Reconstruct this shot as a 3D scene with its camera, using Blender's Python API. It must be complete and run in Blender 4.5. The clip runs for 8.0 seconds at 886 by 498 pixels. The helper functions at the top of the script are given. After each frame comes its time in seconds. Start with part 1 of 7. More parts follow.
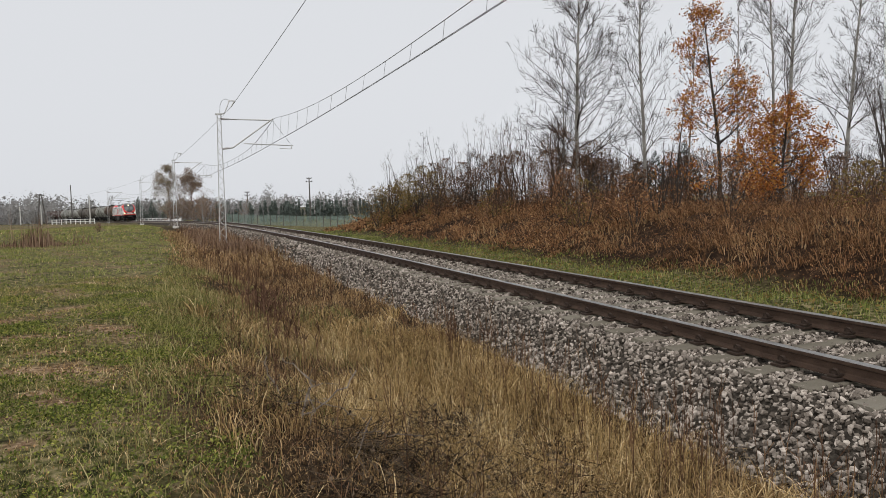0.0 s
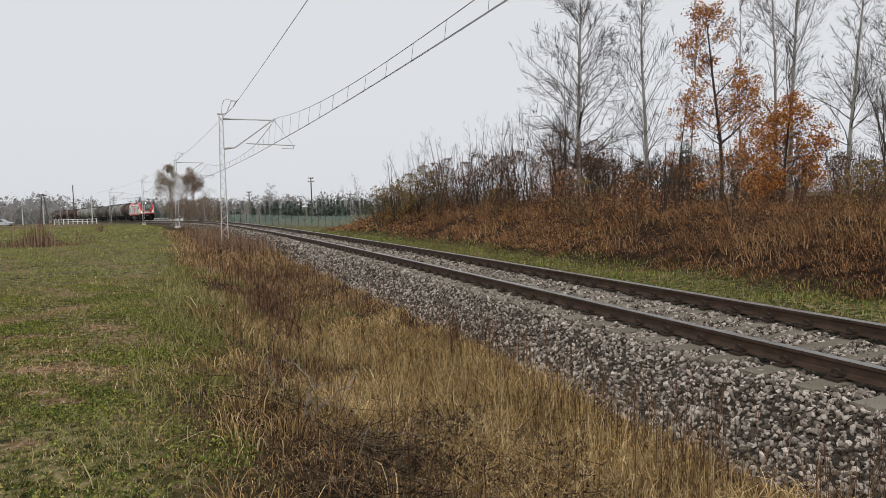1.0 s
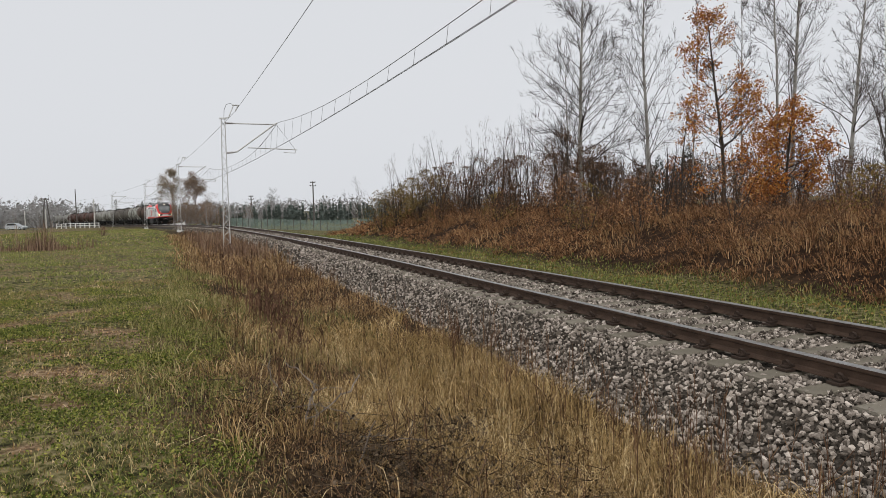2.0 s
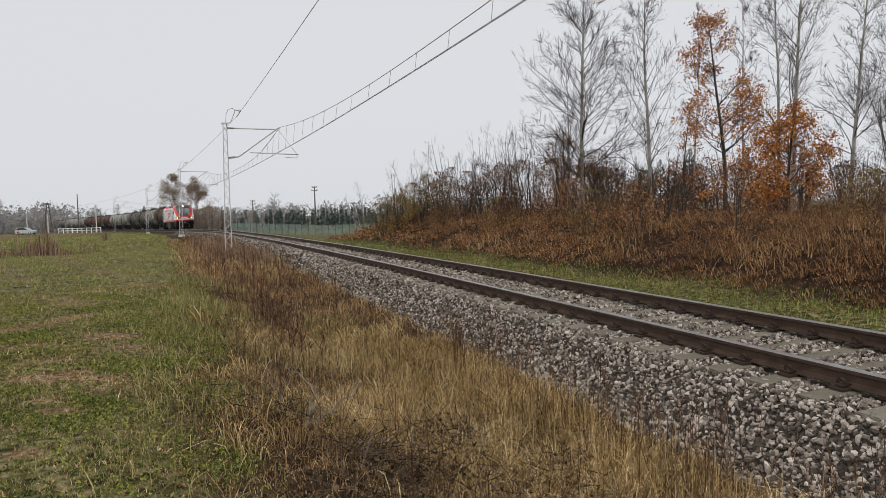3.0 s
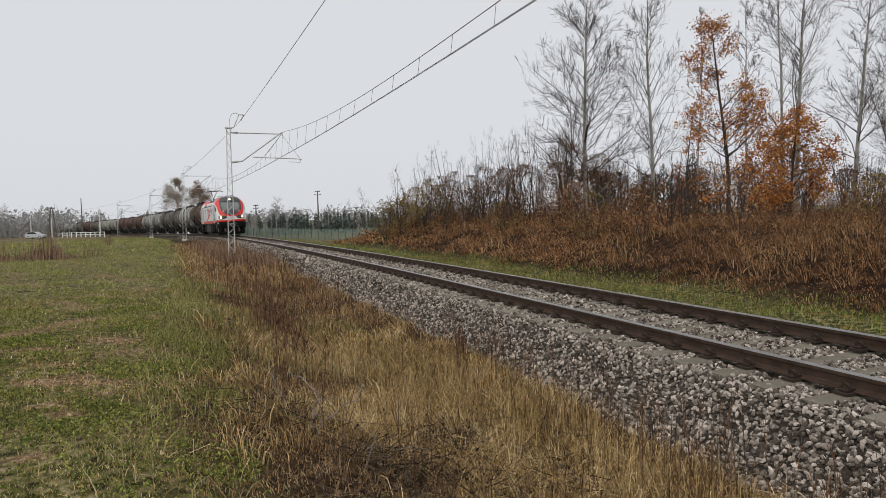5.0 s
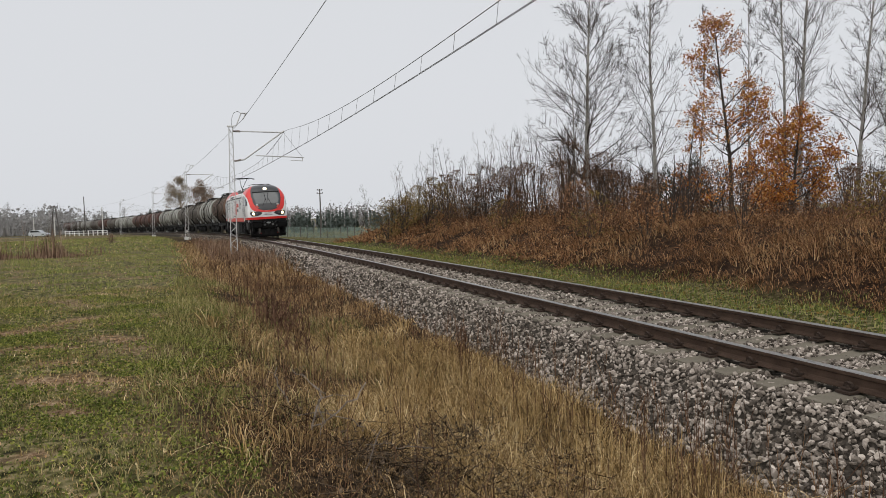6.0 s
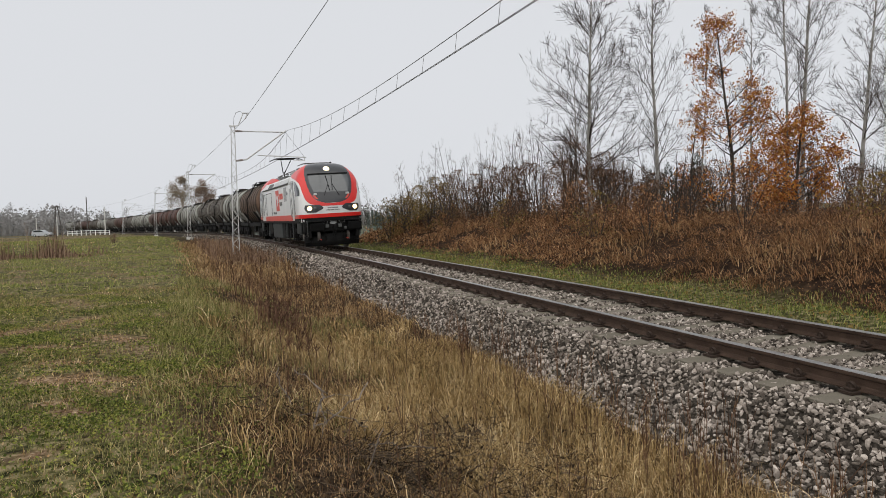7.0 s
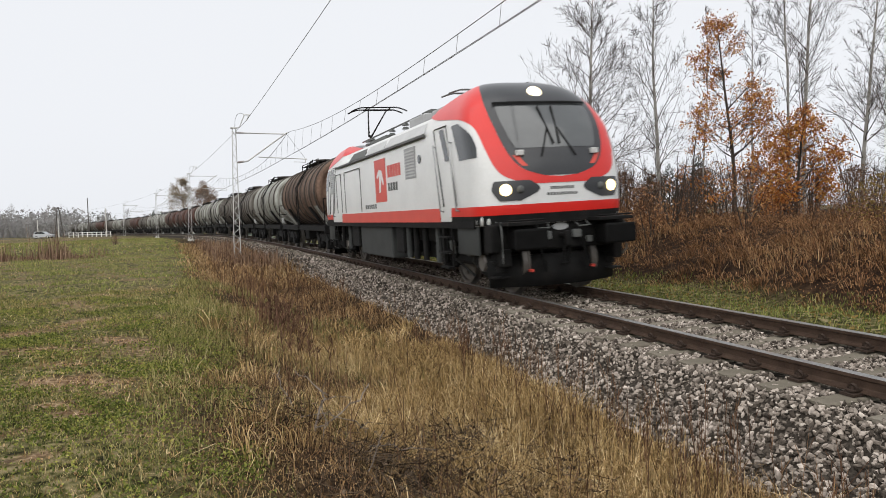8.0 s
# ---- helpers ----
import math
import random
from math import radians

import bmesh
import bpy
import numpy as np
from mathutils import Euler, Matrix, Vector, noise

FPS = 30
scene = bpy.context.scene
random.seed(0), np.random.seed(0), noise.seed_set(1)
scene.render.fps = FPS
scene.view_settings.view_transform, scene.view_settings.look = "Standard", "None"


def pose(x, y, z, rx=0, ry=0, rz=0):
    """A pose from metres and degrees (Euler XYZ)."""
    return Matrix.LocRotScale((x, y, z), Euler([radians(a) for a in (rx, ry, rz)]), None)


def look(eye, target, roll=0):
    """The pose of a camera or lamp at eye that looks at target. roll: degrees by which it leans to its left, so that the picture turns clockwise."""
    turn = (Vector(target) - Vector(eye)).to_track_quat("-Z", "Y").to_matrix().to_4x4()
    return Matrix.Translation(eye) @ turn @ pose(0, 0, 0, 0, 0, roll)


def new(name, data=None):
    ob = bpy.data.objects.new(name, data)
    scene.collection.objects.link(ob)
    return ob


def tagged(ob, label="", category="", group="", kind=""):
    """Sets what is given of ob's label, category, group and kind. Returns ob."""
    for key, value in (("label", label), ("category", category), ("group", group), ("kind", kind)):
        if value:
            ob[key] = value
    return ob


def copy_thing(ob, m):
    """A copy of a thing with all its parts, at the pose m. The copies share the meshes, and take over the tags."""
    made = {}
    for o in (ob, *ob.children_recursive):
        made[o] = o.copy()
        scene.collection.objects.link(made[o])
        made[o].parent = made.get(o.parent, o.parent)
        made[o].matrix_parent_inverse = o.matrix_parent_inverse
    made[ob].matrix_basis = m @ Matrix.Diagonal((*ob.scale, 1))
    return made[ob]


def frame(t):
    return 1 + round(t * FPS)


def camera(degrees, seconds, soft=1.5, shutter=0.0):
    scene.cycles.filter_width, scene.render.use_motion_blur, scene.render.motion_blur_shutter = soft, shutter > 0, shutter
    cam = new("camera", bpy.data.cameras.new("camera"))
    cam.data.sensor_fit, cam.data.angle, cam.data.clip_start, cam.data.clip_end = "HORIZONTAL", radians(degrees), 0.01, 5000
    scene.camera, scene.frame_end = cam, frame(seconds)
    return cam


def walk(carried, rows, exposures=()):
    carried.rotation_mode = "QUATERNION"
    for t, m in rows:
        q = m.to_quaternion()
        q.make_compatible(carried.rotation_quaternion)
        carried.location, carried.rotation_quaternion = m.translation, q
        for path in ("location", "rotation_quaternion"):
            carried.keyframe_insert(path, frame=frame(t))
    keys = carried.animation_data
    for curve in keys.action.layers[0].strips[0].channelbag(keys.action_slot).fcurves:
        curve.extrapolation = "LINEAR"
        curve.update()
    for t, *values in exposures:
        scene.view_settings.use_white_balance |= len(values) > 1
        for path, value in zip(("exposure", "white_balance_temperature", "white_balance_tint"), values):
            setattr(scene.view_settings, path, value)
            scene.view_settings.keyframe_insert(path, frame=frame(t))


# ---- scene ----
# The view: a hand-held camera that stands beside the line and drifts a little.
EYE = Vector((0.0, 0.0, 1.48))
cam = camera(62.82, 8.0, soft=0.75, shutter=0.15)


def aim(turn, tilt, roll=-1.72):
    a, b = radians(turn), radians(tilt)
    return look(EYE, EYE + Vector((-math.sin(a) * math.cos(b), math.cos(a) * math.cos(b), math.sin(b))), roll)


walk(cam, [(t, aim(a, b)) for t, a, b in (
    (0.0, 0.0, -3.717), (0.5, 0.071, -3.729), (1.0, 0.136, -3.722), (1.5, 0.193, -3.593), (3.0, 0.373, -3.017), (3.5, 0.366, -2.873), (4.0, 0.502, -2.726),
    (4.5, 0.525, -2.658), (6.0, 0.774, -2.785), (6.5, 0.792, -2.858), (7.0, 0.927, -2.794), (7.5, 0.936, -2.716), (8.0, 1.002, -2.66))],
     [(0.0, 0.12), (4.5, 0.07), (6.5, 0.08), (7.2, 0.13), (7.6, 0.23), (8.0, 0.39)])

# ---- light: a bright overcast sky ----
world = bpy.data.worlds.new("overcast_sky")
scene.world = world
world.use_nodes = True
wn, wl = world.node_tree.nodes, world.node_tree.links
sky = wn.new("ShaderNodeTexSky")
sky.sky_type = "NISHITA"
sky.sun_disc = False
sky.sun_elevation, sky.sun_rotation = radians(48), radians(200)
sky.dust_density, sky.air_density = 4.0, 1.0
grey = wn.new("ShaderNodeHueSaturation")
grey.inputs["Saturation"].default_value = 0.05
veil = wn.new("ShaderNodeMix")
veil.data_type = "RGBA"
veil.inputs["Factor"].default_value = 0.93
veil.inputs["B"].default_value = (6.85, 7.02, 7.36, 1)
wl.new(sky.outputs["Color"], grey.inputs["Color"])
wl.new(grey.outputs["Color"], veil.inputs["A"])
wl.new(veil.outputs["Result"], wn["Background"].inputs["Color"])
wn["Background"].inputs["Strength"].default_value = 0.1
sun = new("sun", bpy.data.lights.new("sun", "SUN"))
sun.data.energy, sun.data.angle, sun.data.color = 2.1, radians(110), (1.0, 0.965, 0.91)
sun.matrix_basis = look((0, 0, 60), (20, 50, 0))

# ---- materials ----


def material(name, colors, rough=0.8, scale=3.0, fine=40.0, bump=0.0, metal=0.0, island=0.0, spec=0.05, obj_random=0.0, coords="Object"):
    """A procedural surface: colors run from dark to light over coarse and fine noise; island/obj_random add piece by piece variation."""
    m = bpy.data.materials.new(name)
    m.use_nodes = True
    n, l = m.node_tree.nodes, m.node_tree.links
    b = n["Principled BSDF"]
    b.inputs["Roughness"].default_value = rough
    b.inputs["Metallic"].default_value = metal
    b.inputs["Specular IOR Level"].default_value = spec
    tc = n.new("ShaderNodeTexCoord")
    big, small = n.new("ShaderNodeTexNoise"), n.new("ShaderNodeTexNoise")
    big.inputs["Scale"].default_value, small.inputs["Scale"].default_value = scale, fine
    big.inputs["Detail"].default_value, small.inputs["Detail"].default_value = 4, 3
    for x in (big, small):
        l.new(tc.outputs[coords], x.inputs["Vector"])
    add = n.new("ShaderNodeMath")
    add.operation = "MULTIPLY_ADD"
    l.new(small.outputs["Fac"], add.inputs[0])
    add.inputs[1].default_value = 0.45
    half = n.new("ShaderNodeMath")
    half.operation = "MULTIPLY_ADD"
    half.inputs[1].default_value, half.inputs[2].default_value = 0.9, -0.18
    l.new(big.outputs["Fac"], half.inputs[0])
    l.new(half.outputs[0], add.inputs[2])
    fac = add.outputs[0]
    if island or obj_random:
        g = n.new("ShaderNodeNewGeometry") if island else n.new("ShaderNodeObjectInfo")
        k = island or obj_random
        mix = n.new("ShaderNodeMix")
        mix.data_type = "FLOAT"
        mix.inputs[0].default_value = k
        l.new(fac, mix.inputs[2])
        l.new(g.outputs["Random Per Island" if island else "Random"], mix.inputs[3])
        fac = mix.outputs[0]
    ramp = n.new("ShaderNodeValToRGB")
    el = ramp.color_ramp.elements
    while len(el) < len(colors):
        el.new(0.5)
    for i, c in enumerate(colors):
        el[i].position = 0.15 + 0.7 * i / max(1, len(colors) - 1)
        el[i].color = (*c, 1)
    l.new(fac, ramp.inputs[0])
    l.new(ramp.outputs[0], b.inputs["Base Color"])
    if bump:
        bn = n.new("ShaderNodeBump")
        bn.inputs["Strength"].default_value = min(1.0, bump)
        bn.inputs["Distance"].default_value = 0.02
        l.new(small.outputs["Fac"], bn.inputs["Height"])
        l.new(bn.outputs[0], b.inputs["Normal"])
    return m


def glow(name, color, strength):
    m = bpy.data.materials.new(name)
    m.use_nodes = True
    b = m.node_tree.nodes["Principled BSDF"]
    b.inputs["Base Color"].default_value = (*color, 1)
    b.inputs["Emission Color"].default_value = (*color, 1)
    b.inputs["Emission Strength"].default_value = strength
    return m


M_RAIL = material("rail_rust", [(0.03, 0.02, 0.016), (0.06, 0.04, 0.03), (0.09, 0.06, 0.045)], 0.6, 6, 90, 0.3, 0.2)
M_RAILTOP = material("rail_worn_top", [(0.22, 0.21, 0.20), (0.38, 0.37, 0.36)], 0.3, 8, 120, 0.05, 0.9)
M_SLEEPER = material("sleeper_concrete", [(0.09, 0.078, 0.06), (0.155, 0.138, 0.11), (0.23, 0.21, 0.175)], 0.9, 3, 60, 0.4, obj_random=0.25)
M_CLIP = material("fastening_iron", [(0.03, 0.022, 0.018), (0.07, 0.05, 0.04)], 0.7, 8, 60, 0.3, 0.3)
M_STONE = material("ballast_stone", [(0.018, 0.015, 0.012), (0.10, 0.084, 0.07), (0.205, 0.176, 0.15), (0.34, 0.295, 0.255), (0.55, 0.485, 0.43)], 0.9, 9, 60, 0.3, island=0.6)
M_STONEP = material("ballast_stone_piece", [(0.018, 0.015, 0.012), (0.10, 0.084, 0.07), (0.205, 0.176, 0.15), (0.34, 0.295, 0.255), (0.55, 0.485, 0.43)], 0.9, 9, 60, 0.3, obj_random=0.6)
# Bed colour is near black: shade in the gaps between stones is painted in.
M_BEDSHADE = material("ballast_bed", [(0.012, 0.010, 0.008), (0.04, 0.034, 0.028), (0.13, 0.112, 0.094)], 0.95, 16, 34, 1.0)
M_STEEL = material("galvanised_steel", [(0.42, 0.42, 0.41), (0.56, 0.56, 0.55)], 0.55, 2, 40, 0.1, 0.3)
M_WIRE = material("wire_copper_dark", [(0.10, 0.10, 0.10), (0.16, 0.155, 0.15)], 0.6, 2, 10, 0, 0.4)
M_INSUL = material("insulator_brown", [(0.10, 0.05, 0.03), (0.16, 0.09, 0.06)], 0.3, 5, 30)
M_CONC = material("concrete_pale", [(0.42, 0.41, 0.39), (0.6, 0.59, 0.56)], 0.9, 2, 30, 0.2)
M_WHITE = material("loco_white", [(0.54, 0.545, 0.54), (0.61, 0.615, 0.61), (0.67, 0.675, 0.67)], 0.32, 1.2, 20, 0, 0, spec=0.5)
M_RED = material("loco_red", [(0.52, 0.016, 0.012), (0.58, 0.022, 0.016)], 0.3, 1.5, 20, spec=0.5)
M_REDW = material("loco_red_faded", [(0.48, 0.045, 0.03), (0.58, 0.065, 0.042)], 0.45, 2, 25, spec=0.5)
M_BLACK = material("mask_black", [(0.02, 0.021, 0.024), (0.03, 0.032, 0.035)], 0.28, 2, 20, spec=0.5)
M_GREY = material("skirt_grey", [(0.085, 0.088, 0.088), (0.13, 0.135, 0.13)], 0.55, 2, 30)
M_DARK = material("underframe_dark", [(0.003, 0.003, 0.003), (0.007, 0.007, 0.007), (0.018, 0.016, 0.015)], 0.75, 4, 40, 0.2, spec=0.15)
M_ROOF = material("roof_grey", [(0.28, 0.285, 0.29), (0.40, 0.405, 0.41)], 0.5, 2, 20)
M_GLASS = material("dark_tinted_glass", [(0.02, 0.023, 0.025), (0.03, 0.033, 0.035)], 0.06, 1, 5, spec=0.7)
M_SCREEN = material("windscreen_tinted", [(0.055, 0.06, 0.062), (0.075, 0.08, 0.082)], 0.08, 1, 5, spec=0.9)
M_LOUVRE = material("louvre_grey", [(0.40, 0.405, 0.41), (0.50, 0.505, 0.51)], 0.5, 2, 20)
M_SKIRT = material("skirt_dark_grey", [(0.035, 0.037, 0.037), (0.06, 0.063, 0.062)], 0.55, 2, 30, 0.1)
M_RUBBER = material("rubber", [(0.004, 0.004, 0.004), (0.009, 0.009, 0.009)], 0.7, 5, 30)
M_WHEEL = material("wheel_steel", [(0.08, 0.07, 0.06), (0.2, 0.19, 0.18)], 0.45, 4, 30, 0, 0.7)
M_LAMP = glow("lamp_warm_glow", (1.0, 0.77, 0.36), 3.0)
M_LAMPW = glow("lamp_pale_glow", (1.0, 0.86, 0.58), 1.5)
M_BARK = material("bark_pale_grey", [(0.10, 0.09, 0.08), (0.25, 0.237, 0.215), (0.43, 0.415, 0.38)], 0.9, 3, 30, 0.4)
M_TWIG = material("twigs_grey_brown", [(0.024, 0.018, 0.016), (0.055, 0.044, 0.038), (0.12, 0.10, 0.088)], 0.9, 1, 20, island=0.4)
M_BRUSH = material("brush_red_brown", [(0.018, 0.010, 0.007), (0.06, 0.032, 0.02), (0.135, 0.076, 0.045), (0.25, 0.155, 0.09)], 0.9, 0.6, 12, island=0.55)
M_DARKBARK = material("bark_dark", [(0.03, 0.025, 0.022), (0.08, 0.065, 0.055)], 0.9, 4, 30, 0.4)
M_OAKLEAF = material("oak_leaf_orange", [(0.13, 0.04, 0.014), (0.29, 0.095, 0.024), (0.42, 0.165, 0.035), (0.42, 0.25, 0.06)], 0.7, 0.8, 20, island=0.65)
M_DEADLEAF = material("withered_leaf", [(0.04, 0.018, 0.010), (0.15, 0.066, 0.03), (0.30, 0.16, 0.075), (0.46, 0.29, 0.15)], 0.8, 0.8, 20, island=0.6)
M_BROWNLEAF = material("brown_shrub_leaf", [(0.035, 0.021, 0.013), (0.11, 0.063, 0.038), (0.23, 0.145, 0.09)], 0.85, 0.8, 20, island=0.6)
M_OLIVELEAF = material("olive_leaf", [(0.08, 0.06, 0.02), (0.17, 0.12, 0.04), (0.24, 0.16, 0.06)], 0.8, 0.8, 20, island=0.6)
M_STRAW = material("straw_grass", [(0.030, 0.018, 0.008), (0.19, 0.122, 0.05), (0.45, 0.31, 0.14), (0.84, 0.68, 0.42)], 0.8, 0.5, 8, island=0.5)
M_DRYBROWN = material("withered_weeds", [(0.018, 0.010, 0.006), (0.15, 0.09, 0.044), (0.35, 0.222, 0.107), (0.56, 0.42, 0.245)], 0.85, 0.5, 8, island=0.55)
M_GRASS = material("green_grass", [(0.026, 0.026, 0.010), (0.13, 0.128, 0.042), (0.26, 0.235, 0.088), (0.52, 0.44, 0.24)], 0.75, 0.45, 8, island=0.5)
M_STRIP = material("fresh_green_grass", [(0.027, 0.039, 0.010), (0.092, 0.117, 0.028), (0.20, 0.213, 0.06), (0.42, 0.37, 0.17)], 0.75, 0.6, 8, island=0.5)
M_FARGRASS = material("far_field_grass", [(0.04, 0.054, 0.015), (0.145, 0.168, 0.044), (0.26, 0.265, 0.088), (0.43, 0.40, 0.18)], 0.75, 0.2, 3, island=0.45)
M_HERB = material("herb_leaf_green", [(0.014, 0.022, 0.006), (0.075, 0.098, 0.022), (0.19, 0.205, 0.045), (0.38, 0.35, 0.095)], 0.6, 0.7, 10, island=0.5)
M_SPRUCE = material("spruce_needles", [(0.028, 0.036, 0.028), (0.055, 0.068, 0.05)], 0.9, 1, 10, island=0.5)
M_STICK = material("dead_stick_grey", [(0.06, 0.048, 0.04), (0.17, 0.14, 0.115), (0.32, 0.275, 0.235)], 0.9, 9, 60, 0.5)

# ---- mesh helpers ----


def tube_mesh(P0, P1, R0, R1, n=4):
    """Tapered tubes between arrays of points: vertices and quads."""
    P0, P1 = np.asarray(P0, float), np.asarray(P1, float)
    R0, R1 = np.asarray(R0, float), np.asarray(R1, float)
    D = P1 - P0
    D /= np.linalg.norm(D, axis=1)[:, None] + 1e-9
    A = np.where(np.abs(D[:, 2:3]) < 0.9, np.array([[0, 0, 1.0]]), np.array([[1.0, 0, 0]]))
    U = np.cross(D, A)
    U /= np.linalg.norm(U, axis=1)[:, None] + 1e-9
    V = np.cross(D, U)
    k = len(P0)
    ang = np.arange(n) * 2 * np.pi / n
    ring = np.cos(ang)[None, :, None] * U[:, None] + np.sin(ang)[None, :, None] * V[:, None]
    a = P0[:, None] + ring * R0[:, None, None]
    b = P1[:, None] + ring * R1[:, None, None]
    verts = np.concatenate([a, b], 1).reshape(-1, 3)
    j = np.arange(n)
    q = np.stack([j, (j + 1) % n, (j + 1) % n + n, j + n], 1)
    faces = (np.arange(k) * 2 * n)[:, None, None] + q[None]
    return verts, faces.reshape(-1, 4)


def stem_mesh(pts, radii, n=8):
    """One unbroken tapered stem through upright points."""
    ang = np.arange(n) * 2 * np.pi / n
    ring = np.stack([np.cos(ang), np.sin(ang), 0 * ang], 1)
    verts = (pts[:, None] + ring[None] * radii[:, None, None]).reshape(-1, 3)
    j = np.arange(n)
    q = np.stack([j, (j + 1) % n, (j + 1) % n + n, j + n], 1)
    return verts, ((np.arange(len(pts) - 1) * n)[:, None, None] + q[None]).reshape(-1, 4)


def blade_mesh(base, lean, height, width, droop, seg=3):
    """Bent grass blades: base points, horizontal lean vectors, heights, widths, droop (0 straight, 1 hanging over)."""
    k = len(base)
    side = np.stack([-lean[:, 1], lean[:, 0], np.zeros(k)], 1)
    nn = np.linalg.norm(side, axis=1)[:, None]
    side = np.where(nn > 1e-6, side / (nn + 1e-9), np.array([[1.0, 0, 0]]))
    tw = np.random.rand(k) * 6.28
    l3 = np.stack([lean[:, 0], lean[:, 1], np.zeros(k)], 1)
    l3u = l3 / (np.linalg.norm(l3, axis=1)[:, None] + 1e-9)
    side = side * np.cos(tw)[:, None] + l3u * np.sin(tw)[:, None]
    rows = []
    for i in range(seg + 1):
        f = i / seg
        c = base + l3 * (height * (f ** 1.7))[:, None]
        c = c + np.array([0, 0, 1.0])[None] * (height * (f - droop * 0.55 * f ** 3))[:, None]
        w = (width * (1 - 0.93 * f ** 1.5) * 0.5)[:, None]
        rows.append(c - side * w)
        rows.append(c + side * w)
    verts = np.stack(rows, 1).reshape(-1, 3)
    q = np.array([[2 * i, 2 * i + 1, 2 * i + 3, 2 * i + 2] for i in range(seg)])
    faces = (np.arange(k) * 2 * (seg + 1))[:, None, None] + q[None]
    return verts, faces.reshape(-1, 4)


def leaf_mesh(pos, size):
    """Small bent leaves of two quads each, turned at random."""
    k = len(pos)
    r = np.random.randn(k, 3)
    r /= np.linalg.norm(r, axis=1)[:, None]
    a = np.cross(r, np.random.randn(k, 3))
    a /= np.linalg.norm(a, axis=1)[:, None] + 1e-9
    b = np.cross(r, a)
    s = np.asarray(size)[:, None]
    pts = [pos - a * s * 0.5, pos - b * s * 0.3 + r * s * 0.1, pos + a * s * 0.5, pos + b * s * 0.3 + r * s * 0.1]
    verts = np.stack(pts, 1).reshape(-1, 3)
    faces = (np.arange(k) * 4)[:, None, None] + np.array([[[0, 1, 2], [0, 2, 3]]])
    return verts, faces.reshape(-1, 3)


def join_np(parts):
    vs, out, off = [], [], 0
    for v, f in parts:
        vs.append(v)
        out.append(f + off)
        off += len(v)
    return np.concatenate(vs), out


def mesh_np(name, verts, faces, mat, smooth=False):
    """A mesh from arrays; faces: an array, or a list of arrays, of quads and triangles."""
    me = bpy.data.meshes.new(name)
    fl = faces if isinstance(faces, list) else [faces]
    fl = [f for f in fl if len(f)]
    loops = np.concatenate([f.ravel() for f in fl])
    tot = np.concatenate([np.full(len(f), f.shape[1]) for f in fl])
    me.vertices.add(len(verts))
    me.vertices.foreach_set("co", np.asarray(verts, np.float32).ravel())
    me.loops.add(len(loops))
    me.loops.foreach_set("vertex_index", loops.astype(np.int32))
    me.polygons.add(len(tot))
    me.polygons.foreach_set("loop_start", np.concatenate([[0], np.cumsum(tot)[:-1]]).astype(np.int32))
    me.polygons.foreach_set("use_smooth", np.full(len(tot), smooth))
    me.update(calc_edges=True)
    for m in mat if isinstance(mat, (list, tuple)) else [mat]:
        me.materials.append(m)
    return me


def part(name, bm, mat, parent, label="", smooth=False):
    """Links a bmesh, or a ready mesh, as one object under a thing or a part."""
    if isinstance(bm, bmesh.types.BMesh):
        me = bpy.data.meshes.new(name)
        if smooth:
            for f in bm.faces:
                f.smooth = True
        bm.to_mesh(me)
        bm.free()
        me.materials.append(mat)
    else:
        me = bm
    ob = new(name, me)
    if parent:
        ob.parent = parent
    if label:
        tagged(ob, label)
    return ob


def box(bm, lo, hi, bevel=0.0, m=None):
    """A box between two corners, with its edges rounded."""
    lo, hi = Vector(lo), Vector(hi)
    r = bmesh.ops.create_cube(bm, size=1.0, matrix=(m or Matrix()) @ Matrix.LocRotScale((lo + hi) / 2, None, hi - lo))
    if bevel:
        es = list({e for v in r["verts"] for e in v.link_edges})
        bmesh.ops.bevel(bm, geom=es, offset=bevel, segments=2, affect="EDGES", profile=0.5)
    return bm


def rod(bm, a, b, r0, r1=None, n=10):
    """A closed round bar from a to b."""
    a, b = Vector(a), Vector(b)
    d = b - a
    m = Matrix.Translation((a + b) / 2) @ d.to_track_quat("Z", "Y").to_matrix().to_4x4()
    bmesh.ops.create_cone(bm, cap_ends=True, segments=n, radius1=r0, radius2=r0 if r1 is None else r1, depth=d.length, matrix=m)
    return bm


def lathe(bm, prof, n=32, m=None):
    """A turned body: prof is a list of (position along the axis x, radius)."""
    rings = []
    m = m or Matrix()
    for x, r in prof:
        if r < 1e-4:
            rings.append([bm.verts.new(m @ Vector((x, 0, 0)))])
        else:
            rings.append([bm.verts.new(m @ Vector((x, r * math.cos(i * math.tau / n), r * math.sin(i * math.tau / n)))) for i in range(n)])
    for a, b in zip(rings, rings[1:]):
        for i in range(n):
            j = (i + 1) % n
            if len(a) == 1:
                bm.faces.new((a[0], b[i], b[j]))
            elif len(b) == 1:
                bm.faces.new((a[i], b[0], a[j]))
            else:
                bm.faces.new((a[i], b[i], b[j], a[j]))
    return bm


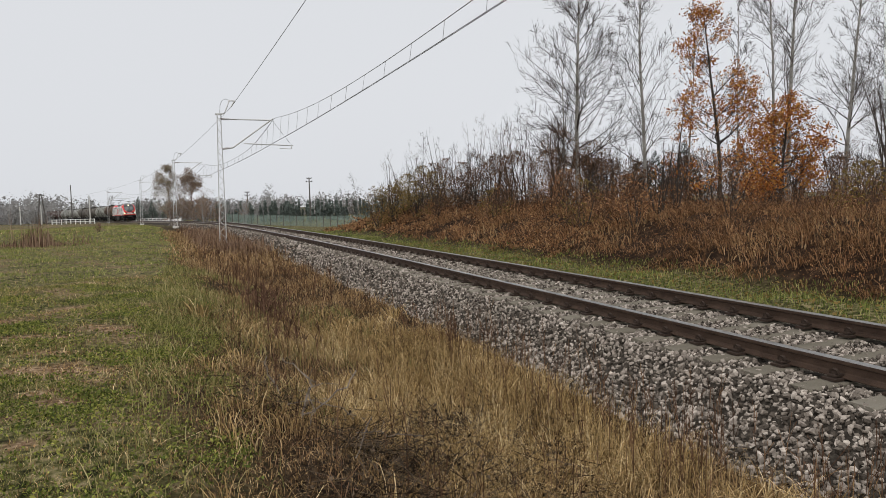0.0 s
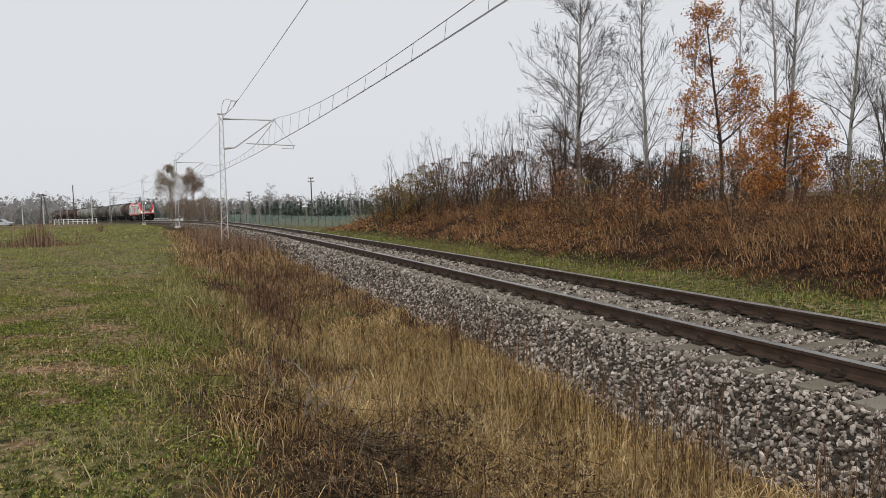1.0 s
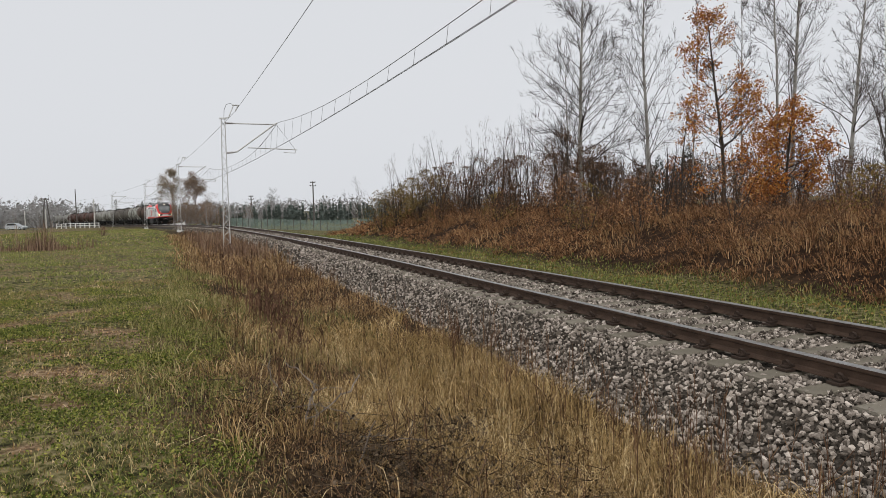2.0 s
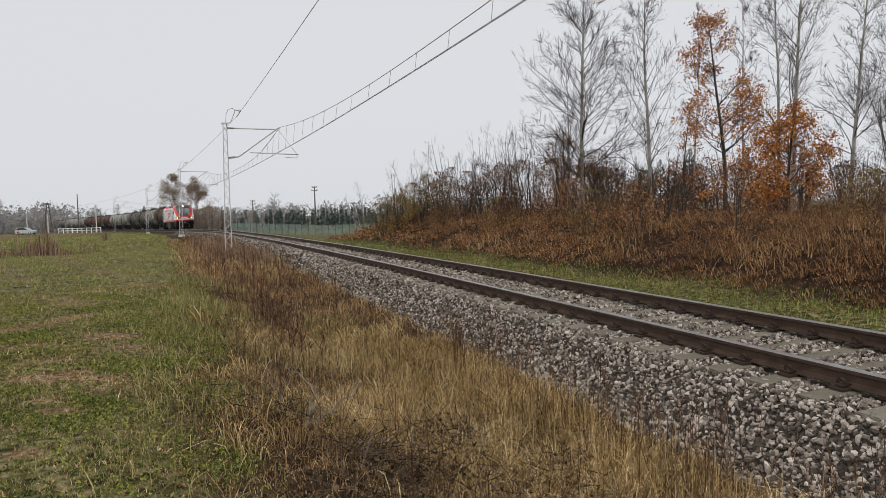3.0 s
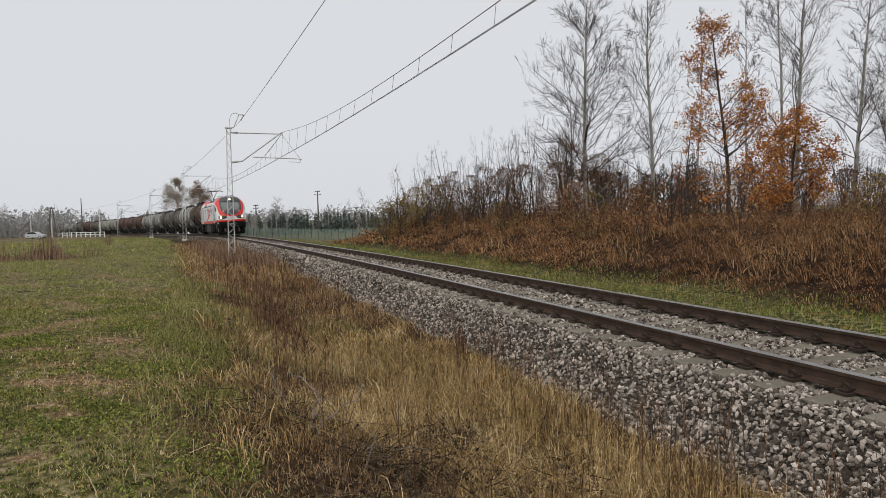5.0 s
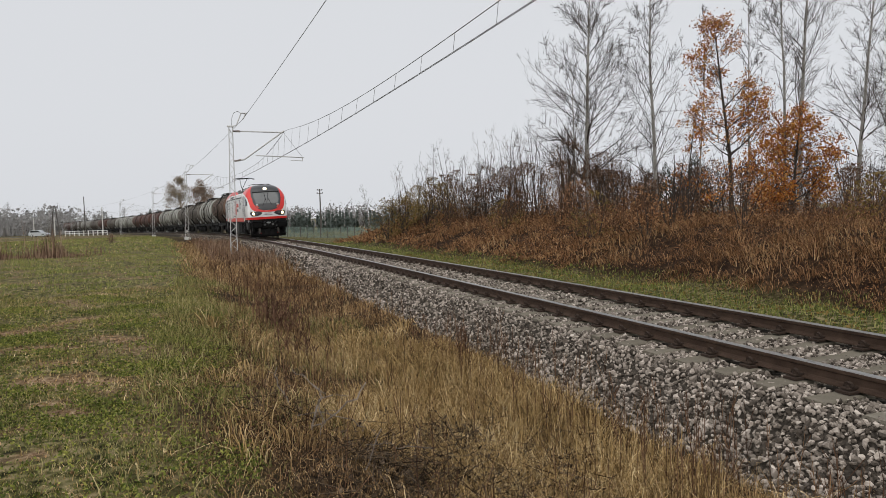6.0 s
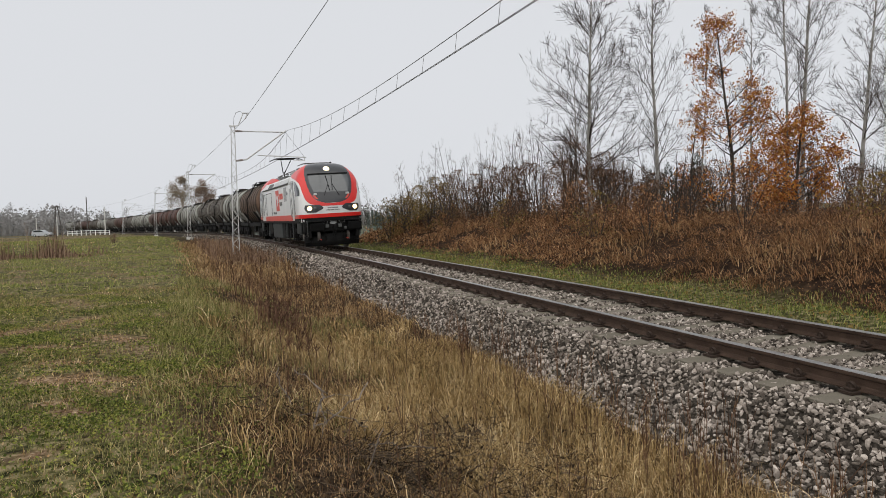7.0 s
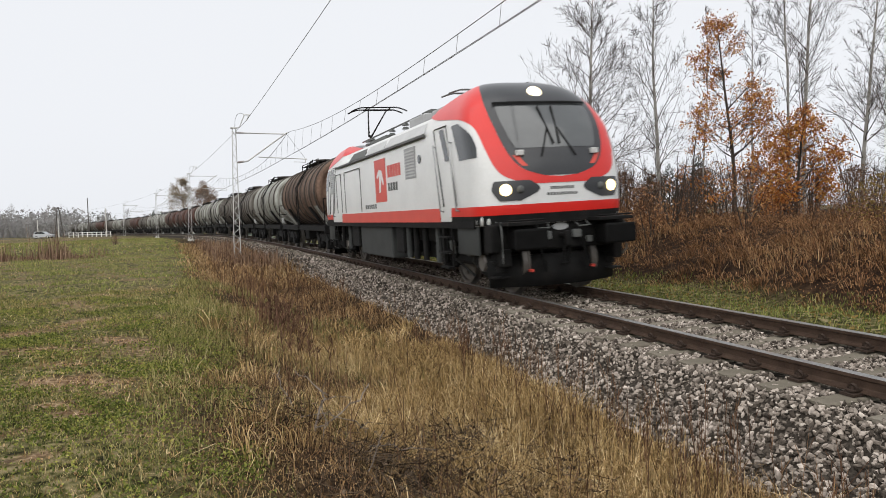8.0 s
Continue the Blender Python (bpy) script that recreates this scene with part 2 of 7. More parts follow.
def bent(bm, pts, r, n=6):
    """One bar bent through several points."""
    pts = [Vector(p) for p in pts]
    rings = []
    for i, p in enumerate(pts):
        d = (pts[min(i + 1, len(pts) - 1)] - pts[max(i - 1, 0)]).normalized()
        m = d.to_track_quat("Z", "Y").to_matrix()
        rings.append([bm.verts.new(p + m @ Vector((r * math.cos(k * math.tau / n), r * math.sin(k * math.tau / n), 0))) for k in range(n)])
    for a, b in zip(rings, rings[1:]):
        for k in range(n):
            bm.faces.new((a[k], a[(k + 1) % n], b[(k + 1) % n], b[k]))
    bm.faces.new(rings[0][::-1])
    bm.faces.new(rings[-1])
    return bm


def empty(name, m=None):
    ob = new(name)
    if m:
        ob.matrix_basis = m
    return ob


# ---- the line of the track ----
GAUGE = 1.505
CANT = 0.0464 / GAUGE
_S = np.arange(-60, 700, 0.5)
_K = 0.001168 + 8.22e-7 * np.clip(_S, 0, 400)
_A = 0.32524 + np.cumsum(_K) * 0.5
_A -= np.interp(0, _S, _A) - 0.32524
_AM = (_A[1:] + _A[:-1]) / 2
_X = np.concatenate([[0], np.cumsum(-np.sin(_AM) * 0.5)])
_Y = np.concatenate([[0], np.cumsum(np.cos(_AM) * 0.5)])
_X += 5.329 * math.cos(0.32524) - np.interp(0, _S, _X)
_Y += 5.329 * math.sin(0.32524) - np.interp(0, _S, _Y)


def drop(s):
    return 0.008 * np.maximum(0, np.asarray(s, float) - 80)


def track(s, lat, z=0.0):
    """World points from the way along the near rail, the offset to the far side and the height over the rail tops."""
    s = np.asarray(s, float)
    a = np.interp(s, _S, _A)
    l2 = lat * math.sqrt(1 - CANT * CANT) - z * CANT
    return np.stack(np.broadcast_arrays(np.interp(s, _S, _X) + np.cos(a) * l2, np.interp(s, _S, _Y) + np.sin(a) * l2, z + lat * CANT - drop(s)), -1)


def flat(s, lat, z=0.0):
    """The same, with heights from a level line, for what does not lean with the track."""
    s = np.asarray(s, float)
    a = np.interp(s, _S, _A)
    return np.stack(np.broadcast_arrays(np.interp(s, _S, _X) + np.cos(a) * lat, np.interp(s, _S, _Y) + np.sin(a) * lat, z - drop(s)), -1)


def track_coords(x, y):
    """Way along and offset from the near rail of world points."""
    g = np.stack([_X[::4], _Y[::4]], 1)
    ga, gs = _A[::4], _S[::4]
    s, lat = np.empty(len(x)), np.empty(len(x))
    for i in range(0, len(x), 4000):
        dx = x[i:i + 4000, None] - g[None, :, 0]
        dy = y[i:i + 4000, None] - g[None, :, 1]
        j = (dx * dx + dy * dy).argmin(1)
        r = np.arange(len(j))
        ddx, ddy = dx[r, j], dy[r, j]
        s[i:i + 4000] = gs[j] + (-np.sin(ga[j]) * ddx + np.cos(ga[j]) * ddy)
        lat[i:i + 4000] = np.cos(ga[j]) * ddx + np.sin(ga[j]) * ddy
    return s, lat


def wave(x, y, f, seed=0):
    """Cheap smooth unevenness between -1 and 1."""
    return (np.sin(x * f + seed + 1.7 * np.sin(y * f * 0.7 + seed)) + np.sin(y * f * 1.13 + 2.1 + seed + 1.3 * np.sin(x * f * 0.83))) * 0.5


def ease(e0, e1, v):
    u = np.clip((v - e0) / (e1 - e0), 0, 1)
    return u * u * (3 - 2 * u)


def ground_height(s, lat, x, y):
    near = np.interp(lat, [-400, -60, -7, -5.6, -4.4, -3.4, -2.5, -1.7, -1.2, 2.6, 3.0, 4.4, 5.2, 7.5, 10, 400],
                     [-0.6, -0.5, -0.15, -0.19, -0.5, -0.88, -0.9, -0.82, -0.77, -0.62, -0.32, -0.26, 0.05, 0.85, 1.05, 1.1])
    open_ = np.interp(lat, [-400, -60, -7, -5.6, -4.4, -3.4, -2.5, -1.7, -1.2, 2.6, 3.0, 5, 15, 400],
                      [-0.6, -0.5, -0.2, -0.25, -0.45, -0.55, -0.6, -0.7, -0.77, -0.62, -0.4, -0.5, -1.2, -1.3])
    k = ease(56, 43, s)
    z = near * k + open_ * (1 - k)
    rough = (0.05 * wave(x, y, 1.1) + 0.03 * wave(x, y, 3.1, 2)) * ease(60, 10, np.hypot(x, y)) * np.where(lat < -5, 0.6, 1)
    z = z + rough * np.where((lat > -1.6) & (lat < 3.0), 0, 1)
    return z - drop(s) * ease(-70, -8, lat)


def ground_at(x, y):
    s, lat = track_coords(np.atleast_1d(np.asarray(x, float)), np.atleast_1d(np.asarray(y, float)))
    return ground_height(s, lat, np.atleast_1d(x), np.atleast_1d(y))


def spread(lo, hi, fine, grow):
    """Coordinates, close together from lo to hi and ever wider beyond."""
    mid = list(np.arange(lo, hi + 1e-6, fine))
    out, step = [], fine
    v = hi
    while v < 3500:
        step *= grow
        v += step
        out.append(v)
    pre, step = [], fine
    v = lo
    while v > -3500:
        step *= grow
        v -= step
        pre.append(v)
    return np.array(pre[::-1] + mid + out)


BARE = [(-4.14, 7.45, 0.55, 0.27), (-3.6, 7.5, 0.3, 0.15), (-3.28, 6.15, 0.26, 0.14), (-3.05, 4.95, 0.2, 0.1), (-4.77, 10.1, 0.4, 0.4), (-6.4, 12.4, 0.5, 0.45), (-5.3, 9.3, 0.5, 0.22), (-3.75, 6.5, 0.22, 0.16), (-8.2, 16.5, 0.7, 0.5), (-6.8, 11.0, 0.5, 0.3), (-3.9, 5.4, 0.18, 0.12), (-3.45, 7.0, 0.35, 0.08), (-4.5, 8.2, 0.3, 0.1), (-3.1, 8.9, 0.3, 0.12), (-3.5, 5.75, 0.14, 0.09), (-4.6, 6.9, 0.25, 0.1)]


def bareness(x, y):
    """How far the turf is worn down to soil: a few patches, and weak mottling elsewhere."""
    v = 0.62 * ease(0.1, 0.6, wave(x, y, 1.9, 5) * 0.6 + wave(x, y, 4.7, 1) * 0.4)
    for cx, cy, rx, ry in BARE:
        d = np.hypot((x - cx) / rx, (y - cy) / ry) + 0.4 * wave(x, y, 6.0, cx) + 0.2 * wave(x, y, 15.0, cy)
        v = np.maximum(v, ease(1.25, 0.75, d))
    return v


def build_ground():
    gx, gy = spread(-11, 12, 0.25, 1.08), spread(-2, 24, 0.25, 1.08)
    X, Y = np.meshgrid(gx, gy)
    x, y = X.ravel(), Y.ravel()
    s, lat = track_coords(x, y)
    far = np.hypot(x, y) > 900
    z = ground_height(np.minimum(s, 420), lat, x, y)
    z = np.where(far, -3.4, z)
    nx, ny = len(gx), len(gy)
    i = np.arange(nx * ny).reshape(ny, nx)
    q = np.stack([i[:-1, :-1], i[:-1, 1:], i[1:, 1:], i[1:, :-1]], -1).reshape(-1, 4)
    me = mesh_np("ground", np.stack([x, y, z], 1), q, ground_material(), True)
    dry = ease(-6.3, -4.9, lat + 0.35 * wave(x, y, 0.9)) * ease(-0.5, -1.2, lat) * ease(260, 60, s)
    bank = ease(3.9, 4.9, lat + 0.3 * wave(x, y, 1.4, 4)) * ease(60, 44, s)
    for nm, v in (("dry", dry), ("bank", bank), ("bare", bareness(x, y) * ease(-5.0, -5.8, lat))):
        at = me.attributes.new(nm, "FLOAT", "POINT")
        at.data.foreach_set("value", v.astype(np.float32))
    tagged(new("ground", me), "uneven grassy ground with bare soil and leaf litter, shade painted under weeds", "ground", kind="structure")


def ground_material():
    m = bpy.data.materials.new("ground_soil_and_turf")
    m.use_nodes = True
    n, l = m.node_tree.nodes, m.node_tree.links
    b = n["Principled BSDF"]
    b.inputs["Roughness"].default_value = 0.95
    b.inputs["Specular IOR Level"].default_value = 0.05
    tc = n.new("ShaderNodeTexCoord")

    def noise_tex(sc, det=5):
        t = n.new("ShaderNodeTexNoise")
        t.inputs["Scale"].default_value, t.inputs["Detail"].default_value = sc, det
        l.new(tc.outputs["Object"], t.inputs["Vector"])
        return t.outputs["Fac"]

    def ramp(fac, stops):
        r = n.new("ShaderNodeValToRGB")
        el = r.color_ramp.elements
        while len(el) < len(stops):
            el.new(0.5)
        for e, (p, c) in zip(el, stops):
            e.position, e.color = p, (*c, 1)
        l.new(fac, r.inputs[0])
        return r.outputs[0]

    def mix(fac, a, c):
        x = n.new("ShaderNodeMix")
        x.data_type = "RGBA"
        l.new(fac, x.inputs["Factor"])
        l.new(a, x.inputs["A"])
        l.new(c, x.inputs["B"])
        return x.outputs["Result"]

    turf = ramp(noise_tex(10.0, 9), [(0.36, (0.018, 0.019, 0.008)), (0.5, (0.088, 0.084, 0.032)), (0.64, (0.24, 0.195, 0.108))])
    soil = ramp(noise_tex(16.0, 9), [(0.35, (0.07, 0.042, 0.024)), (0.5, (0.19, 0.12, 0.072)), (0.65, (0.36, 0.26, 0.175))])
    # Litter and brown are darkened further: painted shade below weeds and brush.
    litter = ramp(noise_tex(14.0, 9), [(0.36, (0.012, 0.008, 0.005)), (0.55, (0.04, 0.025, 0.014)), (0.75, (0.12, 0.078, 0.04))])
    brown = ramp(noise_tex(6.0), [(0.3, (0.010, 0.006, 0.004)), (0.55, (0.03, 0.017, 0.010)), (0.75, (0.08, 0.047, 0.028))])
    a1, a2, a3 = (n.new("ShaderNodeAttribute") for _ in range(3))
    a1.attribute_name, a2.attribute_name, a3.attribute_name = "dry", "bank", "bare"
    col = mix(a3.outputs["Fac"], turf, soil)
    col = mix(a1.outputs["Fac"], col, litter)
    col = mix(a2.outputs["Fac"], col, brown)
    l.new(col, b.inputs["Base Color"])
    bn = n.new("ShaderNodeBump")
    bn.inputs["Distance"].default_value = 0.05
    l.new(noise_tex(22.0), bn.inputs["Height"])
    l.new(bn.outputs[0], b.inputs["Normal"])
    return m


build_ground()

# ---- railway track ----


def sweep(name, prof, s, lat, mat, closed=True, mats=None, face_mat=None):
    """A profile of (offset, height) points carried along the track."""
    k = len(prof)
    rows = [track(s, lat + px, pz) for px, pz in prof]
    verts = np.stack(rows, 1).reshape(-1, 3)
    n = len(s)
    j = np.arange(k if closed else k - 1)
    q = np.stack([j, (j + 1) % k, (j + 1) % k + k, j + k], 1)
    f = ((np.arange(n - 1) * k)[:, None, None] + q[None]).reshape(-1, 4)
    me = mesh_np(name, verts, f, mats or mat, False)
    if face_mat is not None:
        me.polygons.foreach_set("material_index", np.tile(np.array(face_mat, np.int32), n - 1))
    return me


RAIL_PROF = [(-0.0625, -0.159), (-0.0625, -0.150), (-0.02, -0.135), (-0.009, -0.12), (-0.009, -0.055), (-0.034, -0.042), (-0.035, -0.010), (-0.028, -0.001),
             (0.028, -0.001), (0.035, -0.010), (0.034, -0.042), (0.009, -0.055), (0.009, -0.12), (0.02, -0.135), (0.0625, -0.150), (0.0625, -0.159)]
S_RAIL = np.concatenate([np.arange(-12, 60, 1.0), np.arange(60, 520, 4.0)])


def sleeper_mesh():
    bm = bmesh.new()
    pts = [(-1.25, 0.0), (-0.85, 0.0), (-0.45, -0.03), (0.45, -0.03), (0.85, 0.0), (1.25, 0.0)]
    rows = []
    for x, t in pts:
        rows.append([bm.verts.new((x, y, z)) for y, z in ((-0.15, -0.18), (-0.12, t - 0.015), (-0.10, t), (0.10, t), (0.12, t - 0.015), (0.15, -0.18))])
    for a, b in zip(rows, rows[1:]):
        for i in range(6):
            bm.faces.new((a[i], b[i], b[(i + 1) % 6], a[(i + 1) % 6]))
    bm.faces.new(rows[0])
    bm.faces.new(rows[-1][::-1])
    bmesh.ops.recalc_face_normals(bm, faces=bm.faces)
    me = bpy.data.meshes.new("sleeper")
    bm.to_mesh(me)
    bm.free()
    me.materials.append(M_SLEEPER)
    return me


def clip_mesh():
    """A ribbed plate's clamp with its bolt, seen from one side of a rail foot."""
    bm = bmesh.new()
    box(bm, (-0.075, 0.0, -0.015), (0.075, 0.11, 0.008))
    box(bm, (-0.045, -0.03, 0.012), (0.045, 0.075, 0.035), 0.006)
    rod(bm, (0, 0.035, 0.0), (0, 0.035, 0.075), 0.014, n=6)
    rod(bm, (0, 0.035, 0.033), (0, 0.035, 0.06), 0.027, n=6)
    bmesh.ops.create_cone(bm, cap_ends=True, segments=8, radius1=0.05, radius2=0.045, depth=0.03, matrix=Matrix.Translation((0, 0.03, 0.042)) @ Matrix.Rotation(radians(75), 4, "X"))
    me = bpy.data.meshes.new("rail_clip")
    bm.to_mesh(me)
    bm.free()
    me.materials.append(M_CLIP)
    return me


def track_pose(s, lat, z=0.0):
    """Pose on the track: x across to the far side, y along, z up with the cant."""
    p = track(s, lat, z)
    a = float(np.interp(s, _S, _A))
    across = Vector((math.cos(a), math.sin(a), CANT)).normalized()
    along = Vector((-math.sin(a), math.cos(a), 0))
    up = across.cross(along)
    m = Matrix((across, along, up)).transposed().to_4x4()
    m.translation = Vector(p)
    return m


def build_track():
    line = tagged(empty("railway_track"), "single railway track with rusty rails on concrete sleepers", "railway track", kind="structure")
    fm = [0] * 16
    fm[7], fm[6], fm[8] = 1, 1, 1
    for lat in (0.0, GAUGE):
        part("rail", sweep("rail", RAIL_PROF, S_RAIL, lat, None, True, [M_RAIL, M_RAILTOP], fm), None, line, "dark rusty steel rail with a worn bright top")
    sm, cm = sleeper_mesh(), clip_mesh()
    top = -0.18
    for i in range(290):
        s = -4.14 + 0.6 * i
        o = new("sleeper", sm)
        o.parent = line
        o.matrix_basis = track_pose(s, GAUGE / 2, top) @ Matrix.Rotation(0.01 * math.sin(i * 7.3), 4, "Z")
    for i in range(75):
        s = -0.54 + 0.6 * i
        for lat in (0.0, GAUGE):
            for sd in (-1, 1):
                o = new("rail_clip", cm)
                o.parent = line
                o.matrix_basis = track_pose(s, lat + sd * 0.055, -0.160) @ Matrix.Rotation(radians(90 if sd < 0 else -90), 4, "Z")
    # sleepers far along the line, too small to tell apart
    v, q = tube_mesh(track(np.arange(170, 420, 0.6), -0.5, -0.24), track(np.arange(170, 420, 0.6), 2.0, -0.24), np.full(417, 0.12), np.full(417, 0.12), 4)
    tagged(part("distant_sleepers", mesh_np("distant_sleepers", v, q, M_SLEEPER), None, line), kind="stuff")


BALLAST = [(-1.32, -0.76), (-1.15, -0.68), (-0.62, -0.27), (-0.5, -0.225), (0.0, -0.215), (0.3, -0.235), (1.2, -0.235), (1.5, -0.215), (2.05, -0.225), (2.2, -0.27), (2.75, -0.6)]


def ballast_height(lat):
    return np.interp(lat, [p[0] for p in BALLAST], [p[1] for p in BALLAST])


def stones(s, lat, size, sides):
    """Broken stones: cut and squashed solids lying on the bed."""
    k = len(s)
    p = track(s, lat, ballast_height(lat) + size * np.random.uniform(-0.12, 0.5, k))
    if sides == 12:
        g = (1 + 5 ** 0.5) / 2
        base = np.array([(-1, g, 0), (1, g, 0), (-1, -g, 0), (1, -g, 0), (0, -1, g), (0, 1, g), (0, -1, -g), (0, 1, -g), (g, 0, -1), (g, 0, 1), (-g, 0, -1), (-g, 0, 1)]) / 1.9
        tri = np.array([(0, 11, 5), (0, 5, 1), (0, 1, 7), (0, 7, 10), (0, 10, 11), (1, 5, 9), (5, 11, 4), (11, 10, 2), (10, 7, 6), (7, 1, 8),
                        (3, 9, 4), (3, 4, 2), (3, 2, 6), (3, 6, 8), (3, 8, 9), (4, 9, 5), (2, 4, 11), (6, 2, 10), (8, 6, 7), (9, 8, 1)])
    else:
        base = np.array([(1, 0, 0), (-1, 0, 0), (0, 1, 0), (0, -1, 0), (0, 0, 1), (0, 0, -1.0)])
        tri = np.array([(0, 2, 4), (2, 1, 4), (1, 3, 4), (3, 0, 4), (2, 0, 5), (1, 2, 5), (3, 1, 5), (0, 3, 5)])
    v = base[None] * (1 + 0.45 * (np.random.rand(k, len(base), 1) - 0.5) * 2)
    v = v * (np.random.rand(k, 1, 3) * 0.85 + 0.42)
    q = np.random.randn(k, 4)
    q /= np.linalg.norm(q, axis=1)[:, None]
    w, x, y, z = q.T
    R = np.stack([np.stack([1 - 2 * (y * y + z * z), 2 * (x * y - z * w), 2 * (x * z + y * w)], -1),
                  np.stack([2 * (x * y + z * w), 1 - 2 * (x * x + z * z), 2 * (y * z - x * w)], -1),
                  np.stack([2 * (x * z - y * w), 2 * (y * z + x * w), 1 - 2 * (x * x + y * y)], -1)], 1)
    v = np.einsum("kij,kvj->kvi", R, v) * (size * 0.5)[:, None, None] + p[:, None]
    f = (np.arange(k) * len(base))[:, None, None] + tri[None]
    return v.reshape(-1, 3), f.reshape(-1, 3)


def scatter_bed(s0, s1, per_m2, lo=-1.32, hi=2.6):
    k = int((s1 - s0) * (hi - lo) * per_m2)
    s, lat = np.random.uniform(s0, s1, k), np.random.uniform(lo, hi, k)
    on_rail = (np.abs(lat) < 0.085) | (np.abs(lat - GAUGE) < 0.085)
    ph = np.abs(((s + 4.14) / 0.6 + 0.5) % 1 - 0.5) * 0.6
    on_sleeper = (ph < 0.082) & (lat > -0.2) & (lat < 1.8) & (np.random.rand(k) > 0.14)
    on_sleeper |= (ph < 0.075) & (lat > -0.42) & (lat <= -0.2) & (np.random.rand(k) > 0.5)
    keep = ~on_rail & ~on_sleeper
    return s[keep], lat[keep]


def build_ballast():
    bed = sweep("ballast_bed", BALLAST, S_RAIL, 0.0, M_BEDSHADE, closed=False)
    bed_ob = tagged(new("ballast_bed", bed), "grey crushed stone bed under the railway track, darkened as shade between stones", "ballast", kind="structure")
    rs = np.random.RandomState(4)
    parts = []
    for s0, s1, dens, lo, hi, sides in ((-10, 1.5, 150, 0.05, 0.09, 6), (1.5, 9.5, 1050, 0.026, 0.064, 12), (9.5, 17, 640, 0.034, 0.074, 6), (17, 30, 300, 0.05, 0.095, 6), (30, 62, 95, 0.07, 0.12, 6), (62, 120, 26, 0.08, 0.14, 6)):
        s, lat = scatter_bed(s0, s1, dens)
        size, close = np.random.uniform(lo, hi, len(s)), (lat < 0.1) & (sides == 12)
        for m, n in ((close, 12), (~close, 6)):
            if m.any():
                parts.append(stones(s[m], lat[m], size[m], n))
    v, f = join_np(parts)
    tagged(part("ballast_stones", mesh_np("ballast_stones", v, f, M_STONE), None, bed_ob, "loose grey and pinkish crushed stones"), kind="stuff")
    # the stones nearest to the viewer, one by one
    shapes = []
    for i in range(12):
        v, f = stones(np.zeros(1), np.zeros(1), np.array([0.052]), 12)
        shapes.append(mesh_np("stone", v - v.mean(0), f, M_STONEP))
    s, lat = scatter_bed(3.2, 6.4, 130, -1.25, -0.45)
    for i in range(min(280, len(s))):
        o = new("stone", shapes[i % 12])
        o.parent = bed_ob
        o.location = track(s[i], lat[i], float(ballast_height(lat[i])) + 0.03)
        o.rotation_euler = (i * 1.3, i * 2.1, i * 0.7)


# ---- overhead line ----
MASTS = [(45.2, -2.72), (90.5, -2.85), (140.0, -2.85), (193.0, -2.85), (262.0, -2.85), (335.0, -2.85)]
CONTACT, CARRIER = 5.3, 6.85


def mast_pose(s, lat):
    a = float(np.interp(s, _S, _A))
    z = float(ground_at(*flat(s, lat)[:2])[0])
    m = Matrix.Rotation(a, 4, "Z") @ Matrix.Rotation(radians(0.8), 4, "Y")
    p = flat(s, lat)
    m.translation = Vector((p[0], p[1], z))
    return m


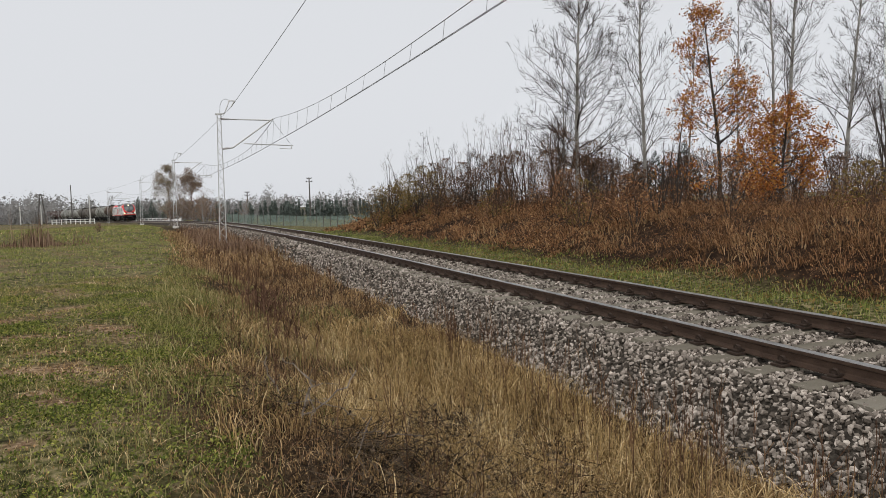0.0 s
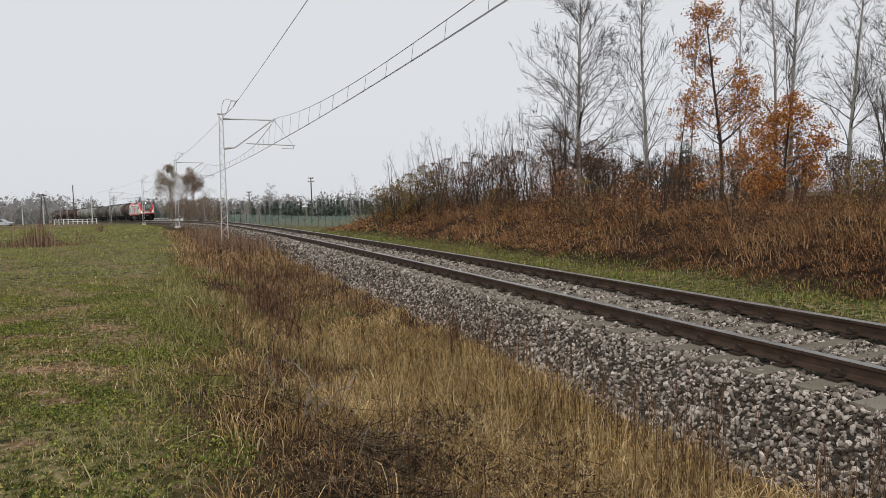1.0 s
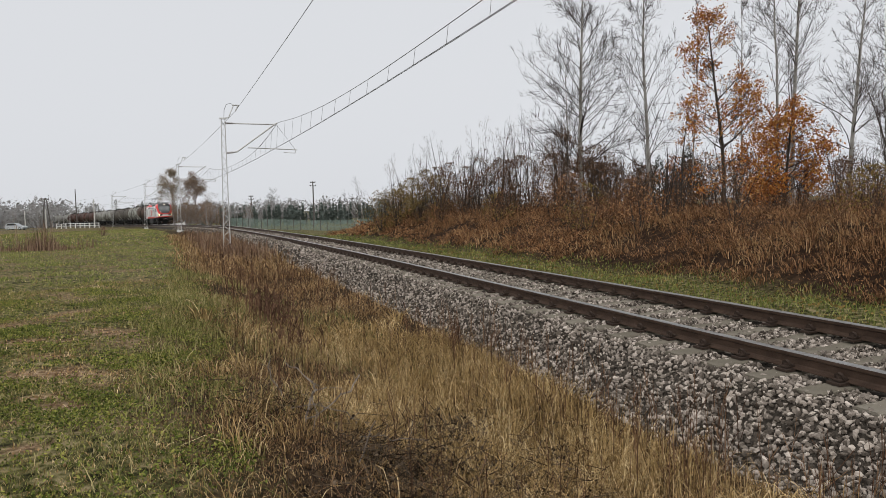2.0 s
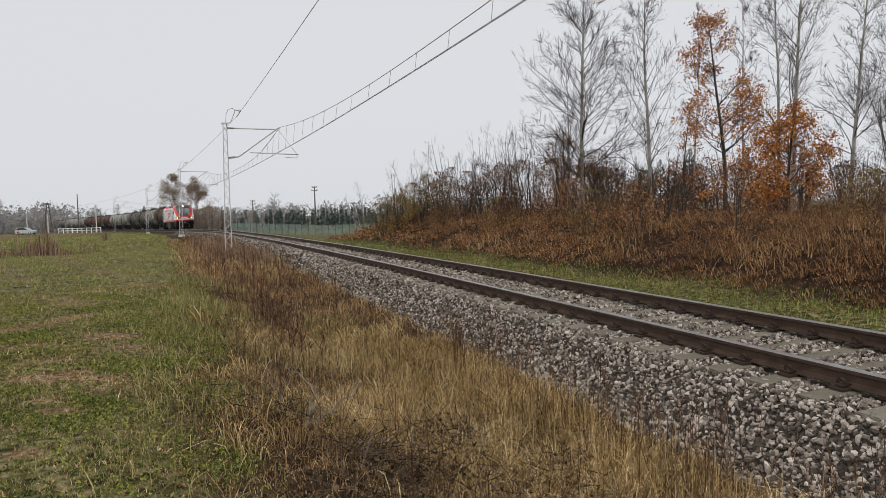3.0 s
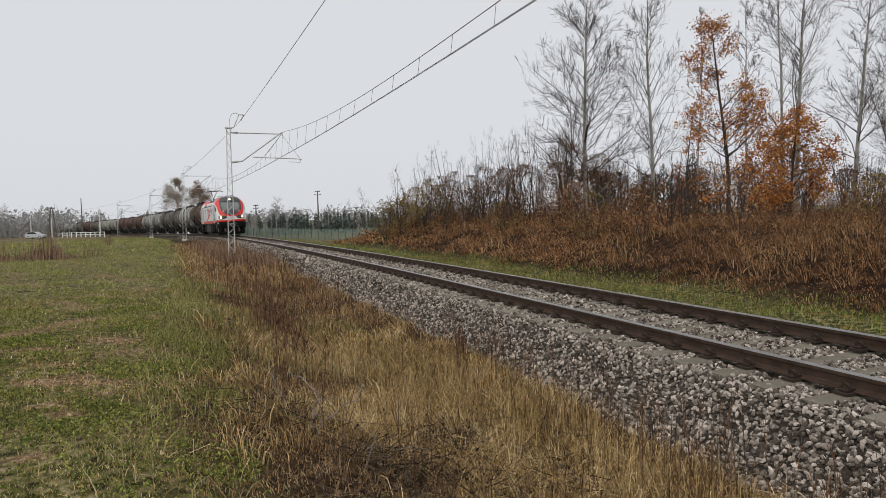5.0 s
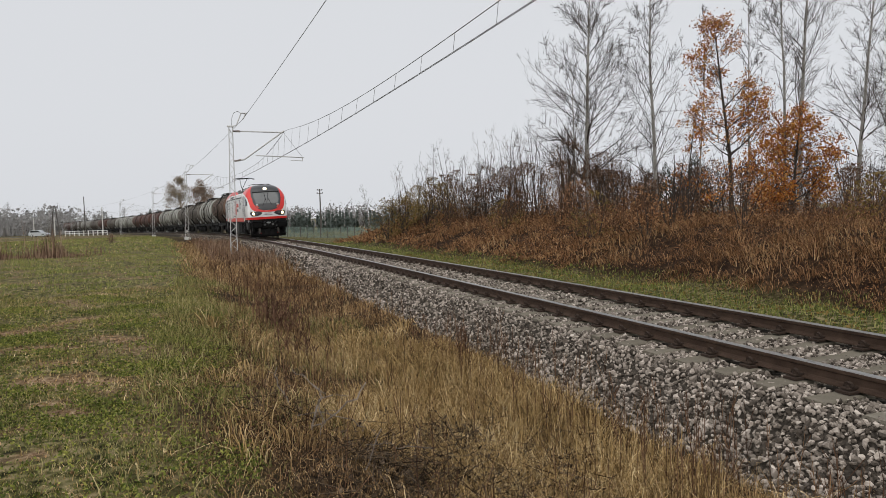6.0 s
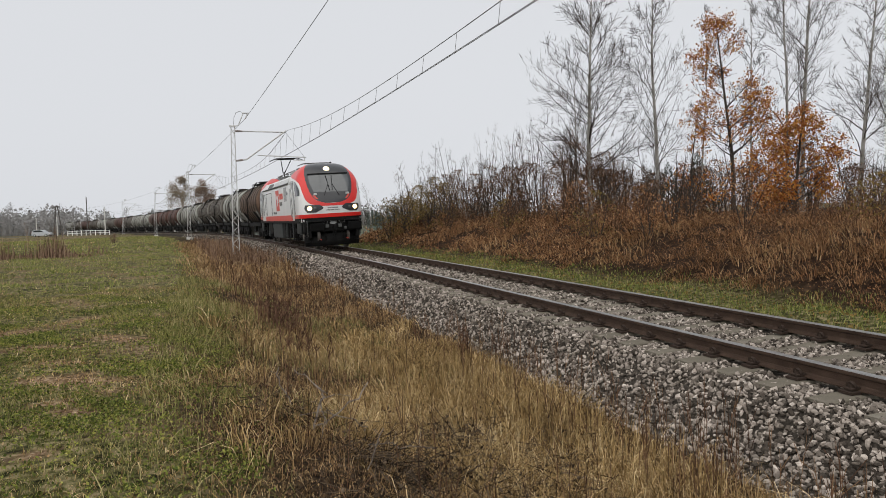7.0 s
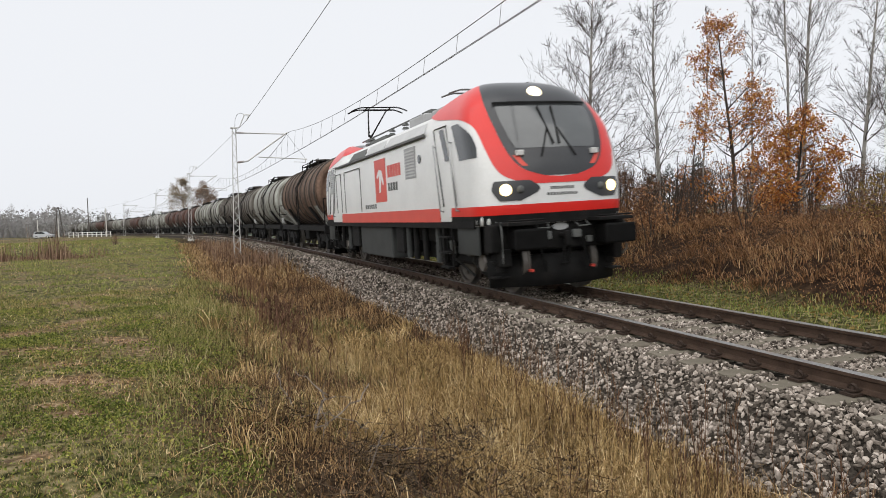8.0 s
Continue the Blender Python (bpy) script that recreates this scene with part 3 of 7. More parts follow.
def build_mast():
    """A lattice mast of two channels with a tubular bracket; x points across the track."""
    T = empty("catenary_mast")
    base, top = 0.0, 7.85
    bm = box(bmesh.new(), (-0.32, -0.32, -0.5), (0.32, 0.32, 0.28), 0.03)
    part("foundation", bm, M_CONC, T, "pale concrete foundation block")
    for sx in (-1, 1):
        bm = bmesh.new()
        w0, w1 = 0.21, 0.12
        for z0, z1 in ((0.2, top),):
            a0, a1 = sx * w0, sx * w1
            for dx, dy0, dy1 in ((0, -0.05, 0.05), (-sx * 0.035, -0.05, -0.042), (-sx * 0.035, 0.042, 0.05)):
                lo, hi = (min(0, dx) - 0.004, max(0, dx) + 0.004)
                vs = [bm.verts.new((a + x, y, z)) for a, z in ((a0, z0), (a1, z1)) for x, y in ((lo, dy0), (hi, dy0), (hi, dy1), (lo, dy1))]
                for i in range(4):
                    bm.faces.new((vs[i], vs[(i + 1) % 4], vs[(i + 1) % 4 + 4], vs[i + 4]))
                bm.faces.new(vs[4:])
        part("upright", bm, M_STEEL, T)
    P0, P1 = [], []
    n = 22
    for i in range(n):
        z0, z1 = 0.25 + (top - 0.35) * i / n, 0.25 + (top - 0.35) * (i + 1) / n
        wa, wb = 0.2 - 0.09 * i / n, 0.2 - 0.09 * (i + 1) / n
        sg = 1 if i % 2 else -1
        for y in (-0.05, 0.05):
            P0.append((sg * wa, y, z0))
            P1.append((-sg * wb, y, z1))
    v, q = tube_mesh(P0, P1, np.full(len(P0), 0.014), np.full(len(P0), 0.014), 4)
    part("lacing", mesh_np("lacing", v, q, M_STEEL), None, T)
    part("cap_plate", box(bmesh.new(), (-0.2, -0.09, top), (0.2, 0.09, top + 0.09), 0.01), M_STEEL, T)
    reach = 3.05
    zt, zl = 7.62, 5.85
    bm = bmesh.new()
    rod(bm, (0.1, 0, zt), (reach, 0, zt), 0.038)
    part("top_tube", bm, M_STEEL, T)
    bm = bmesh.new()
    rod(bm, (0.12, 0, zl), (0.75, 0, zl + 0.1), 0.045)
    rod(bm, (0.75, 0, zl + 0.1), (reach + 0.08, 0, zt + 0.1), 0.045)
    part("stay_tube", bm, M_STEEL, T)
    bm = bmesh.new()
    rod(bm, (1.4, 0, 6.2), (4.3, 0, 6.12), 0.032)
    part("registration_tube", bm, M_STEEL, T)
    bm = bmesh.new()
    rod(bm, (4.2, 0, 6.12), (4.2, 0, 5.9), 0.024)
    rod(bm, (4.2, 0, 5.92), (3.5, 0, 5.94), 0.018)
    part("steady_arm", bm, M_STEEL, T)
    bm = bmesh.new()
    rod(bm, (3.1, 0, 7.6), (4.2, 0, 6.14), 0.008, n=5)
    rod(bm, (3.1, 0, 7.6), (2.0, 0, 6.2), 0.008, n=5)
    part("stay_wire", bm, M_WIRE, T)
    for a, b in (((0.14, 0, zt), (0.5, 0, zt)), ((0.14, 0, zl + 0.01), (0.5, 0, zl + 0.06))):
        bm = bmesh.new()
        a, b = Vector(a), Vector(b)
        for i in range(7):
            c = a.lerp(b, i / 6)
            rod(bm, c, c + (b - a) / 14, 0.075, 0.05, 10)
        part("insulator", bm, M_INSUL, T)
    bm = bmesh.new()
    rod(bm, (0.0, 0, top + 0.06), (0.32, 0, top + 0.1), 0.03)
    rod(bm, (0.32, 0, top + 0.1), (0.62, 0, top + 0.85), 0.03)
    rod(bm, (0.55, 0, top + 0.85), (0.95, 0, top + 0.85), 0.035)
    rod(bm, (0.9, 0, top + 0.85), (0.72, 0, top + 0.5), 0.04)
    part("line_bracket", bm, M_STEEL, T)
    bm = bmesh.new()
    pts = [(0.05, 0, top + 0.1), (0.08, 0, top + 0.55), (0.2, 0, top + 0.85), (0.42, 0, top + 0.95), (0.62, 0, top + 0.85)]
    for a, b in zip(pts, pts[1:]):
        rod(bm, a, b, 0.011, n=6)
    part("jumper_wire", bm, M_WIRE, T)
    return tagged(T, "pale grey lattice steel catenary mast with a tubular bracket arm", "catenary mast", "catenary masts along the line")


def wire_mesh(name, pts, r, n=5):
    me = bpy.data.meshes.new(name)
    bm = bent(bmesh.new(), pts, r, n)
    bm.to_mesh(me)
    bm.free()
    me.materials.append(M_WIRE)
    return me


def build_overhead():
    first = build_mast()
    first.matrix_basis = mast_pose(*MASTS[0])
    for s, lat in MASTS[1:]:
        copy_thing(first, mast_pose(s, lat))
    L = tagged(empty("overhead_line"), "overhead contact line with droppers hung between the masts", "overhead line")
    stops = [-14.0] + [m[0] for m in MASTS] + [400.0]
    cs = np.concatenate([np.arange(-1, 60, 1.5), np.arange(60, 400, 5.0)])
    mid = GAUGE / 2
    stag = lambda s: np.interp(s, stops, [0.25 * (-1) ** i for i in range(len(stops))]) * 0.6
    for dy in (-0.02, 0.02):
        part("contact_wire", wire_mesh("contact_wire", track(cs, mid + stag(cs) + dy, CONTACT), 0.0085), None, L)
    def carrier(s):
        z = np.empty(len(s))
        for i, v in enumerate(s):
            for a, b in zip(stops, stops[1:]):
                if a <= v <= b:
                    u = (v - a) / (b - a) * 2 - 1
                    z[i] = 5.8 + (CARRIER - 5.8) * abs(u) ** 2.6
                    break
            else:
                z[i] = CARRIER
        return z
    part("carrier_wire", wire_mesh("carrier_wire", track(cs, mid + stag(cs) * 0.5 - 0.1, 0) * [1, 1, 0] + np.stack([0 * cs, 0 * cs, carrier(cs) - drop(cs)], 1), 0.011), None, L)
    ds = np.concatenate([np.arange(1, 90, 2.6), np.arange(92, 200, 4.0)])
    for s in ds:
        a = track(s, mid + float(stag(s)), CONTACT)
        b = track(s, mid + float(stag(s)) * 0.5 - 0.1, 0) * [1, 1, 0] + np.array([0, 0, carrier(np.array([s]))[0] - float(drop(s))])
        part("dropper", wire_mesh("dropper", [a, b], 0.006, 4), None, L)
    # the line carried on the mast tops
    F = tagged(new("feeder_wire"), "thin dark feeder wire slung between the mast tops", "wire")
    ends = [flat(0.0, -0.75, 8.1)] + [np.array(mast_pose(*m) @ Vector((0.72, 0, 8.35))) for m in MASTS]
    for a, b in zip(ends, ends[1:]):
        u = np.linspace(0, 1, 17)[:, None]
        p = a + (b - a) * u
        p[:, 2] -= 0.5 * (u * (1 - u))[:, 0]
        part("wire_span", wire_mesh("wire_span", p, 0.011), None, F)


build_track()
build_overhead()

# ---- locomotive: x forward, y to its left, z up from the rail tops ----
REAR = 3.3   # the rear cab mirrors the front one about half this distance
ROOF = 3.56   # the flat roof between the cabs
NOSE = [(1.28, 9.60), (1.6, 9.64), (2.0, 9.64), (2.3, 9.60), (2.6, 9.51), (3.0, 9.32), (3.3, 9.11), (3.5, 8.96), (3.72, 8.74), (3.9, 8.46), (4.02, 8.15), (4.10, 7.7), (4.13, 7.2)]
SIDE = [(1.28, 1.46), (1.5, 1.48), (2.6, 1.48), (3.0, 1.47), (3.25, 1.43), (3.5, 1.33), (3.72, 1.17), (3.9, 0.97), (4.02, 0.74), (4.10, 0.46), (4.13, 0.16)]


def smooth_interp(z, tab):
    """A soft curve through a table, by averaging the straight one."""
    xs, ys = [t[0] for t in tab], [t[1] for t in tab]
    z = np.asarray(z, float)
    return sum(np.interp(np.clip(z + d, xs[0], xs[-1]), xs, ys) * w for d, w in ((-0.09, 0.15), (-0.045, 0.2), (0, 0.3), (0.045, 0.2), (0.09, 0.15)))


def plan(z, n=60):
    """Outline of the right half of the nose at height z, from its middle back to the cab's rear: points (x, y) and the way along."""
    F, W = float(smooth_interp(z, NOSE)), float(smooth_interp(z, SIDE))
    b = 0.78 * min(1.0, W / 1.2)
    ph = np.linspace(0, math.pi / 2, n)
    e = 2 / 2.9
    y = W * np.sin(ph) ** e
    x = F - b + b * np.cos(ph) ** e
    x, y = np.append(x, -0.1), np.append(y, W)
    d = np.concatenate([[0], np.cumsum(np.hypot(np.diff(x), np.diff(y)))])
    return x, y, d


def roof_cap(x, z):
    """The height z, held down where the cab roof falls away to the rear."""
    return min(z, float(np.interp(x, [6.3, 6.65, 7.3, 7.9, 8.4], [ROOF, 3.72, 3.92, 4.07, 4.2])))


def shell(t, z, side, out=0.0):
    """The point of the body's skin a way t round from the nose's middle, at height z; side -1 is the right."""
    x, y, d = plan(z)
    px, py = np.interp(t, d, x), np.interp(t, d, y)
    e = 0.02
    tx, ty = np.interp(t + e, d, x) - np.interp(max(0, t - e), d, x), np.interp(t + e, d, y) - np.interp(max(0, t - e), d, y)
    k = math.hypot(tx, ty) + 1e-9
    top = roof_cap(px, z)
    return Vector((px + out * ty / k, side * (py - out * tx / k), top + out * (0.3 if top == z else 1.2)))


def skin_patch(zs, t0, t1, side, out, nu=14):
    """A patch of skin between two edges t0(z), t1(z), lifted a little off the body."""
    bm = bmesh.new()
    rows = []
    for z in zs:
        a, b = t0(z), t1(z)
        rows.append([bm.verts.new(shell(a + (b - a) * i / nu, z, side, out)) for i in range(nu + 1)])
    for r, q in zip(rows, rows[1:]):
        for i in range(nu):
            f = (r[i], r[i + 1], q[i + 1], q[i])
            bm.faces.new(f if side > 0 else f[::-1])
    return bm


def merge(a, b):
    """Adds bmesh b to a."""
    me = bpy.data.meshes.new("tmp")
    b.to_mesh(me)
    b.free()
    a.from_mesh(me)
    bpy.data.meshes.remove(me)
    return a


def both(fn):
    bm = fn(-1)
    merge(bm, fn(1))
    bmesh.ops.remove_doubles(bm, verts=bm.verts, dist=0.0015)
    return bm


def tab(t):
    return lambda z: float(smooth_interp(z, t))


BLACK_EDGE = tab([(2.07, 0.0), (2.12, 0.38), (2.17, 0.57), (2.26, 0.74), (2.40, 0.87), (2.62, 0.98), (2.9, 1.05), (3.2, 1.09), (3.5, 1.09), (3.7, 1.05), (3.9, 0.96), (4.05, 0.8), (4.12, 0.62)])
RED_EDGE = tab([(1.9, 0.0), (1.985, 0.62), (2.02, 0.82), (2.08, 0.99), (2.16, 1.11), (2.3, 1.22), (2.6, 1.32), (2.9, 1.38), (3.1, 1.44), (3.22, 1.6), (3.3, 1.85), (3.36, 2.3), (3.42, 3.1), (3.6, 3.5), (4.12, 3.3)])
SCREEN_EDGE = tab([(2.60, 0.78), (2.8, 0.86), (3.1, 0.93), (3.4, 0.93), (3.46, 0.90)])


def build_cab(T, sg):
    """One end of the locomotive's coloured skin, glass and lamps; sg 1 is the front, -1 the rear."""
    def put(name, bm, mat, parent=None, label="", smooth=True):
        if sg < 0:
            bmesh.ops.transform(bm, matrix=Matrix.Translation((REAR, 0, 0)) @ Matrix.Rotation(math.pi, 4, "Z"), verts=bm.verts)
        return part(name, bm, mat, parent or T, label, smooth)

    zs = np.concatenate([np.linspace(1.985, 2.4, 16), np.linspace(2.43, 4.115, 42)])
    red = put("red_surround", both(lambda s: skin_patch(zs, lambda z: BLACK_EDGE(z) if z > 2.12 else 0.0, RED_EDGE, s, 0.008, 22)), M_RED, None, "glossy red cab surround")
    zs = np.concatenate([np.linspace(2.12, 2.45, 14), np.linspace(2.5, 4.12, 32)])
    mask = put("black_mask", both(lambda s: skin_patch(zs, lambda z: 0.0, BLACK_EDGE, s, 0.012, 16)), M_BLACK, None, "black windscreen mask")
    zs = np.linspace(2.62, 3.46, 24)
    put("windscreen", both(lambda s: skin_patch(zs, lambda z: 0.0, SCREEN_EDGE, s, 0.02, 14)), M_SCREEN, mask, "grey tinted windscreen")
    zs = np.linspace(3.455, 3.51, 4)
    put("sun_shade", both(lambda s: skin_patch(zs, lambda z: 0.0, lambda z: 0.95, s, 0.045, 14)), M_RUBBER, mask)
    # wipers
    for s in (-1, 1):
        bm = bmesh.new()
        rod(bm, shell(0.34, 2.45, s, 0.04), shell(0.10, 2.98, s, 0.05), 0.012, n=6)
        rod(bm, shell(0.06, 2.68, s, 0.05), shell(0.14, 3.4, s, 0.05), 0.016, n=6)
        put("wiper", bm, M_RUBBER, mask, "", False)
    # mirror cameras and marker lamps at the lower corners of the mask
    for s in (-1, 1):
        bm = bmesh.new()
        c = shell(0.74, 2.53, s, 0.03)
        box(bm, c - Vector((0.04, 0.075, 0.05)), c + Vector((0.05, 0.075, 0.05)), 0.015)
        put("marker_lamp", bm, M_STEEL, mask, "", False)
        bm = bmesh.new()
        zs2 = np.linspace(2.3, 2.5, 8)
        merge(bm, skin_patch(zs2, lambda z: BLACK_EDGE(z) - 0.16, lambda z: BLACK_EDGE(z) - 0.05, s, 0.016, 3))
        put("red_marker", bm, M_REDW, mask)
    # head lamps in dark eye-shaped housings
    for s in (-1, 1):
        zs = np.linspace(1.70, 2.05, 14)
        t_in = tab([(1.70, 0.90), (1.75, 0.62), (1.84, 0.45), (1.93, 0.38), (1.99, 0.46), (2.04, 0.68)])
        t_out = tab([(1.70, 1.14), (1.78, 1.26), (1.9, 1.32), (2.0, 1.30), (2.06, 1.22)])
        eye = put("headlamp_housing", skin_patch(zs, t_in, t_out, s, 0.016, 12), M_BLACK, None, "black almond-shaped headlamp housing")
        for t, r, m, lab in ((1.06, 0.105, M_LAMP if sg > 0 else M_ROOF, "lit warm headlamp" if sg > 0 else ""), (0.80, 0.07, M_GREY, "")):
            a, b = shell(t, 1.89, s, 0.018), shell(t, 1.89, s, 0.05)
            bm = bmesh.new()
            d = (b - a)
            d.z = 0
            d.normalize()
            mm = Matrix.Translation(a) @ d.to_track_quat("X", "Z").to_matrix().to_4x4()
            lathe(bm, [(0.0, r), (0.02, r * 0.96), (0.045, r * 0.75), (0.058, r * 0.4), (0.062, 0.0)], 24, mm)
            put("headlamp", bm, m, eye, lab)
    # top lamp
    a = Vector((float(smooth_interp(3.72, NOSE)), 0, 3.72))
    bm = bmesh.new()
    d = Vector((0.8, 0, 0.62)).normalized()
    lathe(bm, [(-0.03, 0.15), (0.03, 0.14), (0.05, 0.1), (0.06, 0.0)], 24, Matrix.Translation(a) @ d.to_track_quat("X", "Z").to_matrix().to_4x4())
    put("top_lamp", bm, M_LAMPW if sg > 0 else M_ROOF, mask, "lit pale top lamp" if sg > 0 else "")
    # red belt round the nose, number marks as plain bars
    zs = np.linspace(1.46, 1.63, 4)
    put("red_belt", both(lambda s: skin_patch(zs, lambda z: 0.0, lambda z: 2.9, s, 0.007, 30)), M_RED, None, "red belt stripe")
    for z, h, w in ((1.87, 0.05, 0.24), (1.765, 0.05, 0.31)):
        n = 5
        for s in (-1, 1):
            for k in range(n):
                a, b = w * (k + 0.12) / n, w * (k + 0.85) / n
                put("number_bar", skin_patch(np.linspace(z, z + h, 3), lambda zz: a, lambda zz: b, s, 0.007, 2), M_GREY, None, "plain grey lettering bar")
    # cab side window, door and handrails on both sides
    for s in (-1, 1):
        zs = np.linspace(2.5, 3.2, 14)
        t_a = tab([(2.5, 1.52), (2.7, 1.47), (2.95, 1.54), (3.12, 1.72), (3.2, 1.95)])
        t_b = tab([(2.5, 2.22), (3.2, 2.26)])
        put("cab_side_window", skin_patch(zs, t_a, t_b, s, 0.010, 8), M_GLASS, None, "dark cab side window")
        put("door_window", skin_patch(np.linspace(2.55, 3.2, 6), lambda z: 2.74, lambda z: 2.98, s, 0.014, 4), M_GLASS, None, "dark narrow cab door window")
        bm = bmesh.new()
        for tt in (2.52, 3.26):
            rod(bm, shell(tt, 1.66, s, 0.03), shell(tt, 3.22, s, 0.03), 0.012, n=6)
        rod(bm, shell(2.52, 3.25, s, 0.012), shell(3.26, 3.25, s, 0.012), 0.012, n=6)
        put("door_frame", bm, M_GREY, None, "cab door seam and gutter")
        for tt in (2.44, 3.36):
            bm = bmesh.new()
            rod(bm, shell(tt, 1.55, s, 0.07), shell(tt, 2.9, s, 0.07), 0.016, n=8)
            for z in (1.57, 2.88):
                rod(bm, shell(tt, z, s, 0.0), shell(tt, z, s, 0.08), 0.014, n=6)
            put("grab_rail", bm, M_ROOF, None)
        # skirt and steps under the cab
        bm = bmesh.new()
        merge(bm, skin_patch(np.linspace(1.281, 1.465, 5), lambda z: 0.0, lambda z: 2.9, s, 0.005, 20))
        put("cab_sill", bm, M_DARK, None, "black sill under the red belt")
        bm = bmesh.new()
        box(bm, (8.0, s * 1.40 - 0.03, 0.74), (9.05, s * 1.40 + 0.03, 1.40), 0.02)
        put("skirt_panel", bm, M_SKIRT, None, "dark grey skirt panel")
        bm = bmesh.new()
        for z in (0.45, 0.75, 1.05):
            box(bm, (7.3, s * 1.46 - 0.12, z), (7.8, s * 1.46 + 0.01, z + 0.035))
        for x in (7.3, 7.8):
            box(bm, (x - 0.02, s * 1.46 - 0.02, 0.42), (x + 0.02, s * 1.46 + 0.01, 1.3))
        put("cab_steps", bm, M_DARK, None, "black cab entry steps", False)
    # buffer beam, buffers, coupler, plough
    bm = bmesh.new()
    box(bm, (9.15, -1.36, 0.8), (9.5, 1.36, 1.3), 0.03)
    box(bm, (8.6, -1.30, 0.75), (9.2, 1.30, 1.28), 0.03)
    put("buffer_beam", bm, M_DARK, None, "black buffer beam", False)
    for s in (-1, 1):
        bm = bmesh.new()
        y = s * 0.875
        box(bm, (9.5, y - 0.17, 0.86), (9.9, y + 0.17, 1.22), 0.03)
        box(bm, (10.03, y - 0.31, 0.86), (10.13, y + 0.31, 1.21), 0.035)
        rod(bm, (9.85, y, 1.04), (10.05, y, 1.04), 0.12, n=16)
        put("buffer", bm, M_RUBBER, None, "black rectangular buffer", False)
        bm = bmesh.new()
        box(bm, (9.3, y - 0.36, 1.27), (9.98, y + 0.36, 1.33), 0.01)
        rod(bm, (9.95, y - 0.34, 1.36), (9.95, y + 0.34, 1.36), 0.014, n=6)
        put("buffer_step", bm, M_DARK, None, "", False)
        bm = bmesh.new()
        bent(bm, [(9.62, s * 1.22, 1.34), (9.7, s * 1.24, 1.1), (9.7, s * 1.24, 0.72), (9.6, s * 1.2, 0.62)], 0.016)
        put("handrail", bm, M_GREY, None, "thin grey handrail", False)
        bm = bmesh.new()
        bent(bm, [(9.56, s * 0.50, 1.27), (9.66, s * 0.52, 1.2), (9.66, s * 0.3, 1.19), (9.56, s * 0.28, 1.26)], 0.014)
        put("handrail", bm, M_GREY, None, "thin grey handrail", False)
        bm = bmesh.new()
        box(bm, (9.5, s * 0.3 - 0.08, 0.98), (9.6, s * 0.3 + 0.08, 1.13), 0.02)
        box(bm, (9.5, s * 0.56 - 0.05, 0.88), (9.58, s * 0.56 + 0.05, 1.0), 0.015)
        put("cable_socket", bm, M_GREY, None, "", False)
        bm = bmesh.new()
        box(bm, (9.2, s * 1.15 - 0.16, 0.34), (9.42, s * 1.15 + 0.16, 0.37))
        box(bm, (9.2, s * 1.15 - 0.16, 0.62), (9.42, s * 1.15 + 0.16, 0.65))
        put("foot_step", bm, M_DARK, None, "", False)
        bm = bmesh.new()
        pts = [(9.5, s * 0.42, 0.95), (9.62, s * 0.44, 0.7), (9.66, s * 0.40, 0.42), (9.58, s * 0.36, 0.6)]
        for a, b in zip(pts, pts[1:]):
            rod(bm, a, b, 0.026, n=7)
        put("brake_hose", bm, M_RUBBER, None, "", False)
    bm = bmesh.new()
    rod(bm, (9.5, 0, 1.04), (9.75, 0, 1.04), 0.05)
    box(bm, (9.7, -0.06, 0.86), (9.8, 0.06, 1.12), 0.02)
    rod(bm, (9.74, 0.05, 0.9), (9.64, 0.05, 0.55), 0.028)
    rod(bm, (9.74, -0.05, 0.9), (9.64, -0.05, 0.55), 0.028)
    rod(bm, (9.64, -0.07, 0.55), (9.64, 0.07, 0.55), 0.03)
    put("screw_coupler", bm, M_DARK, None, "", False)
    bm = bmesh.new()
    rows = []
    for z, back in ((0.16, 0.02), (0.5, 0.0), (0.72, -0.12)):
        rows.append([bm.verts.new((9.55 + back - 0.42 * abs(u) ** 2.2, 1.28 * u, z)) for u in np.linspace(-1, 1, 17)])
    rows += [[bm.verts.new((v.co.x - 0.05, v.co.y, v.co.z)) for v in r] for r in rows[::-1]]
    for r, q in zip(rows, rows[1:] + rows[:1]):
        for i in range(16):
            bm.faces.new((r[i], r[i + 1], q[i + 1], q[i]))
    put("plough", bm, M_DARK, None, "black snow plough under the buffer beam", True)
    for s in (-1, 1):
        bm = bmesh.new()
        box(bm, (9.30, s * 0.62 - 0.035, 0.42), (9.56, s * 0.62 + 0.035, 0.47), 0.01)
        put("warning_tab", bm, M_REDW, None, "small orange tab", False)
    bm = bmesh.new()
    lathe(bm, [(0, 0.0), (0.0, 0.12), (0.02, 0.12), (0.02, 0.0)], 20, Matrix.Translation((9.5, 0.0, 1.2)) @ Matrix.Diagonal((1, 1.3, 0.55, 1)))
    put("badge", bm, M_ROOF, None, "small oval badge plate", False)


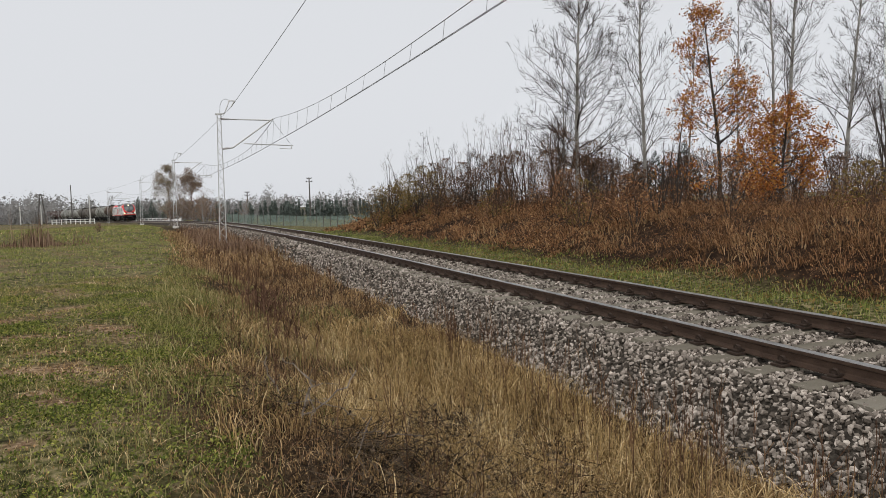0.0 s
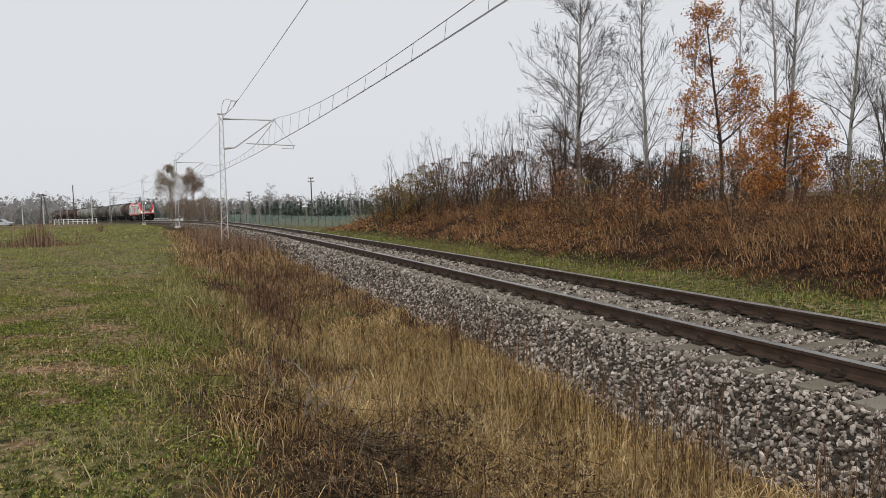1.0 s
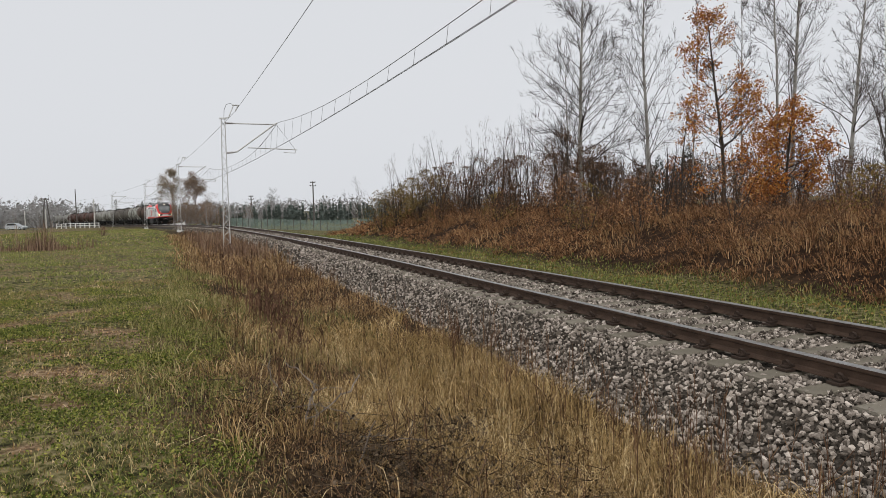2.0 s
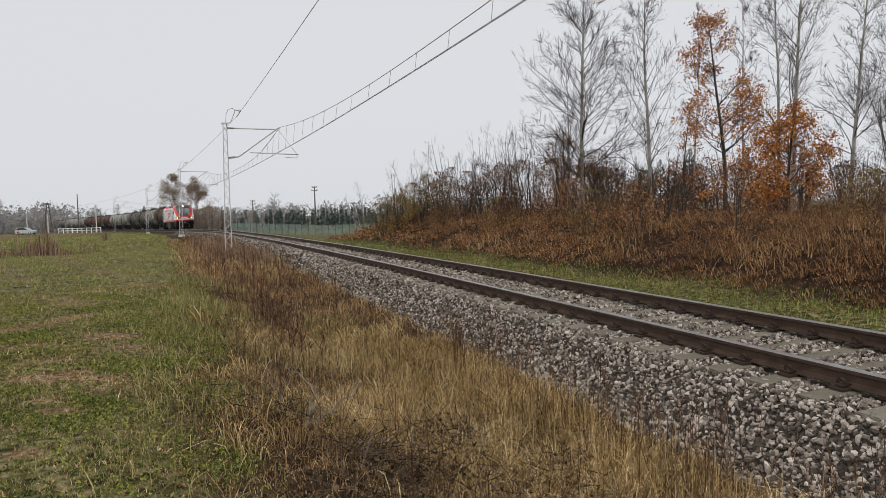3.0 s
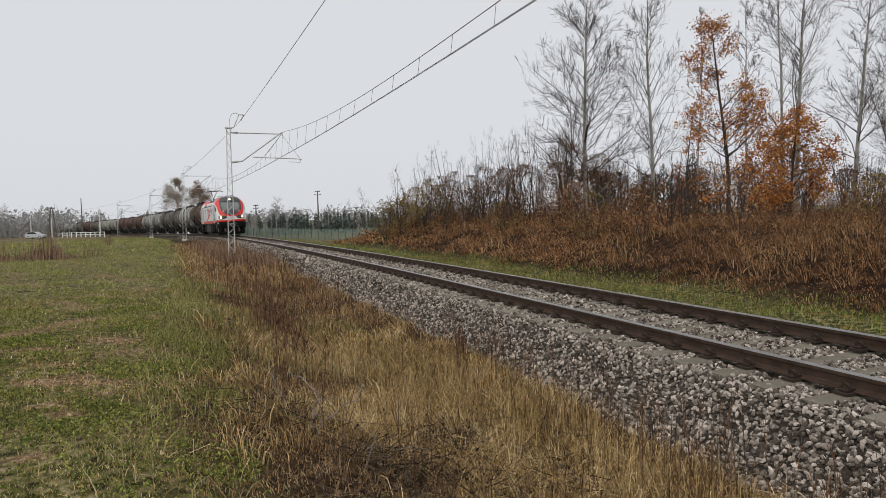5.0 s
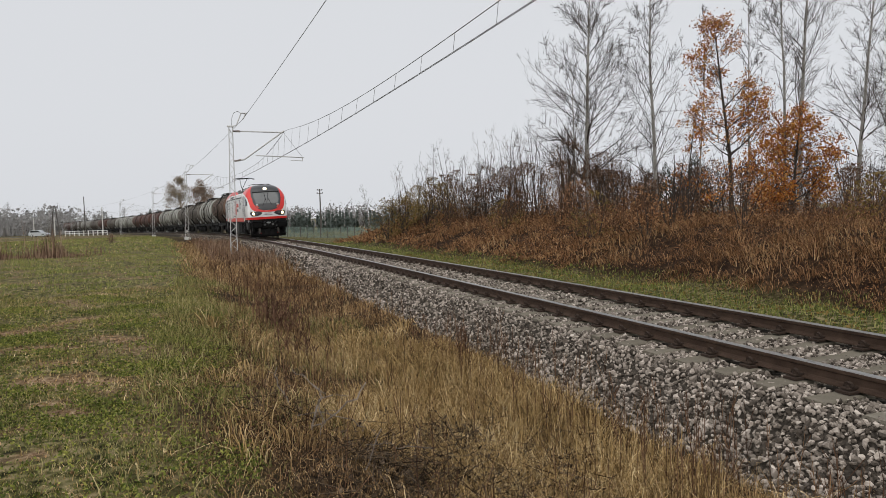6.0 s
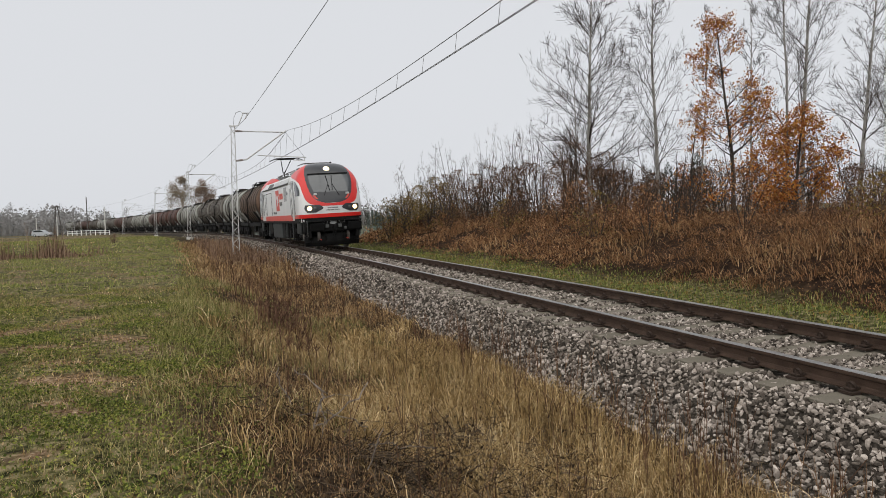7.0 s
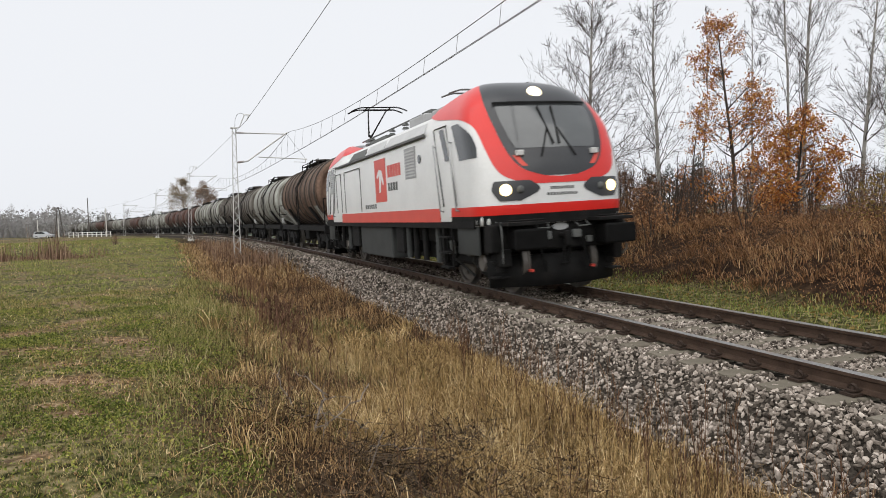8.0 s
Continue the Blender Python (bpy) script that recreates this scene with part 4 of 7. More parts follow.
def bogie_parts(T, x0, axles, r, name, half=1.12, sides=True):
    """Frame of a bogie and its wheelsets; returns the wheelsets."""
    sets = []
    bm = bmesh.new()
    L = max(abs(a) for a in axles) + 0.75
    for s in (-1, 1):
        box(bm, (x0 - L, s * half - 0.09, 0.55), (x0 + L, s * half + 0.09, 0.86), 0.03)
        for a in axles:
            box(bm, (x0 + a - 0.2, s * half - 0.14, r - 0.22), (x0 + a + 0.2, s * half + 0.14, r + 0.22), 0.04)
            for d in (-0.42, 0.42):
                rod(bm, (x0 + a + d, s * half, 0.45), (x0 + a + d, s * half, 0.95), 0.1, n=10)
        for a in (-0.95, 0.95):
            rod(bm, (x0 + a - 0.3, s * (half + 0.1), 0.95), (x0 + a + 0.3, s * (half + 0.1), 0.6), 0.05)
    box(bm, (x0 - 0.5, -half, 0.5), (x0 + 0.5, half, 0.85), 0.03)
    part("bogie_frame", bm, M_DARK, T, "black bogie frame")
    for a in axles:
        bm = bmesh.new()
        for s in (-1, 1):
            m = Matrix.Translation((0, s * 0.69, 0)) @ Matrix.Rotation(radians(90) * s, 4, "Z")
            lathe(bm, [(-0.035, 0.12), (-0.035, r - 0.09), (-0.07, r - 0.07), (-0.07, r + 0.025), (-0.045, r + 0.025), (-0.035, r + 0.002), (0.065, r), (0.068, r - 0.06), (0.03, r - 0.08), (0.02, 0.22), (0.07, 0.14), (0.07, 0.0)], 28, m)
            for k in range(5):
                c = Vector((math.cos(k * 1.2566), 0, math.sin(k * 1.2566))) * (r * 0.62)
                box(bm, (c.x - 0.03, s * 0.725 - 0.012, c.z - 0.03), (c.x + 0.03, s * 0.725 + 0.012, c.z + 0.03))
        rod(bm, (0, -0.7, 0), (0, 0.7, 0), 0.09, n=12)
        w = part("wheelset", bm, M_WHEEL, T, "worn steel wheelset")
        w.matrix_basis = Matrix.Translation((x0 + a, 0, r))
        sets.append((w, x0 + a, r))
    return sets


def build_loco():
    T = tagged(empty("electric_locomotive"), "white electric locomotive with a red and black nose and lit headlamps", "locomotive")
    # body: rings of the plan outline stacked from sill to roof
    zs = np.concatenate([np.linspace(1.28, 3.0, 14), np.linspace(3.08, 4.13, 26)])
    bm = bmesh.new()
    rings = []
    for z in zs:
        x, y, d = plan(z, 34)
        q = [(a, b) for a, b in zip(x[:-1], y[:-1])]
        w = q[-1][1]
        half = q + [(7.1, w), (6.65, w), (6.3, w)]
        low = min(z, ROOF + 0.02 * (z - ROOF))
        wl = max(w, 0.9 * (4.2 - z)) if z > ROOF else w
        quarter = [(a, b, roof_cap(a, z)) for a, b in half]
        quarter[-1] = (6.3, wl, low)
        right = quarter[1:]
        ring = [quarter[0]] + [(a, -b, c) for a, b, c in right] + [(REAR - a, -b, c) for a, b, c in right[::-1]] + [(REAR - quarter[0][0], 0, quarter[0][2])]
        ring += [(REAR - a, b, c) for a, b, c in right] + [(a, b, c) for a, b, c in right[::-1]]
        rings.append([bm.verts.new(v) for v in ring])
    n = len(rings[0])
    for r, q in zip(rings, rings[1:]):
        for i in range(n):
            bm.faces.new((r[i], r[(i + 1) % n], q[(i + 1) % n], q[i]))
    bm.faces.new(rings[-1])
    bm.faces.new(rings[0][::-1])
    bmesh.ops.recalc_face_normals(bm, faces=bm.faces)
    part("body_shell", bm, M_WHITE, T, "white painted steel body", True)
    for sg in (1, -1):
        build_cab(T, sg)
    # red belt, sill and panels along the machine room
    for s in (-1, 1):
        bm = bmesh.new()
        box(bm, (-2.9, s * 1.482 - 0.006, 1.36), (7.2, s * 1.482 + 0.006, 1.64))
        part("side_belt", bm, M_REDW, T, "faded red side stripe")
        bm = bmesh.new()
        box(bm, (-5.9, s * 1.46 - 0.02, 1.24), (9.0, s * 1.46 + 0.02, 1.37))
        part("side_sill", bm, M_DARK, T)
        for x, w in ((-1.05, 2.3), (-3.2, 0.8)):
            bm = bmesh.new()
            for a in (x - w / 2, x + w / 2):
                rod(bm, (a, s * 1.484, 1.68), (a, s * 1.484, 2.95), 0.014, n=5)
            rod(bm, (x - w / 2, s * 1.484, 2.97), (x + w / 2, s * 1.484, 2.97), 0.014, n=5)
            part("panel_seam", bm, M_GREY, T)
        for x in (5.28, -4.3):
            bm = bmesh.new()
            box(bm, (x - 0.42, s * 1.482 - 0.008, 2.36), (x + 0.42, s * 1.482 + 0.01, 3.06), 0.004)
            v = part("vent_frame", bm, M_ROOF, T, "grey louvred air intake")
            bm = bmesh.new()
            for k in range(9):
                box(bm, (x - 0.37, s * 1.495 - 0.006, 2.40 + k * 0.07), (x + 0.37, s * 1.495 + 0.004, 2.435 + k * 0.07))
            part("louvre", bm, M_LOUVRE, v)
        for x in (6.0, -4.9):
            bm = bmesh.new()
            rod(bm, (x, s * 1.47, 2.74), (x, s * 1.5, 2.74), 0.095, n=16)
            part("round_port", bm, M_GLASS, T)
        # sign: red panel with a white bird-like shape, bars for lettering
        bm = bmesh.new()
        box(bm, (1.92, s * 1.484 - 0.004, 1.90), (3.06, s * 1.484 + 0.004, 3.02))
        panel = part("red_panel", bm, M_REDW, T, "red sign panel with a white mark")
        bm = bmesh.new()
        mark = [(-1.05, 2.05), (-0.93, 2.06), (-0.86, 2.40), (-0.72, 2.22), (-0.66, 2.28), (-0.80, 2.62), (-1.0, 2.66), (-1.2, 2.5), (-1.16, 2.42), (-1.0, 2.5)]
        pts = [(2.5 + (x + 0.93) * 1.35, z + 0.1) for x, z in mark]
        if s > 0:
            pts = pts[::-1]
        bm.faces.new([bm.verts.new((x, s * 1.4905, z)) for x, z in pts])
        r = bmesh.ops.extrude_face_region(bm, geom=bm.faces[:])
        bmesh.ops.translate(bm, vec=(0, s * 0.003, 0), verts=[v for v in r["geom"] if isinstance(v, bmesh.types.BMVert)])
        part("white_mark", bm, M_WHITE, panel)
        bars = [(3.24 + 0.25 * k, 3.44 + 0.25 * k, 2.50, 2.80, M_REDW) for k in range(5)] + [(3.24 + 0.24 * k, 3.40 + 0.24 * k, 2.16, 2.36, M_GREY) for k in range(4)]
        bars += [(0.6 + 0.23 * k, 0.74 + 0.23 * k, 1.74, 1.86, M_GREY) for k in range(6)] + [(4.0, 4.3, 1.46, 1.54, M_WHITE)]
        for x0, x1, z0, z1, m in bars:
            bm = bmesh.new()
            box(bm, (x0, s * 1.483 - 0.004, z0), (x1, s * 1.483 + 0.004, z1))
            part("lettering_bar", bm, m, T)
        # tanks and boxes under the body
        for x0, x1, z0, m in ((-0.6, 3.0, 0.42, M_SKIRT), (3.4, 4.1, 0.6, M_DARK), (-1.9, -0.9, 0.6, M_DARK)):
            bm = bmesh.new()
            box(bm, (x0, min(s * 0.7, s * 1.40), z0), (x1, max(s * 0.7, s * 1.40), 1.24), 0.04)
            part("equipment_box", bm, m, T, "grey equipment box under the body" if m is M_SKIRT else "")
        for x in (-5.2, -3.5, -2.4, 4.4, 5.0, 5.7, 6.6, 7.0):
            bm = bmesh.new()
            rod(bm, (x, s * 1.34, 1.26), (x + 0.05, s * 1.36, 0.5), 0.07, n=10)
            part("damper", bm, M_DARK if int(x) % 2 else M_SKIRT, T)
        # slanted roof fairing panels
        for x0, x1, m in ((-2.9, -1.4, M_WHITE), (-1.3, 0.8, M_GREY), (0.9, 3.0, M_LOUVRE), (3.1, 6.4, M_LOUVRE)):
            bm = bmesh.new()
            p = [(x0, s * 1.455, 3.22), (x1, s * 1.455, 3.22), (x1 - 0.12, s * 1.27, 3.50), (x0 + 0.12, s * 1.27, 3.50)]
            vs = [bm.verts.new(v) for v in p] + [bm.verts.new((x, y + s * 0.03, z + 0.03)) for x, y, z in p]
            bm.faces.new(vs[4:])
            for i in range(4):
                bm.faces.new((vs[i], vs[(i + 1) % 4], vs[(i + 1) % 4 + 4], vs[i + 4]))
            bmesh.ops.recalc_face_normals(bm, faces=bm.faces)
            part("roof_fairing", bm, m, T)
        bm = bmesh.new()
        rod(bm, (-3.5, s * 1.49, 3.2), (6.4, s * 1.49, 3.2), 0.035, n=6)
        part("gutter", bm, M_GREY, T)
    # roof gear
    for x0, x1, w, h, m in ((4.7, 6.3, 0.7, 0.40, M_ROOF), (3.0, 4.3, 0.75, 0.42, M_ROOF), (3.3, 4.0, 0.5, 0.56, M_GREY), (-1.6, 0.4, 0.7, 0.34, M_GREY)):
        bm = bmesh.new()
        box(bm, (x0, -w, ROOF - 0.03), (x1, w, ROOF + h), 0.04)
        part("roof_box", bm, m, T)
    for x in (-2.4, -1.8, 0.6, 2.0):
        bm = bmesh.new()
        for k in range(5):
            rod(bm, (x, -0.55, ROOF + 0.1 * k), (x, -0.55, ROOF + 0.06 + 0.1 * k), 0.11, 0.07, 10)
        part("roof_insulator", bm, M_GREY, T)
    bm = bmesh.new()
    rod(bm, (-3.2, -0.55, ROOF + 0.48), (3.4, -0.55, ROOF + 0.48), 0.025, n=6)
    part("roof_busbar", bm, M_WIRE, T)
    for x in (7.4, -4.1):
        bm = bmesh.new()
        rod(bm, (x, 0.5, 3.8), (x - 0.05, 0.5, 4.12), 0.02, n=6)
        rod(bm, (x - 0.25, 0.5, 4.12), (x + 0.1, 0.5, 4.11), 0.02, 0.04, n=8)
        part("horn", bm, M_DARK, T)
    # raised pantograph and a folded one
    P = part("raised_pantograph", bm_panto(-3.7, ROOF + 0.02, True), M_DARK, T, "raised pantograph arm")
    bm = bmesh.new()
    for dx in (-0.28, 0.28):
        bent(bm, [(-3.1 + dx, u, 5.16 - 0.5 * max(0, abs(u) - 0.6) ** 1.4) for u in np.linspace(-0.97, 0.97, 17)], 0.024)
    part("collector_head", bm, M_DARK, P)
    part("folded_pantograph", bm_panto(5.4, ROOF + 0.42, False), M_GREY, T, "folded pantograph on the roof")
    # underframe core and bogies
    bm = bmesh.new()
    box(bm, (-5.7, -1.05, 0.9), (9.0, 1.05, 1.27))
    box(bm, (-1.6, -0.7, 0.45), (4.4, 0.7, 1.0))
    part("underframe", bm, M_DARK, T)
    sets = []
    for x0 in (7.75, -4.45):
        sets += bogie_parts(T, x0, (-1.12, 1.12), 0.6, "bogie")
    # axle-box covers, sand pipes and cable ends on the bogies
    for x0 in (7.75, -4.45):
        for s in (-1, 1):
            for a in (-1.12, 1.12):
                bm = bmesh.new()
                rod(bm, (x0 + a, s * 1.24, 0.6), (x0 + a, s * 1.31, 0.6), 0.17, 0.15, 14)
                part("axle_box_cover", bm, M_WHEEL, T, "worn grey axle-box cover")
                bm = bmesh.new()
                bent(bm, [(x0 + a * 0.5, s * 1.2, 0.95), (x0 + a * 0.42, s * 1.22, 0.6), (x0 + a * 0.36, s * 0.85, 0.22)], 0.03)
                part("sand_pipe", bm, M_SKIRT, T)
                bm = bmesh.new()
                box(bm, (x0 + a * 0.45 - 0.09, s * 1.28 - 0.05, 0.7), (x0 + a * 0.45 + 0.09, s * 1.28 + 0.05, 0.98), 0.02)
                part("damper_bracket", bm, M_GREY, T)
            bm = bmesh.new()
            bent(bm, [(x0 - 0.7, s * 1.3, 1.22), (x0 - 0.5, s * 1.36, 0.8), (x0 - 0.1, s * 1.34, 0.66), (x0 + 0.2, s * 1.3, 0.9)], 0.028)
            part("cable_loop", bm, M_RUBBER, T)
    return T, sets


def bm_panto(x, z, up):
    bm = bmesh.new()
    box(bm, (x - 0.7, -0.42, z), (x + 0.7, -0.36, z + 0.06))
    box(bm, (x - 0.7, 0.36, z), (x + 0.7, 0.42, z + 0.06))
    for dx in (-0.65, 0.0, 0.65):
        rod(bm, (x + dx, -0.42, z + 0.04), (x + dx, 0.42, z + 0.04), 0.03, n=8)
    if up:
        rod(bm, (x + 0.1, 0, z + 0.08), (x - 0.62, 0, z + 0.78), 0.06, 0.045)
        for s in (-1, 1):
            rod(bm, (x - 0.62, s * 0.05, z + 0.78), (x + 0.6, s * 0.32, z + 1.52), 0.03, 0.022)
        rod(bm, (x - 0.2, 0.1, z + 0.06), (x - 0.66, 0.04, z + 0.7), 0.018)
        rod(bm, (x + 0.6, -0.5, z + 1.52), (x + 0.6, 0.5, z + 1.52), 0.02)
        rod(bm, (x + 0.32, -0.4, z + 1.55), (x + 0.88, -0.4, z + 1.57), 0.018)
        rod(bm, (x + 0.32, 0.4, z + 1.55), (x + 0.88, 0.4, z + 1.57), 0.018)
    else:
        rod(bm, (x + 0.6, 0, z + 0.08), (x - 0.7, 0, z + 0.13), 0.05)
        for s in (-1, 1):
            rod(bm, (x - 0.7, s * 0.05, z + 0.15), (x + 0.75, s * 0.32, z + 0.19), 0.025)
        for dx in (0.5, 0.98):
            bent(bm, [(x + dx, u, z + 0.2 - 0.4 * max(0, abs(u) - 0.55) ** 1.3) for u in np.linspace(-0.85, 0.85, 13)], 0.02)
    return bm


# ---- tank wagons ----
WAGON = 13.25


def tank_paint(name, cols):
    m = material(name, cols, 0.55, 1.1, 9, 0.15, 0.1)
    n, l = m.node_tree.nodes, m.node_tree.links
    tc, sq, t = n.new("ShaderNodeTexCoord"), n.new("ShaderNodeMapping"), n.new("ShaderNodeTexNoise")
    sq.inputs["Scale"].default_value = (5.0, 0.5, 0.35)
    t.inputs["Scale"].default_value, t.inputs["Detail"].default_value = 1.6, 5
    l.new(tc.outputs["Object"], sq.inputs["Vector"])
    l.new(sq.outputs[0], t.inputs["Vector"])
    ramp, mul = n.new("ShaderNodeValToRGB"), n.new("ShaderNodeMix")
    ramp.color_ramp.elements[0].position, ramp.color_ramp.elements[0].color = 0.36, (0.32, 0.26, 0.21, 1)
    ramp.color_ramp.elements[1].position, ramp.color_ramp.elements[1].color = 0.62, (1.15, 1.12, 1.08, 1)
    mul.data_type, mul.blend_type = "RGBA", "MULTIPLY"
    mul.inputs["Factor"].default_value = 0.85
    l.new(t.outputs["Fac"], ramp.inputs[0])
    b = n["Principled BSDF"]
    l.new(b.inputs["Base Color"].links[0].from_socket, mul.inputs["A"])
    l.new(ramp.outputs[0], mul.inputs["B"])
    l.new(mul.outputs["Result"], b.inputs["Base Color"])
    return m


TANKS = {
    "rust-brown": tank_paint("tank_rust_brown", [(0.05, 0.033, 0.026), (0.13, 0.088, 0.068), (0.25, 0.17, 0.125)]),
    "pale grey": tank_paint("tank_pale_grey", [(0.17, 0.175, 0.165), (0.29, 0.305, 0.29), (0.42, 0.43, 0.41)]),
    "weathered grey": tank_paint("tank_weathered_grey", [(0.07, 0.063, 0.057), (0.15, 0.145, 0.135), (0.27, 0.26, 0.25)]),
    "dark oxide red": tank_paint("tank_oxide_red", [(0.05, 0.032, 0.029), (0.10, 0.06, 0.053), (0.17, 0.11, 0.095)]),
}
M_HOOP = material("tank_hoop_dark", [(0.035, 0.03, 0.028), (0.08, 0.07, 0.06)], 0.6, 3, 20)


def build_wagon(paint, hoops):
    T = tagged(empty("tank_wagon"), "%s ribbed railway tank wagon, dirty, on black bogies" % paint, "tank wagon", "tank wagons of the goods train")
    r, zc, L = 1.40, 2.62, 5.3
    bm = bmesh.new()
    prof = [(-L - 0.42, 0.0), (-L - 0.40, 0.45), (-L - 0.3, 0.9), (-L - 0.14, 1.22), (-L, r)]
    prof += [(x, r) for x in np.linspace(-L + 0.4, L - 0.4, 5)]
    prof += [(L, r), (L + 0.14, 1.22), (L + 0.3, 0.9), (L + 0.40, 0.45), (L + 0.42, 0.0)]
    lathe(bm, prof, 32, Matrix.Translation((0, 0, zc)))
    bmesh.ops.recalc_face_normals(bm, faces=bm.faces)
    tank = part("tank", bm, TANKS[paint], T, "%s tank barrel with streaks" % paint, True)
    for i in range(hoops):
        x = -L + 0.5 + (2 * L - 1.0) * i / (hoops - 1)
        bm = bmesh.new()
        lathe(bm, [(x - 0.06, r - 0.01), (x - 0.05, r + 0.045), (x + 0.05, r + 0.045), (x + 0.06, r - 0.01)], 32, Matrix.Translation((0, 0, zc)))
        bmesh.ops.recalc_face_normals(bm, faces=bm.faces)
        part("hoop", bm, M_HOOP if (i % 3 or hoops > 8) else TANKS[paint], tank, "", True)
    bm = bmesh.new()
    rod(bm, (0, 0, zc + r - 0.05), (0, 0, zc + r + 0.2), 0.36, n=20)
    rod(bm, (0, 0, zc + r + 0.2), (0, 0, zc + r + 0.25), 0.40, n=20)
    part("manhole", bm, M_HOOP, tank)
    bm = bmesh.new()
    for y in (-0.55, -0.35, 0.35, 0.55):
        box(bm, (-2.2, y - 0.08, zc + r + 0.03), (2.2, y + 0.08, zc + r + 0.07))
    for s in (-1, 1):
        rod(bm, (-2.2, s * 0.66, zc + r + 0.14), (2.2, s * 0.66, zc + r + 0.14), 0.02, n=6)
        for x in (-2.2, -0.75, 0.75, 2.2):
            rod(bm, (x, s * 0.66, zc + r - 0.15), (x, s * 0.66, zc + r + 0.14), 0.02, n=6)
    part("walkway", bm, M_DARK, tank)
    for s in (-1, 1):
        bm = bmesh.new()
        for x in (-0.22, 0.22):
            rod(bm, (x + 0.6, s * 1.47, 1.0), (x + 0.6, s * 1.47, zc + 0.35), 0.022, n=6)
            rod(bm, (x + 0.6, s * 1.47, zc + 0.35), (x + 0.6, s * 0.66, zc + r + 0.2), 0.022, n=6)
        for k in range(9):
            rod(bm, (0.38, s * 1.47, 1.1 + 0.22 * k), (0.82, s * 1.47, 1.1 + 0.22 * k), 0.014, n=5)
        part("ladder", bm, M_DARK, T)
        for x in (-4.6, 4.6, -3.0, 3.0):
            bm = bmesh.new()
            w = 0.35 if abs(x) > 4 else 0.16
            p = [(x - w, s * 0.75, 1.22), (x + w, s * 0.75, 1.22), (x + w * 0.55, s * 1.28, 2.05), (x - w * 0.55, s * 1.28, 2.05)]
            vs = [bm.verts.new(v) for v in p] + [bm.verts.new((a, b + s * 0.12, c)) for a, b, c in p]
            bm.faces.new(vs[4:])
            bm.faces.new(vs[:4][::-1])
            for i in range(4):
                bm.faces.new((vs[i], vs[(i + 1) % 4], vs[(i + 1) % 4 + 4], vs[i + 4]))
            bmesh.ops.recalc_face_normals(bm, faces=bm.faces)
            part("saddle", bm, TANKS["pale grey"] if abs(x) > 4 else M_DARK, T)
    bm = bmesh.new()
    box(bm, (-6.25, -0.35, 0.9), (6.25, 0.35, 1.24), 0.02)
    for s in (-1, 1):
        box(bm, (-6.25, s * 1.25 - 0.06, 1.0), (6.25, s * 1.25 + 0.06, 1.22), 0.01)
        box(bm, (s * 6.18 - 0.08, -1.35, 0.9), (s * 6.18 + 0.08, 1.35, 1.25), 0.02)
    box(bm, (-1.2, -0.9, 0.55), (-0.1, 0.9, 0.95), 0.03)
    rod(bm, (0.4, 0, 0.75), (1.7, 0, 0.75), 0.28, n=14)
    part("underframe", bm, M_DARK, T, "black wagon underframe with brake gear")
    for sx in (-1, 1):
        for s in (-1, 1):
            bm = bmesh.new()
            rod(bm, (sx * 6.25, s * 0.875, 1.06), (sx * 6.53, s * 0.875, 1.06), 0.1)
            rod(bm, (sx * 6.53, s * 0.875, 1.06), (sx * 6.6, s * 0.875, 1.06), 0.22, 0.2, 18)
            part("buffer", bm, M_DARK, T)
    bm = bmesh.new()
    for y in (-1.3, -0.4, 0.4, 1.3):
        rod(bm, (6.1, y, 1.25), (6.1, y, 2.3), 0.022, n=6)
    for z in (1.8, 2.3):
        rod(bm, (6.1, -1.3, z), (6.1, 1.3, z), 0.022, n=6)
    part("end_railing", bm, M_DARK, T)
    bm = bmesh.new()
    box(bm, (-5.5, -1.42, 1.36), (-5.05, -1.36, 1.62))
    part("data_plate", bm, M_ROOF, T, "pale data plate")
    sets = []
    for x0 in (4.5, -4.5):
        sets += bogie_parts(T, x0, (-0.9, 0.9), 0.48, "bogie", 1.0)
    return T, sets


TRAIN = []   # thing, distance of its middle behind the headlamps, half its bogie spacing, its wheelsets


def build_train():
    T, sets = build_loco()
    TRAIN.append((T, 9.53, 5.05, sets))
    order = ["rust-brown", "pale grey", "weathered grey", "weathered grey", "pale grey", "pale grey", "dark oxide red", "dark oxide red", "dark oxide red",
             "pale grey", "pale grey", "weathered grey", "dark oxide red", "weathered grey", "pale grey", "weathered grey", "dark oxide red", "weathered grey", "pale grey", "weathered grey", "pale grey", "dark oxide red", "weathered grey"]
    models = {}
    at = 9.53 + 10.15 - REAR + WAGON / 2
    for i, c in enumerate(order):
        if c not in models:
            models[c] = build_wagon(c, 9 if c in ("rust-brown", "weathered grey") else 6)
            W, sets = models[c]
        else:
            W = copy_thing(models[c][0], Matrix())
            sets = []
            kids = [k for k in W.children if k.name.split(".")[0] == "wheelset"]
            sets = [(k, k.matrix_basis.translation.x, 0.48) for k in kids]
        TRAIN.append((W, at, 4.5, sets if i < 3 else []))
        at += WAGON


SPEED, S_END = 21.71, 11.8


def vehicle_pose(s, half):
    """Pose of a vehicle whose middle is at s, standing on two bogies."""
    f, b = Vector(track(s - half, GAUGE / 2)), Vector(track(s + half, GAUGE / 2))
    x = (f - b).normalized()
    a = float(np.interp(s, _S, _A))
    y = Vector((math.cos(a), math.sin(a), CANT))
    z = x.cross(y).normalized()
    y = z.cross(x)
    m = Matrix((x, y, z)).transposed().to_4x4()
    m.translation = (f + b) / 2
    return m


build_train()

# ---- turf, weeds and brush ----


